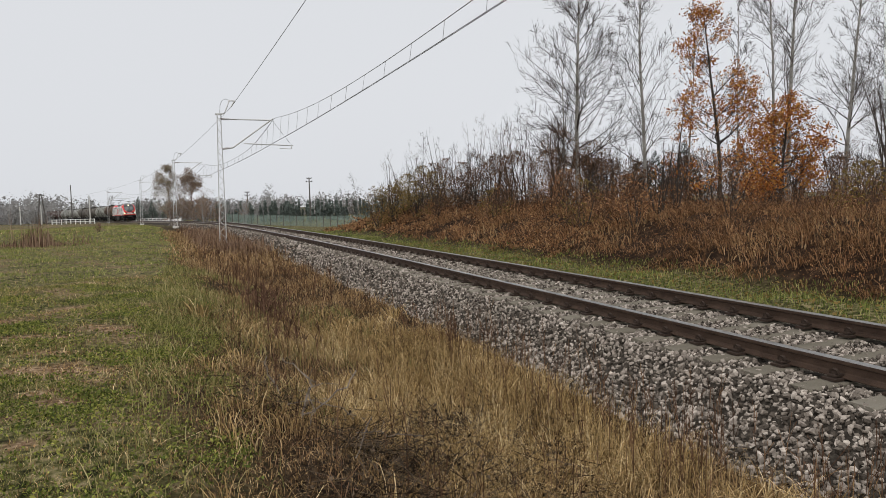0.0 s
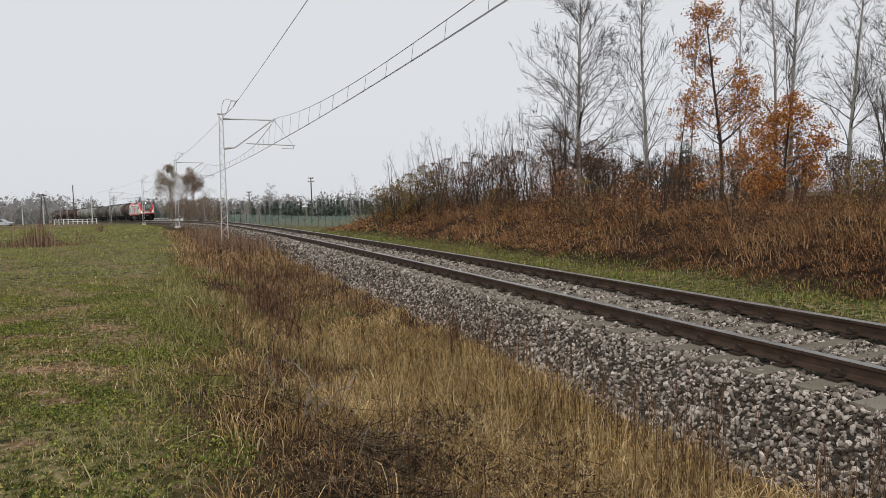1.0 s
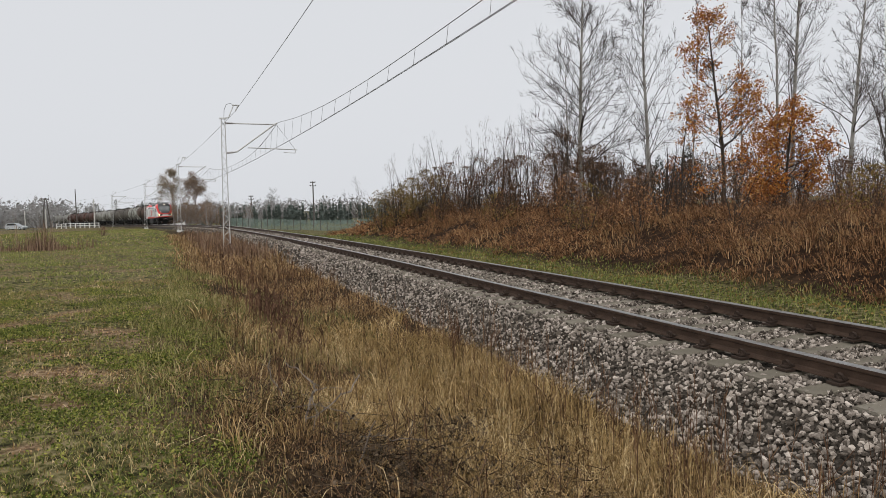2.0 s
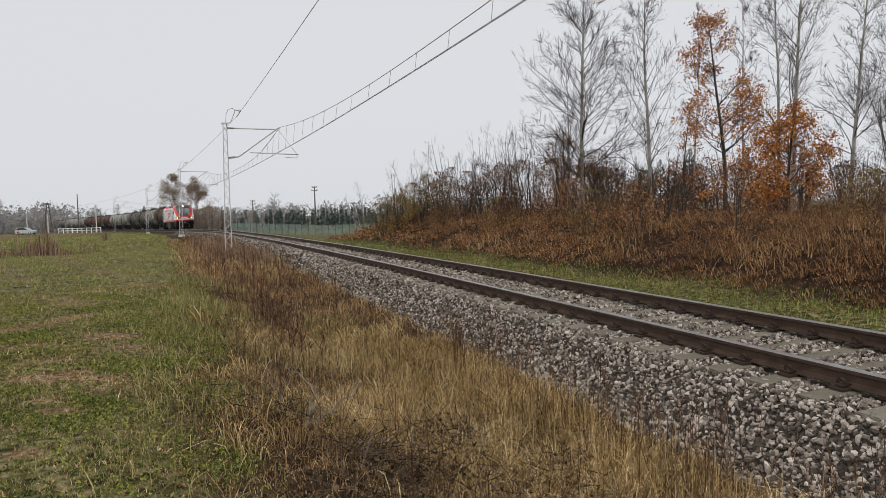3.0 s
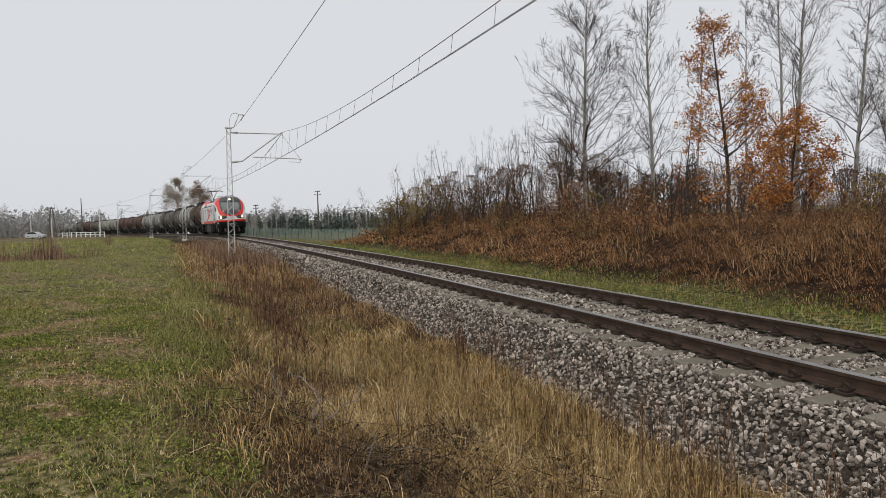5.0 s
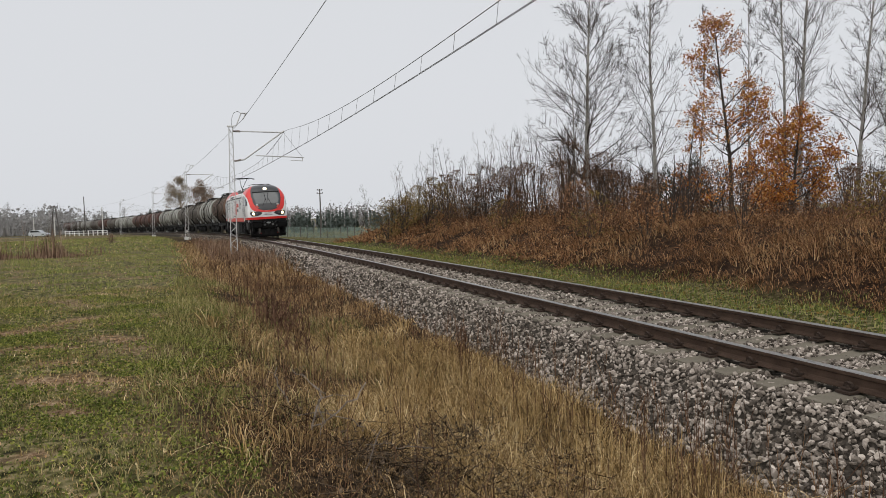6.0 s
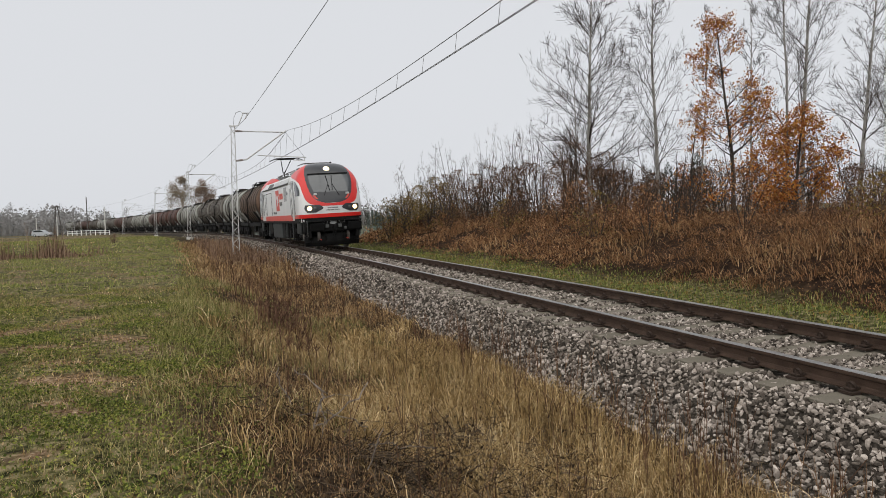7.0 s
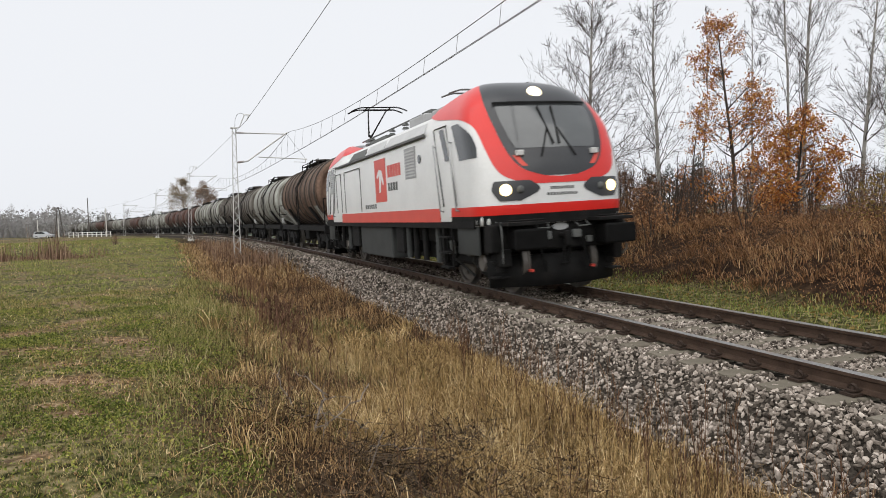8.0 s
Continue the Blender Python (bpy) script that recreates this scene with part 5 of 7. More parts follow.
def scatter(s0, s1, l0, l1, per_m2, keep=None):
    """Random places by way along and offset, with their ground points."""
    k = int((s1 - s0) * (l1 - l0) * per_m2)
    s, lat = np.random.uniform(s0, s1, k), np.random.uniform(l0, l1, k)
    p = flat(s, lat)
    x, y = p[:, 0], p[:, 1]
    if keep is not None:
        m = np.random.rand(k) < keep(s, lat, x, y)
        s, lat, x, y = s[m], lat[m], x[m], y[m]
    return s, lat, np.stack([x, y, ground_height(s, lat, x, y) - 0.01], 1)


def lean_of(k, amount):
    a = np.random.rand(k) * 2 * np.pi
    r = np.abs(np.random.randn(k)) * amount
    return np.stack([np.cos(a) * r, np.sin(a) * r], 1)


def clumped(x, y, f, seed):
    return np.clip(0.5 + 0.8 * wave(x, y, f, seed), 0.05, 1)


def stuff(name, parts, mat, label, category):
    v, f = join_np(parts)
    return tagged(new(name, mesh_np(name, v, f, mat)), label, category, kind="stuff")


def tussocks(s0, s1, l0, l1, per_m2, each, radius, keep):
    """Blades in tufts that lean out from their middles: bases, leans and tuft number."""
    s, lat, c = scatter(s0, s1, l0, l1, per_m2, keep)
    n = np.maximum(3, np.random.poisson(each, len(s)))
    i = np.repeat(np.arange(len(s)), n)
    a = np.random.rand(len(i)) * 2 * np.pi
    r = np.sqrt(np.random.rand(len(i))) * radius
    off = np.stack([np.cos(a), np.sin(a)], 1) * r[:, None]
    p = c[i].copy()
    p[:, :2] += off
    sl = s[i], lat[i]
    p[:, 2] = ground_height(track_coords(p[:, 0], p[:, 1])[0], track_coords(p[:, 0], p[:, 1])[1], p[:, 0], p[:, 1]) - 0.01
    lean = off / radius * 0.55 + lean_of(len(i), 0.25)
    return sl[0], sl[1], p, lean, i


def build_field():
    blades, away, dry = [], [], []
    for s0, s1, l0, l1, dens, h0, h1, w in ((-8, 0.5, -10, -5.0, 90, 0.05, 0.12, 0.012), (0.5, 5.5, -7.5, -4.7, 3000, 0.025, 0.085, 0.0065), (5.5, 9.5, -9.0, -4.7, 1700, 0.03, 0.095, 0.0075), (9.5, 20, -13, -4.9, 520, 0.04, 0.11, 0.012), (20, 44, -24, -4.6, 120, 0.05, 0.13, 0.024), (44, 110, -34, -4.2, 20, 0.07, 0.16, 0.07)):
        grassy = lambda s, lat, x, y: (1 - 0.93 * bareness(x, y)) * clumped(x, y, 2.3, 3) * 1.1 * ease(-4.6, -5.9, lat)
        s, lat, p = scatter(s0, s1, l0, l1, dens, grassy)
        k = len(s)
        h = np.random.uniform(h0, h1, k) * (0.6 + 0.7 * clumped(p[:, 0], p[:, 1], 1.3, 8))
        (blades if s1 < 21 else away).append(blade_mesh(p, lean_of(k, 0.55), h, np.random.uniform(0.7, 1.4, k) * w, np.random.rand(k), 2))
        s, lat, p = scatter(s0, s1, l0, l1, dens * (0.26 if s1 < 21 else 0.08), lambda s, lat, x, y: clumped(x, y, 1.7, 9))
        k = len(s)
        dry.append(blade_mesh(p, lean_of(k, 0.9), np.random.uniform(h0, h1 * 1.05, k), np.random.uniform(0.7, 1.3, k) * w, np.random.rand(k) * 1.6, 2))
    stuff("field_grass", blades, M_GRASS, "short patchy green field grass on worn ground", "grass")
    stuff("far_field_grass", away, M_FARGRASS, "short green grass farther out in the field", "grass")
    stuff("field_straw", dry, M_STRAW, "withered straw-coloured blades among the field grass", "dry grass")
    # low herbs with broad leaves
    s, lat, p = scatter(0.8, 20, -11.0, -5.0, 560, lambda s, lat, x, y: (1 - bareness(x, y)) * (0.2 + 0.8 * ease(-0.15, 0.5, wave(x, y, 2.9, 12))) * ease(24, 8, s))
    q = np.repeat(p, 5, 0) + np.random.randn(len(p) * 5, 3) * [0.035, 0.035, 0.012] + [0, 0, 0.045]
    stuff("field_herbs", [leaf_mesh(q, np.random.uniform(0.014, 0.036, len(q)))], M_HERB, "low green herbs with small broad leaves", "herbs")
    # the mown strip on the far side of the track
    g = []
    for s0, s1, dens, w in ((2, 16, 260, 0.015), (16, 40, 110, 0.03), (40, 80, 60, 0.05)):
        s, lat, p = scatter(s0, s1, 2.55, 5.0, dens, lambda s, lat, x, y: ease(5.1, 4.5, lat + 0.25 * wave(x, y, 2.0, 1)))
        k = len(s)
        g.append(blade_mesh(p, lean_of(k, 0.5), np.random.uniform(0.05, 0.15, k), np.random.uniform(0.7, 1.3, k) * w, np.random.rand(k), 2))
    stuff("trackside_grass", g, M_STRIP, "fresh green grass strip beside the track", "grass")
    s, lat, p = scatter(2, 30, 2.6, 4.8, 45)
    stuff("fallen_leaves", [leaf_mesh(p + [0, 0, 0.06], np.random.uniform(0.04, 0.08, len(p)))], M_OLIVELEAF, "yellowed fallen leaves on the grass strip", "fallen leaves")


def build_ditch():
    straw, weeds, stems = [], [], []
    bands = ((-7, 2.6, 90, 1.0, 0.007), (2.6, 12, 620, 1.0, 0.0055), (12, 26, 280, 1.0, 0.011), (26, 62, 75, 0.95, 0.028))
    hollow = lambda s, lat: ease(1.5, 0.6, np.hypot((s - 6.9) / 1.3, (lat + 3.65) / 0.85))
    for s0, s1, dens, hk, w in bands:
        # tall tan grass, thickest toward the stones
        tan = lambda s, lat, x, y: ease(-3.9, -2.4, lat + 0.6 * wave(x, y, 1.2, 3)) * ease(14, 9, s) * (0.3 + 0.7 * clumped(x, y, 2.1, 4)) * (1 - 0.45 * hollow(s, lat))
        s, lat, p = scatter(s0, s1, -5.0, -1.35, dens * 0.46, tan)
        k = len(s)
        if k:
            h = np.random.uniform(0.3, 0.72, k) * (0.65 + 0.5 * clumped(p[:, 0], p[:, 1], 1.4, 6)) * hk * (0.72 + 0.28 * ease(-1.4, -2.0, lat))
            straw.append(blade_mesh(p, lean_of(k, 0.3), h, np.random.uniform(0.6, 1.5, k) * w, np.random.rand(k) ** 1.5 * 1.9, 3))
        arch = lambda s, lat, x, y: (0.08 + ease(-4.3, -2.9, lat + 0.6 * wave(x, y, 1.2, 3))) * (0.35 + 0.65 * clumped(x, y, 2.4, 14)) * ease(16, 10, s) * (1 + 0.3 * hollow(s, lat))
        s, lat, p, ln, i = tussocks(s0, max(s0, min(s1, 19)), -5.3, -1.5, dens * 0.085, 30, 0.15, arch)
        k = len(s)
        if k:
            h = np.random.uniform(0.32, 0.68, k) * np.random.uniform(0.6, 1.2, i.max() + 1)[i]
            straw.append(blade_mesh(p, ln * 1.25, h, np.random.uniform(0.8, 1.7, k) * w, np.random.uniform(1.1, 2.5, k), 4))
        # low matted brown weeds everywhere
        mat_ = lambda s, lat, x, y: ease(-6.2, -5.0, lat + 0.45 * wave(x, y, 0.8, 7)) * (0.35 + 0.65 * clumped(x, y, 1.7, 2)) * (0.85 + 0.15 * ease(9, 16, s))
        s, lat, p = scatter(s0, s1, -6.2, -1.3, dens * 1.25, mat_)
        k = len(s)
        h = np.random.uniform(0.1, 0.34, k) * (0.5 + 0.7 * clumped(p[:, 0], p[:, 1], 1.1, 11)) * (0.5 + 0.5 * ease(-5.8, -4.0, lat)) * (1 + 1.5 * ease(19, 30, s))
        weeds.append(blade_mesh(p, lean_of(k, 0.9), h, np.random.uniform(0.7, 1.5, k) * w, np.random.rand(k) * 1.6, 2))
        # upright dead stalks
        s, lat, p = scatter(s0, s1, -5.0, -1.15, dens * 0.05, lambda s, lat, x, y: (ease(-2.6, -1.6, lat) * 0.9 * ease(14, 8, s) + 0.12 + 0.3 * ease(14, 20, s)) * (1 - 0.8 * ease(-1.6, -1.3, lat) * ease(8, 12, s)))
        k = len(s)
        p[:, 2] = np.maximum(p[:, 2], np.where(lat > -1.3, track(s, lat, ballast_height(lat))[:, 2], -9))
        top = p + np.concatenate([lean_of(k, 0.06), np.random.uniform(0.4, 0.8, (k, 1))], 1)
        stems.append(tube_mesh(p, top, np.full(k, w * 0.55), np.full(k, w * 0.25), 3))
        for u0, u1 in ((0.55, 0.8), (0.68, 0.92), (0.42, 0.62)):
            a = p + (top - p) * u0
            b = p + (top - p) * u1 + np.concatenate([lean_of(k, 0.07), np.zeros((k, 1))], 1)
            stems.append(tube_mesh(a, b, np.full(k, w * 0.4), np.full(k, w * 0.5), 3))
    stuff("tall_straw_grass", straw, M_STRAW, "tall tan withered grass in the ditch", "dry grass")
    stuff("withered_weeds", weeds, M_DRYBROWN, "matted brown withered weeds in the ditch", "weeds")
    stuff("dead_stalks", stems, M_BRUSH, "upright dark dead weed stalks beside the stones", "weeds")
    # green tufts in between
    s, lat, p = scatter(2.8, 22, -6.0, -2.2, 330, lambda s, lat, x, y: ease(0.1, 0.8, wave(x, y, 1.3, 21)) * 0.7 + ease(-4.7, -5.8, lat) * 0.45 + 0.9 * ease(8.5, 11, s) * ease(18, 14, s))
    k = len(s)
    w = np.interp(s, [3, 22], [0.006, 0.014])
    stuff("green_tufts", [blade_mesh(p, lean_of(k, 0.6), np.random.uniform(0.08, 0.26, k), w * np.random.uniform(0.7, 1.4, k), np.random.rand(k), 3)], M_GRASS, "green grass tufts among the withered weeds", "grass")
    # dark tangle in the hollow
    k = 1700
    nest = np.random.randint(0, 24, k)
    ns, nl = np.random.randn(24) * 1.0 + 5.6, np.random.randn(24) * 0.75 - 3.6
    c = flat(ns[nest] + np.random.randn(k) * 0.2, nl[nest] + np.random.randn(k) * 0.2)
    c[:, 2] = ground_at(c[:, 0], c[:, 1]) + np.abs(np.random.randn(k)) * 0.13
    d = np.random.randn(k, 3) * [1, 1, 0.55]
    d /= np.linalg.norm(d, axis=1)[:, None]
    tang = [tube_mesh(c - d * 0.13, c + d * np.random.uniform(0.1, 0.3, (k, 1)), np.full(k, 0.0035), np.full(k, 0.002), 3)]
    tang.append(leaf_mesh(c + np.random.randn(k, 3) * 0.07, np.random.uniform(0.025, 0.055, k)))
    stuff("bramble_tangle", tang, M_TANGLE, "dark dead bramble tangle in the hollow", "brambles")
    # leaf litter and chaff between the weeds
    s, lat, p = scatter(1.0, 13, -6.0, -1.4, 620, lambda s, lat, x, y: (0.25 + 0.75 * clumped(x, y, 2.6, 19)) * ease(-6.2, -5.0, lat))
    p[:, 2] += 0.015 + 0.09 * np.random.rand(len(p)) ** 2
    stuff("leaf_litter", [leaf_mesh(p, np.random.uniform(0.012, 0.034, len(p)))], M_BROWNLEAF, "curled dark brown dead leaves under the weeds", "dead leaves")
    s, lat, p = scatter(1.0, 14, -9.0, -5.2, 260, lambda s, lat, x, y: 0.15 + 0.85 * bareness(x, y))
    p[:, 2] += 0.02
    stuff("field_chaff", [leaf_mesh(p, np.random.uniform(0.012, 0.035, len(p)))], M_DRYBROWN, "brown bits of dead plants on the worn field", "dead leaves")
    # fallen sticks
    def stick(pts, r, label):
        fine = []
        for a, b in zip(pts, pts[1:]):
            fine += [a.lerp(b, u) + Vector((random.gauss(0, 0.012), random.gauss(0, 0.012), random.gauss(0, 0.01))) for u in (0.0, 0.33, 0.67)]
        bm = bent(bmesh.new(), fine + [pts[-1]], r * 0.62)
        for p in fine[2::3]:
            bent(bm, [p, p + Vector((random.gauss(0, 0.04), random.gauss(0, 0.04), 0.05)), p + Vector((random.gauss(0, 0.08), random.gauss(0, 0.08), 0.09))], r * 0.3, 4)
        tagged(part("stick", bm, M_STICK, None), label, "stick", "sticks in the ditch")
    def gp(x, y, up):
        return Vector((x, y, float(ground_at(x, y)[0]) + up))
    stick([gp(-1.31, 6.35, 0.06), gp(-1.28, 6.42, 0.19), gp(-1.25, 6.48, 0.32), gp(-1.23, 6.5, 0.4)], 0.018, "short grey broken stick standing in the weeds")
    stick([gp(-1.27, 6.3, 0.1), gp(-1.1, 6.5, 0.24), gp(-0.95, 6.75, 0.42), gp(-0.88, 6.95, 0.58)], 0.012, "thin grey fallen branch leaning on the weeds")
    stick([gp(-1.72, 6.8, 0.45), gp(-1.66, 6.7, 0.32), gp(-1.55, 6.6, 0.16)], 0.009, "thin grey twig in the weeds")
    stick([gp(-1.6, 6.95, 0.46), gp(-1.4, 6.75, 0.42), gp(-1.22, 6.65, 0.36)], 0.008, "thin grey twig in the weeds")
    stick([gp(-1.2, 6.15, 0.28), gp(-1.0, 6.15, 0.3), gp(-0.8, 6.2, 0.28)], 0.007, "pale grey twig lying on the brambles")
    stick([gp(-1.15, 5.9, 0.12), gp(-1.12, 5.98, 0.25), gp(-1.18, 6.1, 0.36)], 0.007, "pale grey twig standing in the brambles")
    stick([gp(-0.72, 5.5, 0.08), gp(-0.66, 5.58, 0.24), gp(-0.6, 5.62, 0.42)], 0.008, "pale grey twig standing in the brambles")
    stick([gp(-0.75, 5.85, 0.22), gp(-0.5, 5.9, 0.28), gp(-0.2, 5.95, 0.36)], 0.007, "pale bent cane lying over the brambles")
    # taller weeds round the foot of the first mast
    s, lat, p = scatter(33, 58, -5.3, -1.55, 90, lambda s, lat, x, y: (0.25 + 0.75 * clumped(x, y, 1.0, 6)) * ease(-4.9, -4.2, lat))
    k = len(s)
    h = np.random.uniform(0.3, 1.15, k) * (0.6 + 0.6 * clumped(p[:, 0], p[:, 1], 0.9, 3))
    stuff("mast_weeds", [blade_mesh(p, lean_of(k, 0.3), h, np.random.uniform(0.02, 0.045, k), np.random.rand(k) * 0.8, 2)], M_MASTWEED, "tall red-brown dead weeds round the mast foot", "weeds")
    # a stand of dark dock stalks in the ditch
    dock = []
    for cx, cy, n, tall in ((-3.3, 13.4, 46, 0.8), (-3.0, 12.8, 26, 0.6), (-3.7, 14.3, 22, 0.55), (-2.2, 10.6, 14, 0.5)):
        c = np.stack([cx + np.random.randn(n) * 0.2, cy + np.random.randn(n) * 0.28, np.zeros(n)], 1)
        c[:, 2] = ground_at(c[:, 0], c[:, 1]) - 0.02
        top = c + np.concatenate([lean_of(n, 0.13), np.random.uniform(0.5, 1.0, (n, 1)) * tall], 1)
        dock.append(tube_mesh(c, top, np.full(n, 0.006), np.full(n, 0.004), 3))
        for _ in range(5):
            u = np.random.uniform(0.4, 1.0, (n, 1))
            a = c + (top - c) * u
            dock.append(tube_mesh(a, a + np.random.randn(n, 3) * [0.06, 0.06, 0.02] + [0, 0, 0.1], np.full(n, 0.008), np.full(n, 0.004), 3))
    stuff("dock_stalks", dock, M_DOCK, "dark red-brown dead dock stalks in the ditch", "weeds")
    # reed-like weeds out in the field
    k = 2000
    x, y = np.random.uniform(-27, -18.6, k), 37.5 + np.random.randn(k) * 0.8
    z = ground_at(x, y)
    p = np.stack([x, y, z], 1)
    h = np.random.uniform(0.3, 2.1, k) * (0.14 + 1.1 * clumped(x, y, 1.9, 2) ** 3) * (0.5 + 0.7 * clumped(x, y, 5.0, 6)) * np.interp(x, [-27, -22, -18.6], [1.0, 0.9, 0.35])
    stuff("field_weeds", [blade_mesh(p, lean_of(k, 0.16), h, np.random.uniform(0.02, 0.05, k), np.random.rand(k) * 0.4, 2)], M_MASTWEED, "patch of tall reddish-brown dead weeds in the field", "weeds")


M_MASTWEED = material("faded_red_brown_weed", [(0.04, 0.024, 0.016), (0.13, 0.08, 0.054), (0.26, 0.17, 0.118), (0.38, 0.28, 0.2)], 0.9, 0.7, 12, island=0.55)
M_DOCK = material("dock_seed_red_brown", [(0.03, 0.016, 0.011), (0.10, 0.056, 0.036), (0.21, 0.125, 0.082)], 0.9, 2, 20, island=0.6)
M_TANGLE = material("bramble_dark", [(0.010, 0.007, 0.005), (0.042, 0.03, 0.02), (0.17, 0.125, 0.085)], 0.9, 2, 20, island=0.6)


def build_bank():
    """Dead grass and bramble canes all over the bank beyond the track."""
    grass, canes, leaves, dgrass = [], [], [], []
    for s0, s1, dens, w in ((-1, 18, 210, 0.013), (18, 36, 120, 0.024), (36, 52, 60, 0.045)):
        s, lat, p, ln, ti = tussocks(s0, s1, 4.5, 10.5, dens * 0.04, 30, 0.22, lambda s, lat, x, y: ease(4.3, 5.0, lat + 0.3 * wave(x, y, 1.8, 3)) * (0.6 + 0.4 * clumped(x, y, 1.1, 5)))
        k = len(s)
        h = np.random.uniform(0.22, 0.55, k) * np.random.uniform(0.5, 1.3, ti.max() + 1)[ti] * (0.6 + 0.4 * ease(4.6, 6, lat))
        a = np.interp(s, _S, _A)
        down = ln * 1.15
        down[:, 0] -= np.cos(a) * 0.4
        down[:, 1] -= np.sin(a) * 0.4
        grass.append(blade_mesh(p, down, h, np.random.uniform(0.7, 1.5, k) * w, np.random.uniform(0.6, 2.0, k), 3))
        s, lat, p = scatter(s0, s1, 4.8, 10.5, dens * 0.25, lambda s, lat, x, y: ease(0.0, 0.7, wave(x, y, 0.8, 31)))
        k = len(s)
        dgrass.append(blade_mesh(p, lean_of(k, 0.5), np.random.uniform(0.2, 0.5, k), np.random.uniform(0.7, 1.5, k) * w, np.random.rand(k) * 1.6, 3))
        s, lat, p = scatter(s0, s1, 4.9, 11, dens * 0.10, lambda s, lat, x, y: clumped(x, y, 0.7, 17) * (0.2 + 0.8 * ease(5.5, 7.5, lat)))
        k = len(s)
        t = p + np.concatenate([lean_of(k, 0.45), np.random.uniform(0.2, 0.8, (k, 1)) * (0.45 + 0.8 * clumped(p[:, 0], p[:, 1], 0.6, 41))[:, None]], 1)
        m = (p + t) / 2 + np.random.randn(k, 3) * 0.06
        canes += [tube_mesh(p, m, np.full(k, w * 0.4), np.full(k, w * 0.35), 3), tube_mesh(m, t, np.full(k, w * 0.35), np.full(k, w * 0.2), 3)]
        for _ in range(3):
            u = np.random.rand(k, 1) * 0.6 + 0.3
            b = m + (t - m) * u
            canes.append(tube_mesh(b, b + np.random.randn(k, 3) * [0.16, 0.16, 0.1] + [0, 0, 0.16], np.full(k, w * 0.25), np.full(k, w * 0.15), 3))
        q = np.repeat(t, 7, 0) + np.random.randn(7 * k, 3) * [0.25, 0.25, 0.16] - [0, 0, 0.16]
        leaves.append(leaf_mesh(q, np.random.uniform(2.0, 4, len(q)) * w))
        s, lat, p = scatter(s0, s1, 4.6, 10.5, dens * 0.9, lambda s, lat, x, y: clumped(x, y, 1.3, 23))
        p[:, 2] += np.random.rand(len(p)) * 0.3
        leaves.append(leaf_mesh(p, np.random.uniform(1.6, 3.4, len(p)) * w))
    stuff("bank_grass", grass, M_BANKGRASS, "matted red-brown dead grass on the bank", "dry grass")
    stuff("bank_straw", dgrass, M_DRYBROWN, "olive-brown withered grass on the bank", "dry grass")
    stuff("bank_canes", canes, M_BRUSH, "bare brown bramble canes and saplings on the bank", "brambles")
    stuff("bank_leaves", leaves, M_DEADLEAF, "withered leaves clinging to the brambles", "leaves")


M_BANKGRASS = material("bank_dead_grass", [(0.022, 0.012, 0.007), (0.125, 0.064, 0.031), (0.275, 0.15, 0.073), (0.50, 0.32, 0.175)], 0.85, 0.5, 8, island=0.55)

# ---- trees and shrubs ----


def branch_out(P, D, Ln, R, per, start, spread_, length, ratio, up, segs):
    """Side shoots along parent limbs given as arrays; returns polylines as lists of points and radii, and their bases for the next order."""
    k = len(P) * per
    par = np.repeat(np.arange(len(P)), per)
    f = start + (1 - start) * np.random.rand(k)
    base = P[par] + D[par] * (Ln[par] * f)[:, None]
    r = np.random.randn(k, 3)
    side = r - D[par] * (r * D[par]).sum(1)[:, None]
    side /= np.linalg.norm(side, axis=1)[:, None] + 1e-9
    d = D[par] * math.cos(spread_) + side * math.sin(spread_)
    d[:, 2] += up
    d /= np.linalg.norm(d, axis=1)[:, None]
    ln = Ln[par] * length * np.random.uniform(0.6, 1.2, k) * (1.05 - 0.65 * f)
    rad = R[par] * ratio * (1.1 - 0.6 * f)
    return base, d, ln, rad


def limb_tubes(base, d, ln, rad, segs, wob, sides, lift=0.0):
    out, p, dd = [], base.copy(), d.copy()
    for i in range(segs):
        dd = dd + np.random.randn(*dd.shape) * wob
        dd[:, 2] += lift
        dd /= np.linalg.norm(dd, axis=1)[:, None]
        q = p + dd * (ln / segs)[:, None]
        out.append(tube_mesh(p, q, rad * (1 - 0.85 * i / segs), rad * (1 - 0.85 * (i + 1) / segs), sides))
        p = q
    return out, p


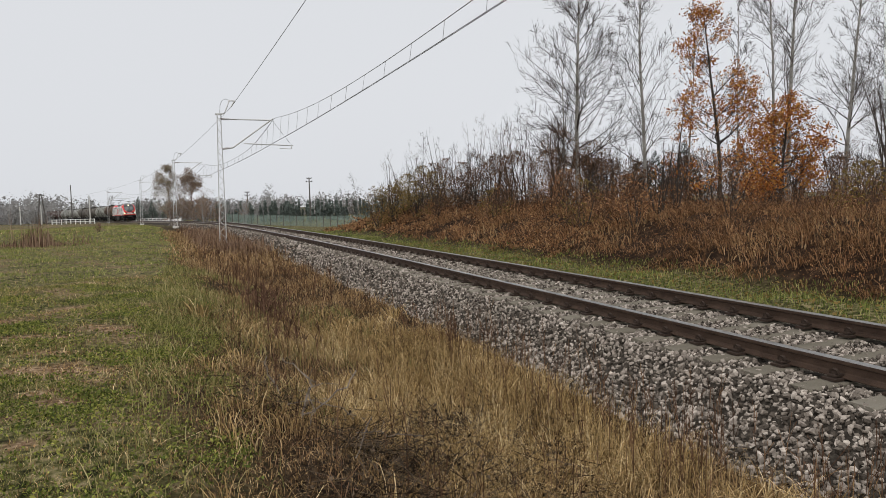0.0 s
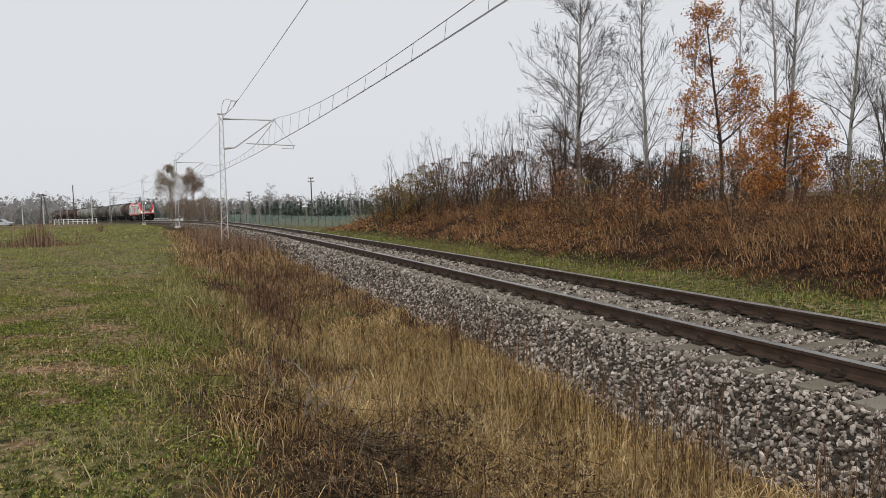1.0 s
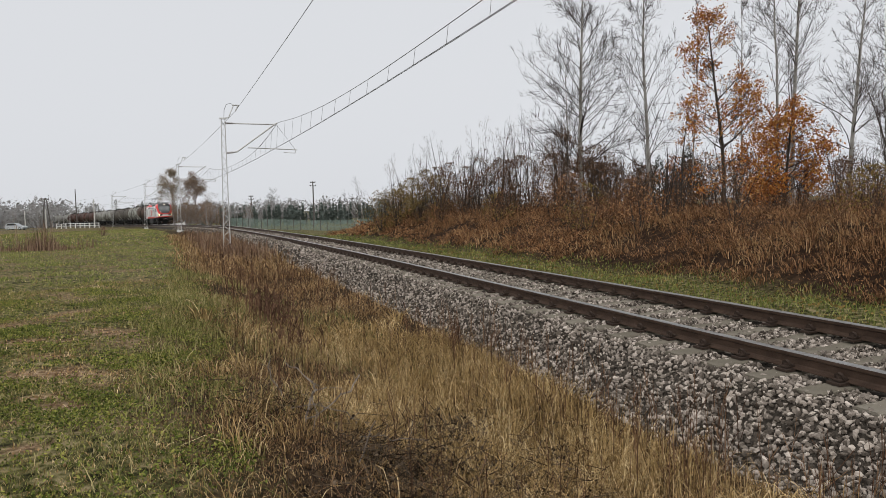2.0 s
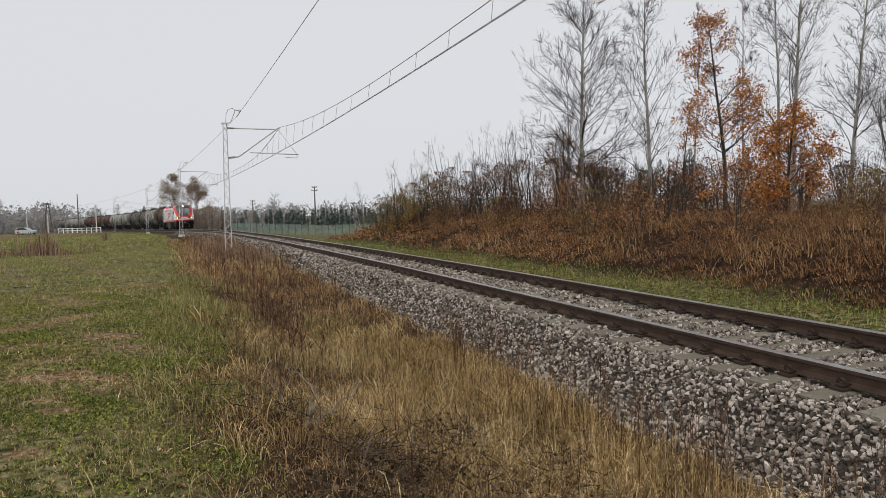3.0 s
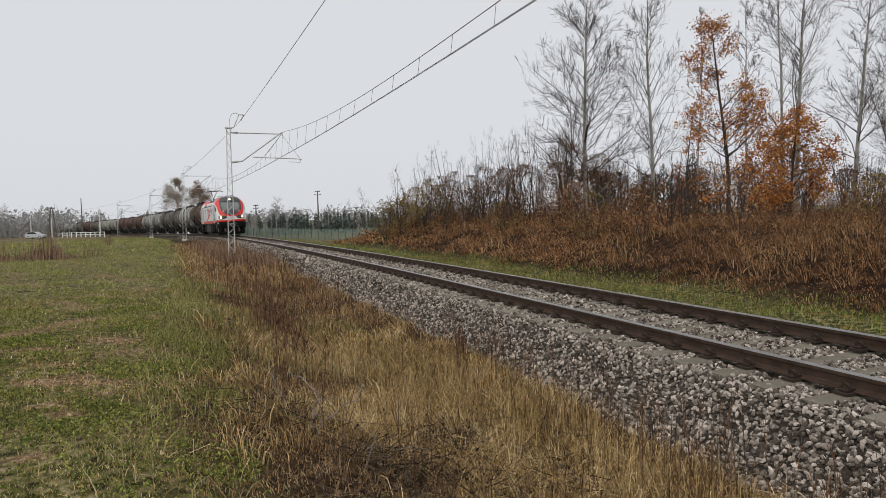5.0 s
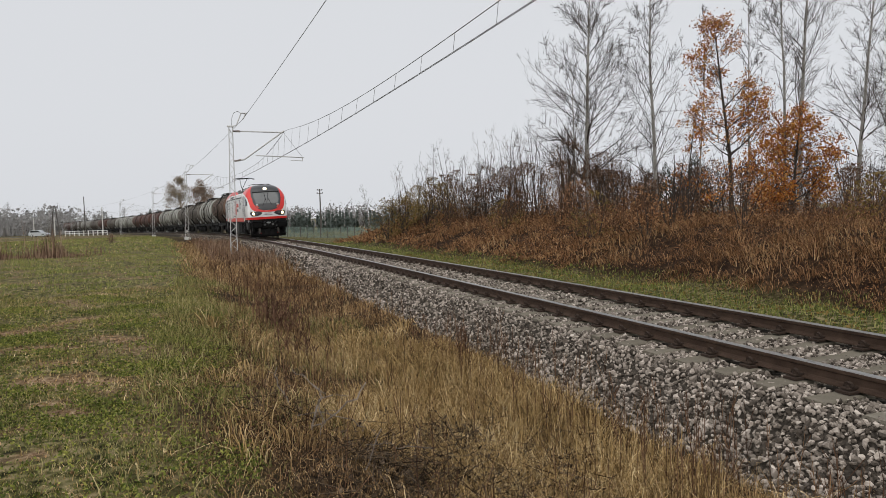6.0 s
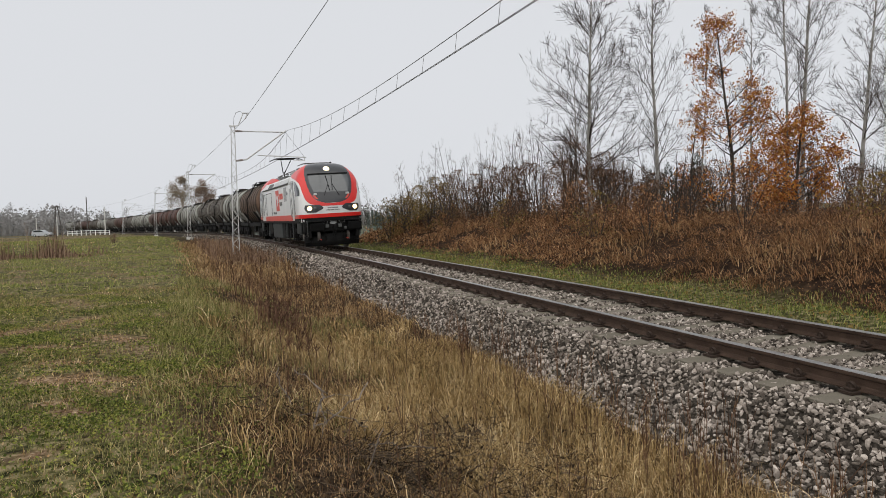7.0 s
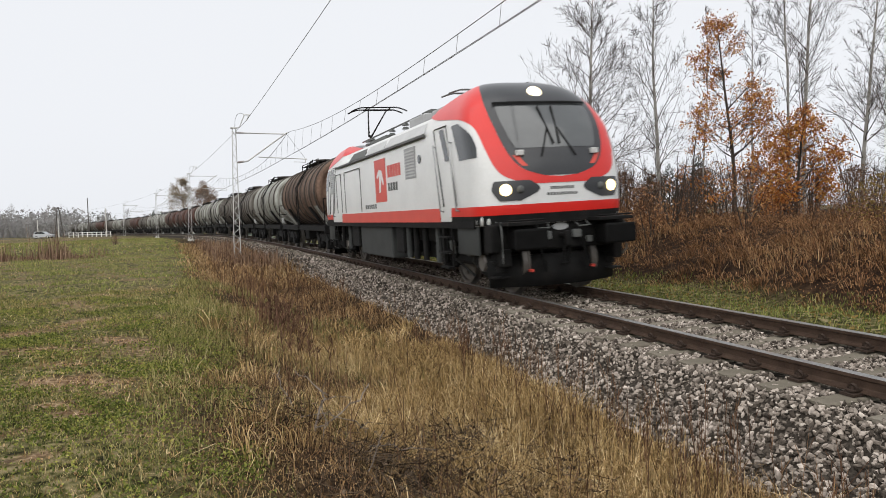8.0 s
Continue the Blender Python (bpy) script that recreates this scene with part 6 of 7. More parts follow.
def build_bare_tree(name, x, y, height, r, trunks, label, crown=(26, 7, 5), angle=0.75, lift=0.08, low=0.18, lean=0.0, bark=None, twig=None, group="", reach=0.34, category="tree", z=None, thin=0.0045, wob=0.2, ovate=False, limb=0.38):
    """A leafless tree or shrub: trunk(s), limbs, branches and twigs."""
    T = empty(name)
    z0 = float(ground_at(x, y)[0]) - 0.05 if z is None else z
    T.matrix_basis = pose(x, y, z0)
    tw = []
    for i in range(trunks):
        a = random.random() * 6.28
        sp = (0.03 if trunks == 1 else 0.32) * random.random() + (0.0 if trunks == 1 else 0.08)
        d = Vector((math.cos(a) * sp + lean, math.sin(a) * sp, 1)).normalized()
        h = height * (1 if trunks == 1 else random.uniform(0.65, 1.05))
        n = 9
        p, pts = Vector((math.cos(a), math.sin(a), 0)) * (0 if trunks == 1 else 0.12 * random.random()), []
        for j in range(n + 1):
            pts.append(np.array(p))
            bend = 0.028 if trunks == 1 else 0.05
            d = (d + Vector((random.gauss(0, bend), random.gauss(0, bend), 0.06))).normalized()
            p = p + d * (h / n)
        pts = np.array(pts)
        rr = r * np.linspace(1, 0.1, n + 1) ** 0.9 * (1 if trunks == 1 else random.uniform(0.7, 1.1))
        rr[0] *= 1.25
        v, f = stem_mesh(pts, rr, 8)
        part("trunk", mesh_np("trunk", v, f, bark or M_BARK, True), None, T)
        seg = pts[1:] - pts[:-1]
        P, D = pts[:-1], seg / np.linalg.norm(seg, axis=1)[:, None]
        k1 = crown[0]
        f = low + (0.97 - low) * np.random.rand(k1) ** 0.9
        j = np.minimum((f * n).astype(int), n - 1)
        base = P[j] + seg[j] * (f * n - j)[:, None]
        az = np.random.rand(k1) * 2 * np.pi
        side = np.stack([np.cos(az), np.sin(az), np.zeros(k1)], 1)
        an = angle * (1.1 - 0.45 * f)
        d1 = D[j] * np.cos(an)[:, None] + side * np.sin(an)[:, None]
        shape = np.interp(f, [0, 0.22, 0.45, 1], [0.7, 1.0, 0.92, 0.22]) if ovate else 1.15 - 0.85 * f
        ln = h * reach * shape * np.random.uniform(0.7, 1.15, k1) + 0.1
        rad = np.maximum(thin * 1.4, rr[j] * limb)
        t, _ = limb_tubes(base, d1, ln, rad, 4, wob, 3, lift)
        tw += t
        b2 = branch_out(base, d1, ln, rad, crown[1], 0.2, 0.75, 0.55, 0.5, 0.12, 3)
        b2 = (b2[0], b2[1], b2[2], np.maximum(b2[3], thin))
        t, _ = limb_tubes(*b2, 3, wob * 1.2, 3, lift)
        tw += t
        b3 = branch_out(*b2, crown[2], 0.2, 0.7, 0.6, 0.6, 0.15, 2)
        b3 = (b3[0], b3[1], b3[2], np.maximum(b3[3], thin * 0.78))
        t, tips = limb_tubes(*b3, 2, wob, 3, lift)
        tw += t
    v, f = join_np(tw)
    part("branchwork", mesh_np("branchwork", v, f, twig or M_TWIG), None, T)
    return tagged(T, label, category, group), tips


def build_oak(x, y, height, r, label, crown, leaves, size, low=0.1, lean=0.0, reach=0.3, gaps=-0.45):
    """A young oak that still holds its orange leaves in loose bunches at the ends of its twigs."""
    T, tips = build_bare_tree("oak_tree", x, y, height, r, 1, label, crown, 1.15, 0.04, low, lean, M_DARKBARK, M_TWIG, reach=reach, wob=0.12, ovate=True)
    full = wave(tips[:, 0] * 2 + x, tips[:, 2] * 2 + tips[:, 1], 1.9, y) + np.random.randn(len(tips)) * 0.5
    held = tips[full > gaps]
    n = np.random.poisson(leaves / len(held) * np.interp(held[:, 2] / height, [0.2, 0.6, 1.0], [1.3, 1.1, 0.3]))
    p = np.repeat(held, n, 0)
    p = p + np.random.randn(len(p), 3) * [0.09, 0.09, 0.07]
    v, f = leaf_mesh(p, np.random.uniform(0.6, 1.25, len(p)) * size)
    part("crown", mesh_np("crown", v, f, M_OAKLEAF), None, T, "loose crown of orange-brown leaves")
    return T


def add_leaves(T, height, width, k, size, mat, low=0.15):
    """Clumps of small leaves held in a shrub."""
    f = low + (0.98 - low) * np.random.rand(k)
    a = np.random.rand(k) * 6.28
    rr = width * np.sqrt(np.random.rand(k)) * np.interp(f, [0, 0.35, 0.7, 0.9, 1], [0.5, 1, 0.8, 0.45, 0.12])
    c = np.stack([np.cos(a) * rr, np.sin(a) * rr, f * height], 1)
    keep = wave(c[:, 0] * 2.2 + T.location.x, c[:, 2] * 2.2, 1.6, T.location.y) > -0.35
    v, fc = leaf_mesh(c[keep], np.random.uniform(0.6, 1.3, keep.sum()) * size)
    part("foliage", mesh_np("foliage", v, fc, mat), None, T)


def build_spruce(x, y, h, label="dark green spruce behind the shrubs", group="spruces behind the bank", needles=None):
    T = empty("spruce_tree")
    T.matrix_basis = pose(x, y, float(ground_at(x, y)[0]))
    v, f = tube_mesh([(0, 0, 0)], [(0, 0, h)], np.array([0.02 * h]), np.array([0.01]), 6)
    part("trunk", mesh_np("trunk", v, f, M_DARKBARK), None, T)
    k = 900
    u = np.random.rand(k) ** 0.7
    a = np.random.rand(k) * 6.28
    rr = h * 0.45 * (1 - u * 0.97) * (0.5 + 0.5 * np.random.rand(k)) * (0.8 + 0.2 * np.sin(u * 60))
    base = np.stack([np.cos(a) * rr, np.sin(a) * rr, (0.06 + 0.94 * u) * h], 1)
    lean = np.stack([np.cos(a), np.sin(a)], 1) * 0.9
    v, f = blade_mesh(base, lean, h * 0.11 * (1.12 - u), h * 0.05 * (1.12 - u), np.full(k, 1.2), 2)
    part("crown", mesh_np("crown", v, f, needles or M_SPRUCE), None, T)
    return tagged(T, label, "spruce", group)


def build_trees():
    bt = build_bare_tree
    tall = dict(wob=0.13, ovate=True, thin=0.0094, limb=0.28)
    bt("birch_tree", 5.6, 30.0, 9.7, 0.11, 1, "tall leafless tree with a pale grey trunk and fine twigs", (64, 8, 5), 1.05, 0.055, 0.1, reach=0.35, **tall)
    bt("birch_tree", 5.15, 30.3, 6.4, 0.05, 1, "slim leafless stem beside the tall pale tree", (22, 7, 4), 0.8, 0.07, 0.2, reach=0.28, **tall)
    bt("birch_tree", 9.0, 32.0, 10.8, 0.10, 1, "slim leafless tree with a pale trunk and upswept twigs", (50, 8, 5), 0.82, 0.07, 0.16, reach=0.24, **tall)
    bt("aspen_tree", 10.5, 31.0, 8.6, 0.045, 1, "thin leafless aspen sapling behind the oak", (20, 7, 4), 0.6, 0.08, 0.25, reach=0.18, **tall)
    bt("aspen_tree", 13.2, 32.5, 9.6, 0.06, 1, "slender leafless aspen with upswept limbs", (24, 7, 4), 0.65, 0.08, 0.25, reach=0.2, **tall)
    bt("aspen_tree", 15.0, 33.0, 11.6, 0.09, 1, "tall leafless aspen with upswept limbs", (32, 9, 5), 0.78, 0.08, 0.26, reach=0.27, **tall)
    bt("aspen_tree", 15.9, 33.4, 12.8, 0.12, 1, "tall leafless aspen with a straight pale trunk", (34, 9, 5), 0.8, 0.08, 0.28, reach=0.28, **tall)
    bt("aspen_tree", 18.2, 33.0, 11.0, 0.11, 1, "crooked leafless aspen with a bent pale trunk", (40, 9, 5), 0.9, 0.06, 0.2, 0.06, reach=0.28, **tall)
    bt("aspen_tree", 20.4, 33.0, 10.5, 0.10, 1, "slender leafless aspen at the edge of the row", (34, 8, 5), 0.75, 0.07, 0.2, reach=0.28, **tall)
    build_oak(9.95, 26.0, 7.2, 0.085, "slim young oak with loose orange-brown autumn leaves", (52, 7, 4), 8200, 0.085, 0.2, reach=0.25)
    build_oak(10.25, 22.0, 3.15, 0.06, "low spreading young oak full of bright orange leaves", (56, 7, 4), 10000, 0.078, 0.04, reach=0.40, gaps=-1.0)
    build_oak(8.3, 21.0, 1.8, 0.02, "small oak shrub with copper-orange leaves", (16, 5, 3), 1300, 0.075, 0.15, reach=0.6)
    build_oak(8.5, 26.5, 4.4, 0.04, "thin sapling with sparse orange leaves", (20, 5, 3), 900, 0.085, 0.1, reach=0.16)
    # dark bare shrubs at the edge of the bank
    for x, y, h, n in ((11.6, 19.0, 4.2, 5), (12.6, 20.5, 4.6, 5), (13.6, 21.5, 5.0, 5), (12.9, 18.0, 3.6, 4), (6.6, 22.0, 2.3, 6), (7.4, 22.8, 2.2, 5), (14.8, 23.5, 4.4, 4), (9.4, 24.0, 2.8, 4)):
        bt("shrub", x, y, h, 0.03, n, "dark leafless shrub with many upright stems", (9, 4, 2), 0.6, 0.06, 0.2, bark=M_DARKBARK, twig=M_TWIG, group="bare shrubs on the bank", category="shrub")
    # the thicket along the bank
    rows = [(-2.9, 43.5, 3.6, 6), (-2.0, 41.5, 3.9, 6), (-1.1, 42.5, 4.3, 6), (-0.4, 39.5, 3.6, 7), (0.4, 40.5, 4.6, 6), (1.1, 37.0, 4.0, 7), (1.7, 38.5, 4.9, 6), (2.4, 35.5, 4.2, 7),
            (2.9, 37.5, 5.0, 6), (3.6, 34.0, 4.3, 7), (4.2, 36.0, 5.0, 6), (5.0, 33.0, 4.2, 7), (5.6, 35.5, 4.6, 6), (6.4, 33.5, 3.8, 7), (7.3, 34.5, 3.6, 6), (8.2, 36, 3.6, 6), (10, 36, 3.4, 6), (12, 35, 3.6, 6), (14.2, 35, 3.6, 6), (16.5, 35, 3.8, 6), (19, 35, 4, 6)]
    for i, (x, y, h, n) in enumerate(rows):
        T, _ = bt("shrub", x, y, h, 0.028, n, "brown leafless thicket shrub with a few withered leaves", (7, 4, 2), 0.62, 0.06, 0.12, bark=M_DARKBARK, twig=M_TWIG if i % 3 else M_BRUSH, group="thicket along the bank", category="shrub")
        if i < 6 or i in (7, 9, 11, 12, 13, 14, 15, 16, 17, 18):
            add_leaves(T, h * 0.66, 1.4, 3600, 0.06, M_OLIVELEAF if i < 4 else M_BROWNLEAF)
    for i in range(13):
        s_, l_ = 12 + i * 2.7 + random.uniform(-0.8, 0.8), random.uniform(6.2, 9.0)
        x, y = flat(s_, l_)[:2]
        h = random.uniform(1.0, 1.9)
        T, _ = bt("low_shrub", float(x), float(y), h, 0.018, 7, "low tangled red-brown shrub on the bank", (5, 3, 2), 0.8, 0.02, 0.08, bark=M_DARKBARK, twig=M_BRUSH, group="low shrubs on the bank", category="shrub", reach=0.45)
        add_leaves(T, h, 0.9, 700, 0.07, M_DEADLEAF if i % 3 else M_OLIVELEAF)
    # lower growth that hides the feet of the trees
    for i in range(9):
        x, y = -3.3 + i * 0.8 + random.uniform(-0.3, 0.3), 41.0 - i * 0.75 + random.uniform(-0.8, 0.8)
        h = random.uniform(2.0, 3.0)
        T, _ = bt("thicket_bush", x, y, h, 0.022, 8, "dense bush with small olive-brown leaves in the thicket", (6, 3, 2), 0.7, 0.04, 0.06, bark=M_DARKBARK, twig=M_TWIG, group="bushes in the thicket", category="shrub", reach=0.4, thin=0.007)
        add_leaves(T, h, 1.25, 1500, 0.075, M_OLIVELEAF if i < 4 else M_BROWNLEAF, 0.05)
    for i in range(14):
        x = 2.2 + i * 0.95 + random.uniform(-0.3, 0.3)
        y = 33.5 - i * 0.85 + random.uniform(-1.5, 1.5)
        h = random.uniform(1.2, 2.4)
        T, _ = bt("undergrowth_shrub", x, y, h, 0.02, 7, "dense brown undergrowth shrub at the foot of the trees", (6, 3, 2), 0.75, 0.04, 0.06, bark=M_DARKBARK, twig=M_BRUSH if i % 2 else M_TWIG, group="undergrowth at the foot of the trees", category="shrub", reach=0.42, thin=0.006)
        if i % 3:
            add_leaves(T, h * 0.9, 0.9, 500, 0.075, M_BROWNLEAF)
    T, _ = bt("shrub", 4.8, 29.5, 3.6, 0.03, 12, "dense red-brown bush with withered leaves", (9, 4, 3), 0.6, 0.05, 0.1, bark=M_DARKBARK, twig=M_BRUSH, group="thicket along the bank", category="shrub")
    add_leaves(T, 3.4, 1.5, 4200, 0.06, M_BROWNLEAF)
    T, _ = bt("shrub", 6.3, 30.5, 3.0, 0.03, 10, "dense red-brown bush with withered leaves", (9, 4, 3), 0.6, 0.05, 0.1, bark=M_DARKBARK, twig=M_BRUSH, group="thicket along the bank", category="shrub")
    add_leaves(T, 2.9, 1.4, 3400, 0.06, M_BROWNLEAF)
    # a close belt of brushwood behind the oaks, up to the edge of the wood
    for i in range(22):
        x = 6.8 + i * 0.66 + random.uniform(-0.3, 0.3)
        y = 30.5 - (x - 6.8) * 0.42 + random.uniform(-2.5, 2.0)
        h = random.uniform(1.7, 2.9)
        T, _ = bt("brushwood_shrub", x, y, h, 0.02, 9, "close dark brown brushwood behind the orange oaks", (6, 3, 2), 0.6, 0.05, 0.05, bark=M_DARKBARK, twig=M_BRUSH if i % 2 else M_TWIG, group="brushwood behind the oaks", category="shrub", reach=0.36, thin=0.006)
        add_leaves(T, h * 0.85, 0.95, 900, 0.07, M_BROWNLEAF if i % 3 else M_DEADLEAF, 0.05)
    for x, y, h in ((14.6, 54.0, 3.4), (16.2, 55.0, 4.0), (18.4, 55.0, 4.6)):
        build_spruce(x, y, h)
    for x, y, h in ((-8.6, 72.0, 5.2), (-7.6, 70.0, 5.6), (-6.8, 73.0, 4.4)):
        bt("sapling", x, y, h, 0.05, 2, "thin leafless sapling in front of the fence", (16, 5, 3), 0.55, 0.08, 0.2, group="saplings by the fence", category="tree")


build_ballast()
build_field()
build_ditch()
build_bank()
build_trees()

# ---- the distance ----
# Distance haze is mixed into the wood, spruce and leaf colours below.
M_HAZEWOOD = material("hazed_bare_wood", [(0.22, 0.215, 0.211), (0.255, 0.249, 0.244), (0.29, 0.282, 0.276)], 0.95, 0.05, 2, island=0.5)
M_HAZESPRUCE = material("hazed_spruce", [(0.09, 0.11, 0.10), (0.15, 0.175, 0.16)], 0.95, 0.1, 2, island=0.5)
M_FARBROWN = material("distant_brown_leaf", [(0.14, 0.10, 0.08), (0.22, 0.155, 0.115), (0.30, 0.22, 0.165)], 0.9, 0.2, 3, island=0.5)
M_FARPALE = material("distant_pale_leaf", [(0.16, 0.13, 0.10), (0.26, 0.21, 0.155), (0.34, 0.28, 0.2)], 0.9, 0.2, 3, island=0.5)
M_FENCE = material("fence_green", [(0.16, 0.21, 0.185), (0.21, 0.265, 0.235)], 0.6, 1, 10)
M_PAINT = material("white_rail_paint", [(0.62, 0.62, 0.6), (0.8, 0.8, 0.78)], 0.6, 1, 10)
M_POLE = material("pole_dark_wood", [(0.07, 0.065, 0.06), (0.14, 0.13, 0.12)], 0.9, 2, 20)
M_ROAD = material("road_asphalt", [(0.06, 0.06, 0.06), (0.10, 0.10, 0.10)], 0.9, 1, 30, 0.3)


def build_distance():
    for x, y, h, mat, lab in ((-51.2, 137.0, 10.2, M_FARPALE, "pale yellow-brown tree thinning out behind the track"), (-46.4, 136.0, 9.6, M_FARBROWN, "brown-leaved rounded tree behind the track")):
        T, tips = build_bare_tree("roadside_tree", x, y, h, 0.16, 1, lab, (46, 6, 4), 1.0, 0.04, 0.1, bark=M_HAZEWOOD, twig=mat, reach=0.4, thin=0.02, wob=0.12, ovate=True)
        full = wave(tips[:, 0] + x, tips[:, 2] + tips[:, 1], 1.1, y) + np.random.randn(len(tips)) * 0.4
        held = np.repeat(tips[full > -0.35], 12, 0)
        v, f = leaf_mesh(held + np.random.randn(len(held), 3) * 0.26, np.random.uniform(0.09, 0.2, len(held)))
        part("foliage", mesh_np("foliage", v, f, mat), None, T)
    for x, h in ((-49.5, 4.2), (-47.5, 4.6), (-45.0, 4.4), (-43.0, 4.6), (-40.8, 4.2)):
        T, _ = build_bare_tree("far_bush", x, 133.0, h, 0.06, 6, "dense grey-brown bush under the roadside trees", (6, 3, 2), 0.8, 0.03, 0.08, bark=M_HAZEWOOD, twig=M_FARBROWN, group="bushes behind the track", category="bush", reach=0.5, thin=0.028)
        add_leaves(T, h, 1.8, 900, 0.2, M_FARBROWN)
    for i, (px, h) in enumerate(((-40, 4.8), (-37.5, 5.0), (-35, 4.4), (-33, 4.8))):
        build_bare_tree("far_bush", px, 122 + (i % 3) * 3, h, 0.06, 5, "grey-brown leafless bush behind the track", (7, 3, 2), 0.7, 0.04, 0.1, bark=M_HAZEWOOD, twig=M_HAZEWOOD if i % 2 else M_FARBROWN, group="bushes behind the track", category="bush", reach=0.45, thin=0.025)
    build_bare_tree("lone_tree", -38.0, 162.0, 8.2, 0.14, 1, "lone leafless round-crowned tree in the distance", (26, 5, 3), 1.0, 0.03, 0.2, bark=M_HAZEWOOD, twig=M_HAZEWOOD, reach=0.42, thin=0.026)
    # young spruce plantation and the wood behind it
    sp = []
    k = 150
    x = np.random.uniform(-52, -10, k)
    y = np.random.uniform(150, 175, k)
    z = ground_at(x, y)
    for i in range(k):
        h = random.uniform(3.0, 5.4)
        n = 44
        u = np.random.rand(n) ** 0.8
        a = np.random.rand(n) * 6.28
        b = np.stack([np.full(n, x[i]), np.full(n, y[i]), z[i] + u * h * 0.9], 1)
        sp.append(blade_mesh(b, np.stack([np.cos(a), np.sin(a)], 1) * 0.9, (0.30 - 0.24 * u) * h, np.full(n, 0.11 * h), np.full(n, 1.0), 2))
    stuff("spruce_plantation", sp, M_HAZESPRUCE, "rows of young dark spruces in the distance, softened by painted haze", "spruces")
    wood = []
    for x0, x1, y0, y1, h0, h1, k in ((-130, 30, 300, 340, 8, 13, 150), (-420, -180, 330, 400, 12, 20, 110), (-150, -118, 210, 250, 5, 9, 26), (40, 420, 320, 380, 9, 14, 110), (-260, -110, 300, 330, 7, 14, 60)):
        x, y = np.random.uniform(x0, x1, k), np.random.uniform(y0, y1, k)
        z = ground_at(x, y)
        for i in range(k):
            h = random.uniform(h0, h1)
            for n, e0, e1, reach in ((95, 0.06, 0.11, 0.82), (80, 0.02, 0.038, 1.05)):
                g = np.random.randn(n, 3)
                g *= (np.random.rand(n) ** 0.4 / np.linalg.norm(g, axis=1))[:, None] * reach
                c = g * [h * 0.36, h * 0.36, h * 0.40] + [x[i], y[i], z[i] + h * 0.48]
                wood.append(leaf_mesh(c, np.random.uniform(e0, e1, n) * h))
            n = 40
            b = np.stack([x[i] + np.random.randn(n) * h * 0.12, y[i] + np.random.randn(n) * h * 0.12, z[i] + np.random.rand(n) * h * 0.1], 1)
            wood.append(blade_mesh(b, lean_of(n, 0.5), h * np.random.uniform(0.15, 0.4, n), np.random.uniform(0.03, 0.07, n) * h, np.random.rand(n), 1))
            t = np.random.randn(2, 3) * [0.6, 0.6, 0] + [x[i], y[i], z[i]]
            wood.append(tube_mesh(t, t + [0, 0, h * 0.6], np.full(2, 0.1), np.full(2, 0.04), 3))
    stuff("far_woods", wood, M_HAZEWOOD, "grey leafless woods along the horizon, paled by haze in their colour", "woods")
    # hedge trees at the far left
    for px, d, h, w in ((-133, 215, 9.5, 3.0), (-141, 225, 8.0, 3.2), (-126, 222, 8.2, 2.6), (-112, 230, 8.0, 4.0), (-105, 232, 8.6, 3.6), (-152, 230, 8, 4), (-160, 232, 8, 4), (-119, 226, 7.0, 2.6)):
        build_bare_tree("far_tree", px, d, h, 0.16, 1, "grey leafless tree in the distance, mist painted into its colour", (22, 5, 3), 0.9, 0.04, 0.2, bark=M_HAZEWOOD, twig=M_HAZEWOOD, group="trees beyond the line", reach=0.42, thin=0.035)


def build_fence():
    F = tagged(empty("mesh_fence"), "long green wire-mesh fence with dark posts", "fence")
    a, b = np.array([-30.0, 101.0]), np.array([-7.0, 92.5])
    n = 24
    pts = [a + (b - a) * i / n for i in range(n + 1)]
    zs = [float(ground_at(p[0], p[1])[0]) for p in pts]
    bm = bmesh.new()
    box(bm, (-0.04, -0.04, -0.3), (0.04, 0.04, 1.42), 0.008)
    post = part("post", bm, M_POLE, F)
    post.matrix_basis = pose(*pts[0], zs[0])
    for p, z in list(zip(pts, zs))[1:]:
        o = new("post", post.data)
        o.parent = F
        o.matrix_basis = pose(*p, z)
    d = b - a
    w = float(np.linalg.norm(d)) / n
    u = np.linspace(0.02, w - 0.02, 26)
    v1 = tube_mesh(np.stack([u, 0 * u, 0 * u + 0.02], 1), np.stack([u, 0 * u, 0 * u + 1.36], 1), np.full(26, 0.011), np.full(26, 0.011), 3)
    hz = np.linspace(0.04, 1.34, 9)
    v2 = tube_mesh(np.stack([0 * hz, 0 * hz, hz], 1), np.stack([0 * hz + w, 0 * hz, hz], 1), np.full(9, 0.014), np.full(9, 0.014), 3)
    v, f = join_np([v1, v2])
    me = mesh_np("mesh_panel", v, f, M_FENCE)
    ang = math.degrees(math.atan2(d[1], d[0]))
    for p, z in list(zip(pts, zs))[:-1]:
        o = new("mesh_panel", me)
        o.parent = F
        o.matrix_basis = pose(p[0], p[1], z, 0, 0, ang)


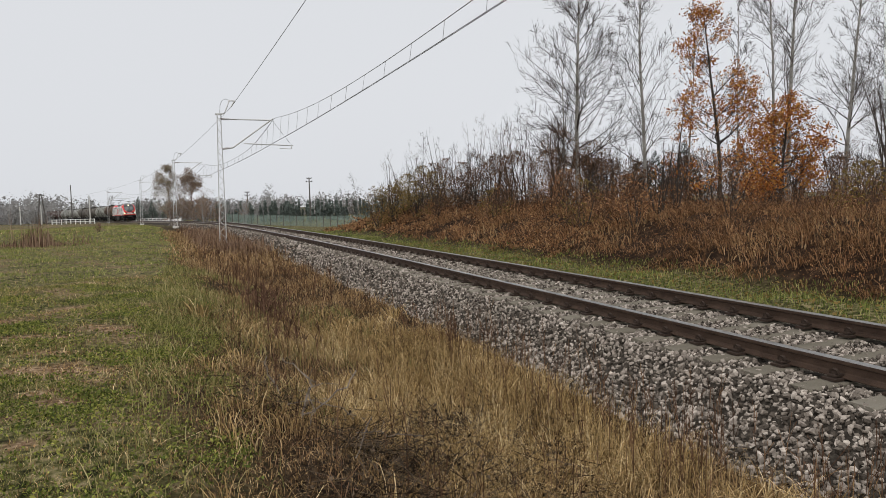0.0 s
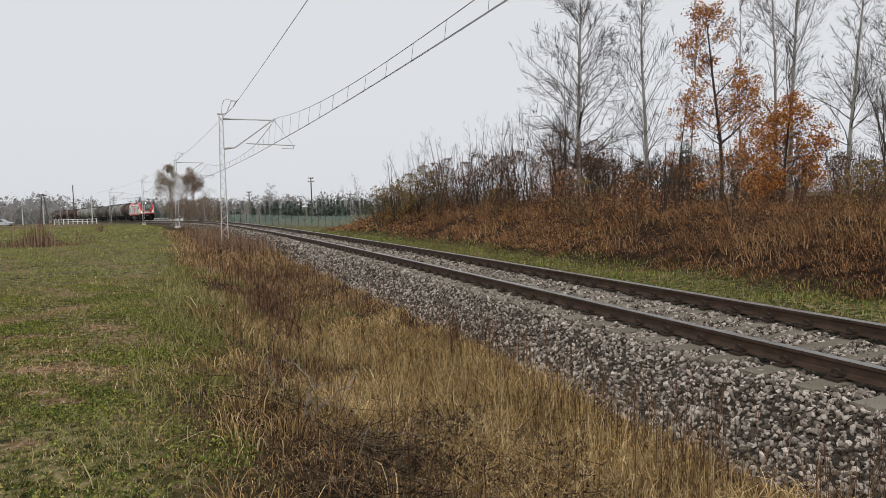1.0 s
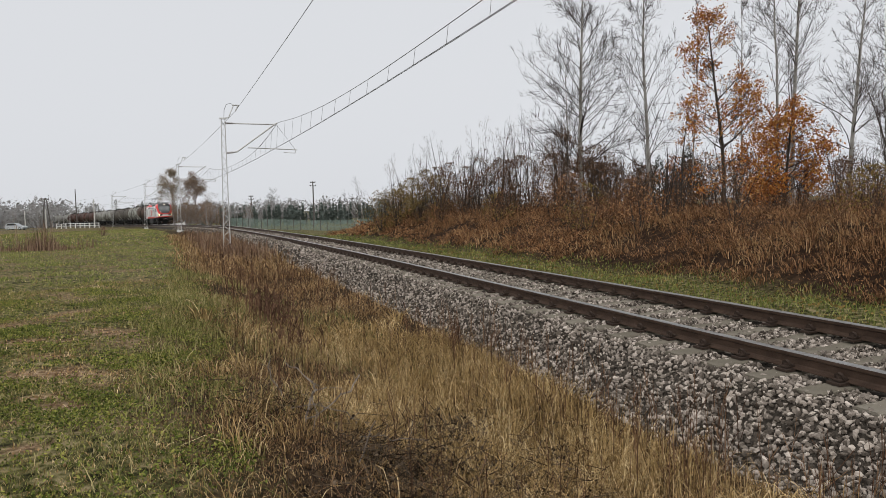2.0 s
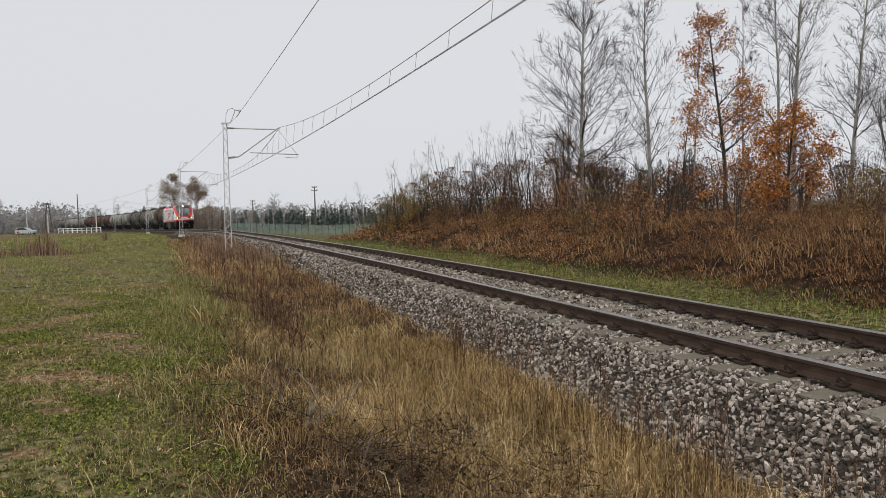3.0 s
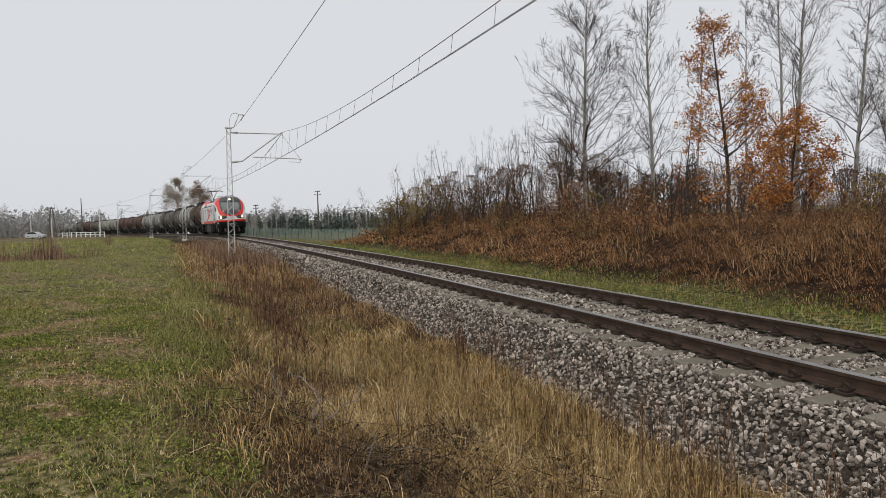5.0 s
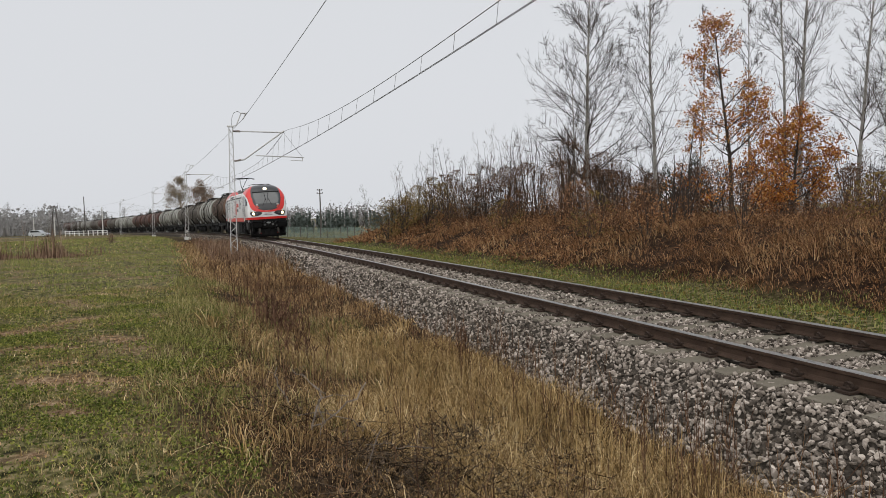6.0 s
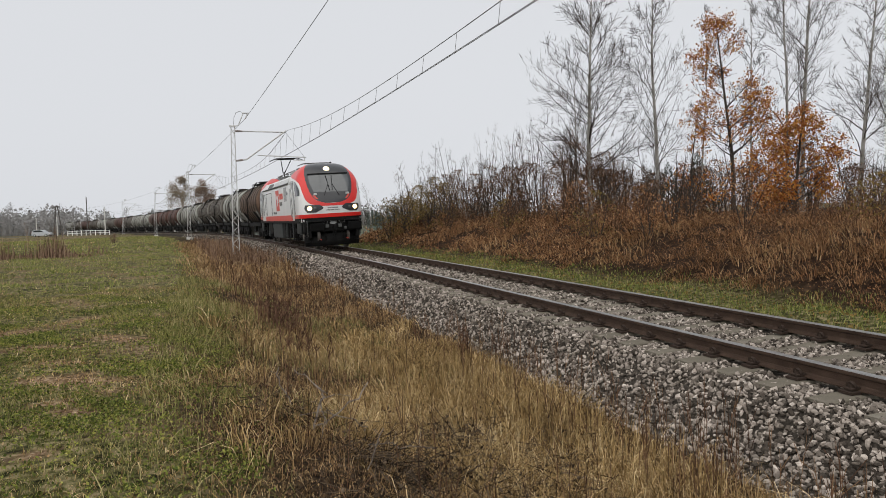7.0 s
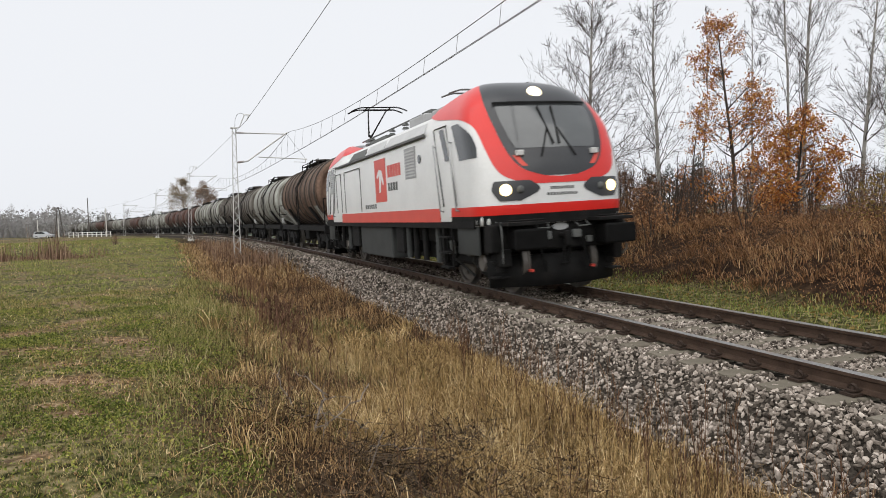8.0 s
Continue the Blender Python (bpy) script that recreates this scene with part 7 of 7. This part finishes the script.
def build_railing(x0, y0, x1, y1, n, label):
    R = tagged(empty("white_railing"), label, "railing", "railings at the level crossing")
    z = float(ground_at((x0 + x1) / 2, (y0 + y1) / 2)[0])
    a, b = Vector((x0, y0, z)), Vector((x1, y1, z))
    bm = bmesh.new()
    box(bm, (-0.07, -0.07, -0.3), (0.07, 0.07, 1.15), 0.015)
    first = part("post", bm, M_PAINT, R)
    first.matrix_basis = Matrix.Translation(a)
    for i in range(1, n + 1):
        o = new("post", first.data)
        o.parent = R
        o.matrix_basis = Matrix.Translation(a.lerp(b, i / n))
    for h in (0.55, 1.05):
        bm = bmesh.new()
        rod(bm, a + Vector((0, -0.08, h)), b + Vector((0, -0.08, h)), 0.06, n=8)
        part("rail_bar", bm, M_PAINT, R)


def build_pole(x, y, h, kind, label):
    P = tagged(empty("utility_pole"), label, "utility pole", "poles in the distance")
    P.matrix_basis = pose(x, y, float(ground_at(x, y)[0]))
    if kind == "a":
        for s in (-1, 1):
            bm = bmesh.new()
            rod(bm, (s * 1.1, 0, -0.2), (s * 0.15, 0, h), 0.16, 0.12, 8)
            part("leg", bm, M_POLE, P)
        bm = bmesh.new()
        rod(bm, (-0.9, 0, h - 0.4), (0.9, 0, h - 0.4), 0.07)
        for x_ in (-0.8, 0, 0.8):
            rod(bm, (x_, 0, h - 0.4), (x_, 0, h + 0.1), 0.06, n=6)
        part("crossarm", bm, M_POLE, P)
    else:
        bm = bmesh.new()
        rod(bm, (0, 0, -0.2), (0, 0, h), 0.16, 0.1, 8)
        part("pole_shaft", bm, M_POLE if kind != "pale" else M_CONC, P)
        if kind == "lamps":
            for z, w in ((h - 0.2, 0.4), (h - 0.8, 0.5)):
                bm = bmesh.new()
                rod(bm, (-w, 0, z), (w, 0, z), 0.05)
                for x_ in (-w, w):
                    box(bm, (x_ - 0.1, -0.1, z), (x_ + 0.1, 0.1, z + 0.18), 0.03)
                part("lamp_bar", bm, M_POLE, P)


M_CARPAINT = {"white": material("car_white", [(0.7, 0.7, 0.7), (0.8, 0.8, 0.8)], 0.3, 1, 10, spec=0.5), "silver": material("car_silver", [(0.33, 0.35, 0.37), (0.43, 0.45, 0.47)], 0.3, 1, 10, 0, 0.4, spec=0.5)}


def build_car(paint, m, label):
    """A small estate car, nose along x: body with cabin, glass, lamps and wheels."""
    C = tagged(empty("car"), label, "car")
    C.matrix_basis = m
    def hull(name, prof, w, tuck, mat, parent, lab=""):
        bm = bmesh.new()
        rows = []
        for y, k in ((-w, tuck), (-w * 0.92, 1.0), (w * 0.92, 1.0), (w, tuck)):
            cx, cz = sum(p[0] for p in prof) / len(prof), sum(p[1] for p in prof) / len(prof)
            rows.append([bm.verts.new((cx + (x - cx) * k, y, cz + (z - cz) * k)) for x, z in prof])
        n = len(prof)
        for a, b in zip(rows, rows[1:]):
            for i in range(n):
                bm.faces.new((a[i], a[(i + 1) % n], b[(i + 1) % n], b[i]))
        bm.faces.new(rows[0][::-1])
        bm.faces.new(rows[-1])
        bmesh.ops.recalc_face_normals(bm, faces=bm.faces)
        return part(name, bm, mat, parent, lab)
    body = hull("body", [(-2.1, 0.32), (-2.15, 0.75), (-2.05, 1.0), (-1.0, 1.02), (0.75, 0.98), (1.75, 0.86), (2.1, 0.68), (2.12, 0.35), (1.9, 0.25), (-1.9, 0.25)], 0.88, 0.93, M_CARPAINT[paint], C, "%s painted body" % paint)
    hull("cabin", [(-2.0, 0.99), (-1.75, 1.42), (-1.2, 1.52), (0.0, 1.52), (0.45, 1.38), (1.0, 0.97)], 0.78, 0.9, M_CARPAINT[paint], C)
    hull("window_glass", [(-1.8, 1.04), (-1.62, 1.38), (-1.15, 1.46), (-0.02, 1.46), (0.36, 1.34), (0.8, 1.03)], 0.795, 0.92, M_GLASS, C, "dark window glass")
    for x in (-1.3, 1.3):
        for s in (-1, 1):
            bm = bmesh.new()
            lathe(bm, [(-0.1, 0.0), (-0.1, 0.2), (-0.09, 0.29), (-0.06, 0.32), (0.06, 0.32), (0.09, 0.29), (0.1, 0.2), (0.07, 0.0)], 20, Matrix.Rotation(radians(90) * s, 4, "Z"))
            w = part("wheel", bm, M_RUBBER, C, "black wheel")
            w.matrix_basis = Matrix.Translation((x, s * 0.8, 0.32))
            bm = bmesh.new()
            lathe(bm, [(0.085, 0.2), (0.105, 0.18), (0.1, 0.0)], 12, Matrix.Rotation(radians(90) * s, 4, "Z"))
            part("rim", bm, M_STEEL, w)
    for s in (-1, 1):
        bm = bmesh.new()
        box(bm, (1.86, s * 0.66 - 0.16, 0.64), (2.08, s * 0.66 + 0.16, 0.8), 0.04)
        part("headlamp", bm, M_PAINT, C)
        bm = bmesh.new()
        box(bm, (-2.14, s * 0.7 - 0.1, 0.75), (-2.02, s * 0.7 + 0.1, 1.0), 0.03)
        part("tail_lamp", bm, M_REDW, C)
    return C


def build_level_crossing():
    build_railing(-87.5, 163.0, -77.0, 161.0, 9, "white tubular railing beside the level crossing")
    build_railing(-78.5, 184.0, -68.0, 181.0, 9, "white tubular railing behind the track at the crossing")
    build_pole(-93.0, 169.0, 7.2, "a", "dark two-legged utility pole in the field")
    build_pole(-90.5, 178.0, 9.5, "plain", "tall dark wooden pole near the crossing")
    build_pole(-24.6, 136.0, 8.4, "lamps", "tall pole with crossbars and floodlamps")
    build_pole(-40.0, 150.0, 6.6, "lamps", "dark pole among the bushes")
    build_pole(-116.0, 200.0, 5.0, "pale", "slim pale post beside the road")
    build_pole(-108.0, 196.0, 5.2, "pale", "slim pale post beside the road")
    build_pole(-87.6, 181.0, 7.0, "pale", "thick pale concrete post near the crossing")
    for x, y, h in ((-77.5, 186.0, 6.6), (-74.5, 187.0, 5.6), (-71.0, 188.0, 6.2), (-68.0, 187.0, 5.0)):
        build_spruce(x, y, h, "dark spruce beyond the level crossing", "spruces beyond the crossing", M_HAZESPRUCE)
    T, _ = build_bare_tree("field_bush", -28.2, 59.7, 0.9, 0.02, 8, "small brown bush alone in the field", (6, 3, 2), 0.8, 0.03, 0.05, bark=M_DARKBARK, twig=M_MASTWEED, category="bush", reach=0.5, thin=0.008)
    x = np.linspace(-170, -71, 40)
    y = np.interp(x, [-170, -92, -71], [165.5, 162.8, 172])
    z = ground_at(x, y)
    a = np.stack([x, y - 2.2, z + 0.03], 1)
    b = np.stack([x, y + 2.2, z + 0.03], 1)
    v = np.concatenate([a, b, a - [0, 0, 0.3], b - [0, 0, 0.3]])
    i = np.arange(39)
    n = 40
    q = np.concatenate([np.stack([i, i + 1, i + 1 + n, i + n], 1), np.stack([i + 2 * n, i + 2 * n + 1, i + 1, i], 1), np.stack([i + n, i + n + 1, i + 3 * n + 1, i + 3 * n], 1)])
    tagged(new("road", mesh_np("road", v, q, M_ROAD)), "narrow grey asphalt road to the level crossing", "road", kind="structure")
    x, y = -64.5, 174.0
    build_car("white", pose(x, y, float(ground_at(x, y)[0]), 0, 0, 186), "white estate car waiting at the level crossing")


CAR_Y = 161.6
CAR = build_car("silver", pose(-100, CAR_Y, 0), "silver-grey hatchback car on the road")


build_distance()
build_fence()
build_level_crossing()



def motions():
    """The train rolls in at a steady speed, its wheels turning; a car drives up to the crossing and stops."""
    ts = [i * 0.25 for i in range(33)]
    for thing, behind, half, sets in TRAIN:
        walk(thing, [(t, vehicle_pose(S_END + SPEED * (8.0 - t) + behind, half)) for t in ts])
        for w, x, r in sets:
            step = 1 / FPS
            walk(w, [(i * step, Matrix.Translation((x, 0, r)) @ Matrix.Rotation(SPEED * i * step / r, 4, "Y")) for i in range(241)])
    way = [(0.0, -101.2), (0.5, -99.7), (1.0, -98.3), (1.5, -97.0), (2.0, -95.8), (2.5, -94.9), (3.0, -94.0), (3.5, -93.4), (4.0, -93.0), (4.5, -92.8), (5.5, -92.6), (6.5, -92.5), (8.0, -92.4)]
    level = float(ground_at(-93.0, CAR_Y)[0]) + 0.03
    walk(CAR, [(t, pose(x, CAR_Y, level, 0, 0, -1.5)) for t, x in way])
    for w in [k for k in CAR.children if k.name.split(".")[0] == "wheel"]:
        at = w.matrix_basis.translation.copy()
        dense = [i * 0.1 for i in range(81)]
        walk(w, [(t, Matrix.Translation(at) @ Matrix.Rotation((np.interp(t, [a for a, _ in way], [b for _, b in way]) + 101.2) / 0.32, 4, "Y")) for t in dense])


motions()
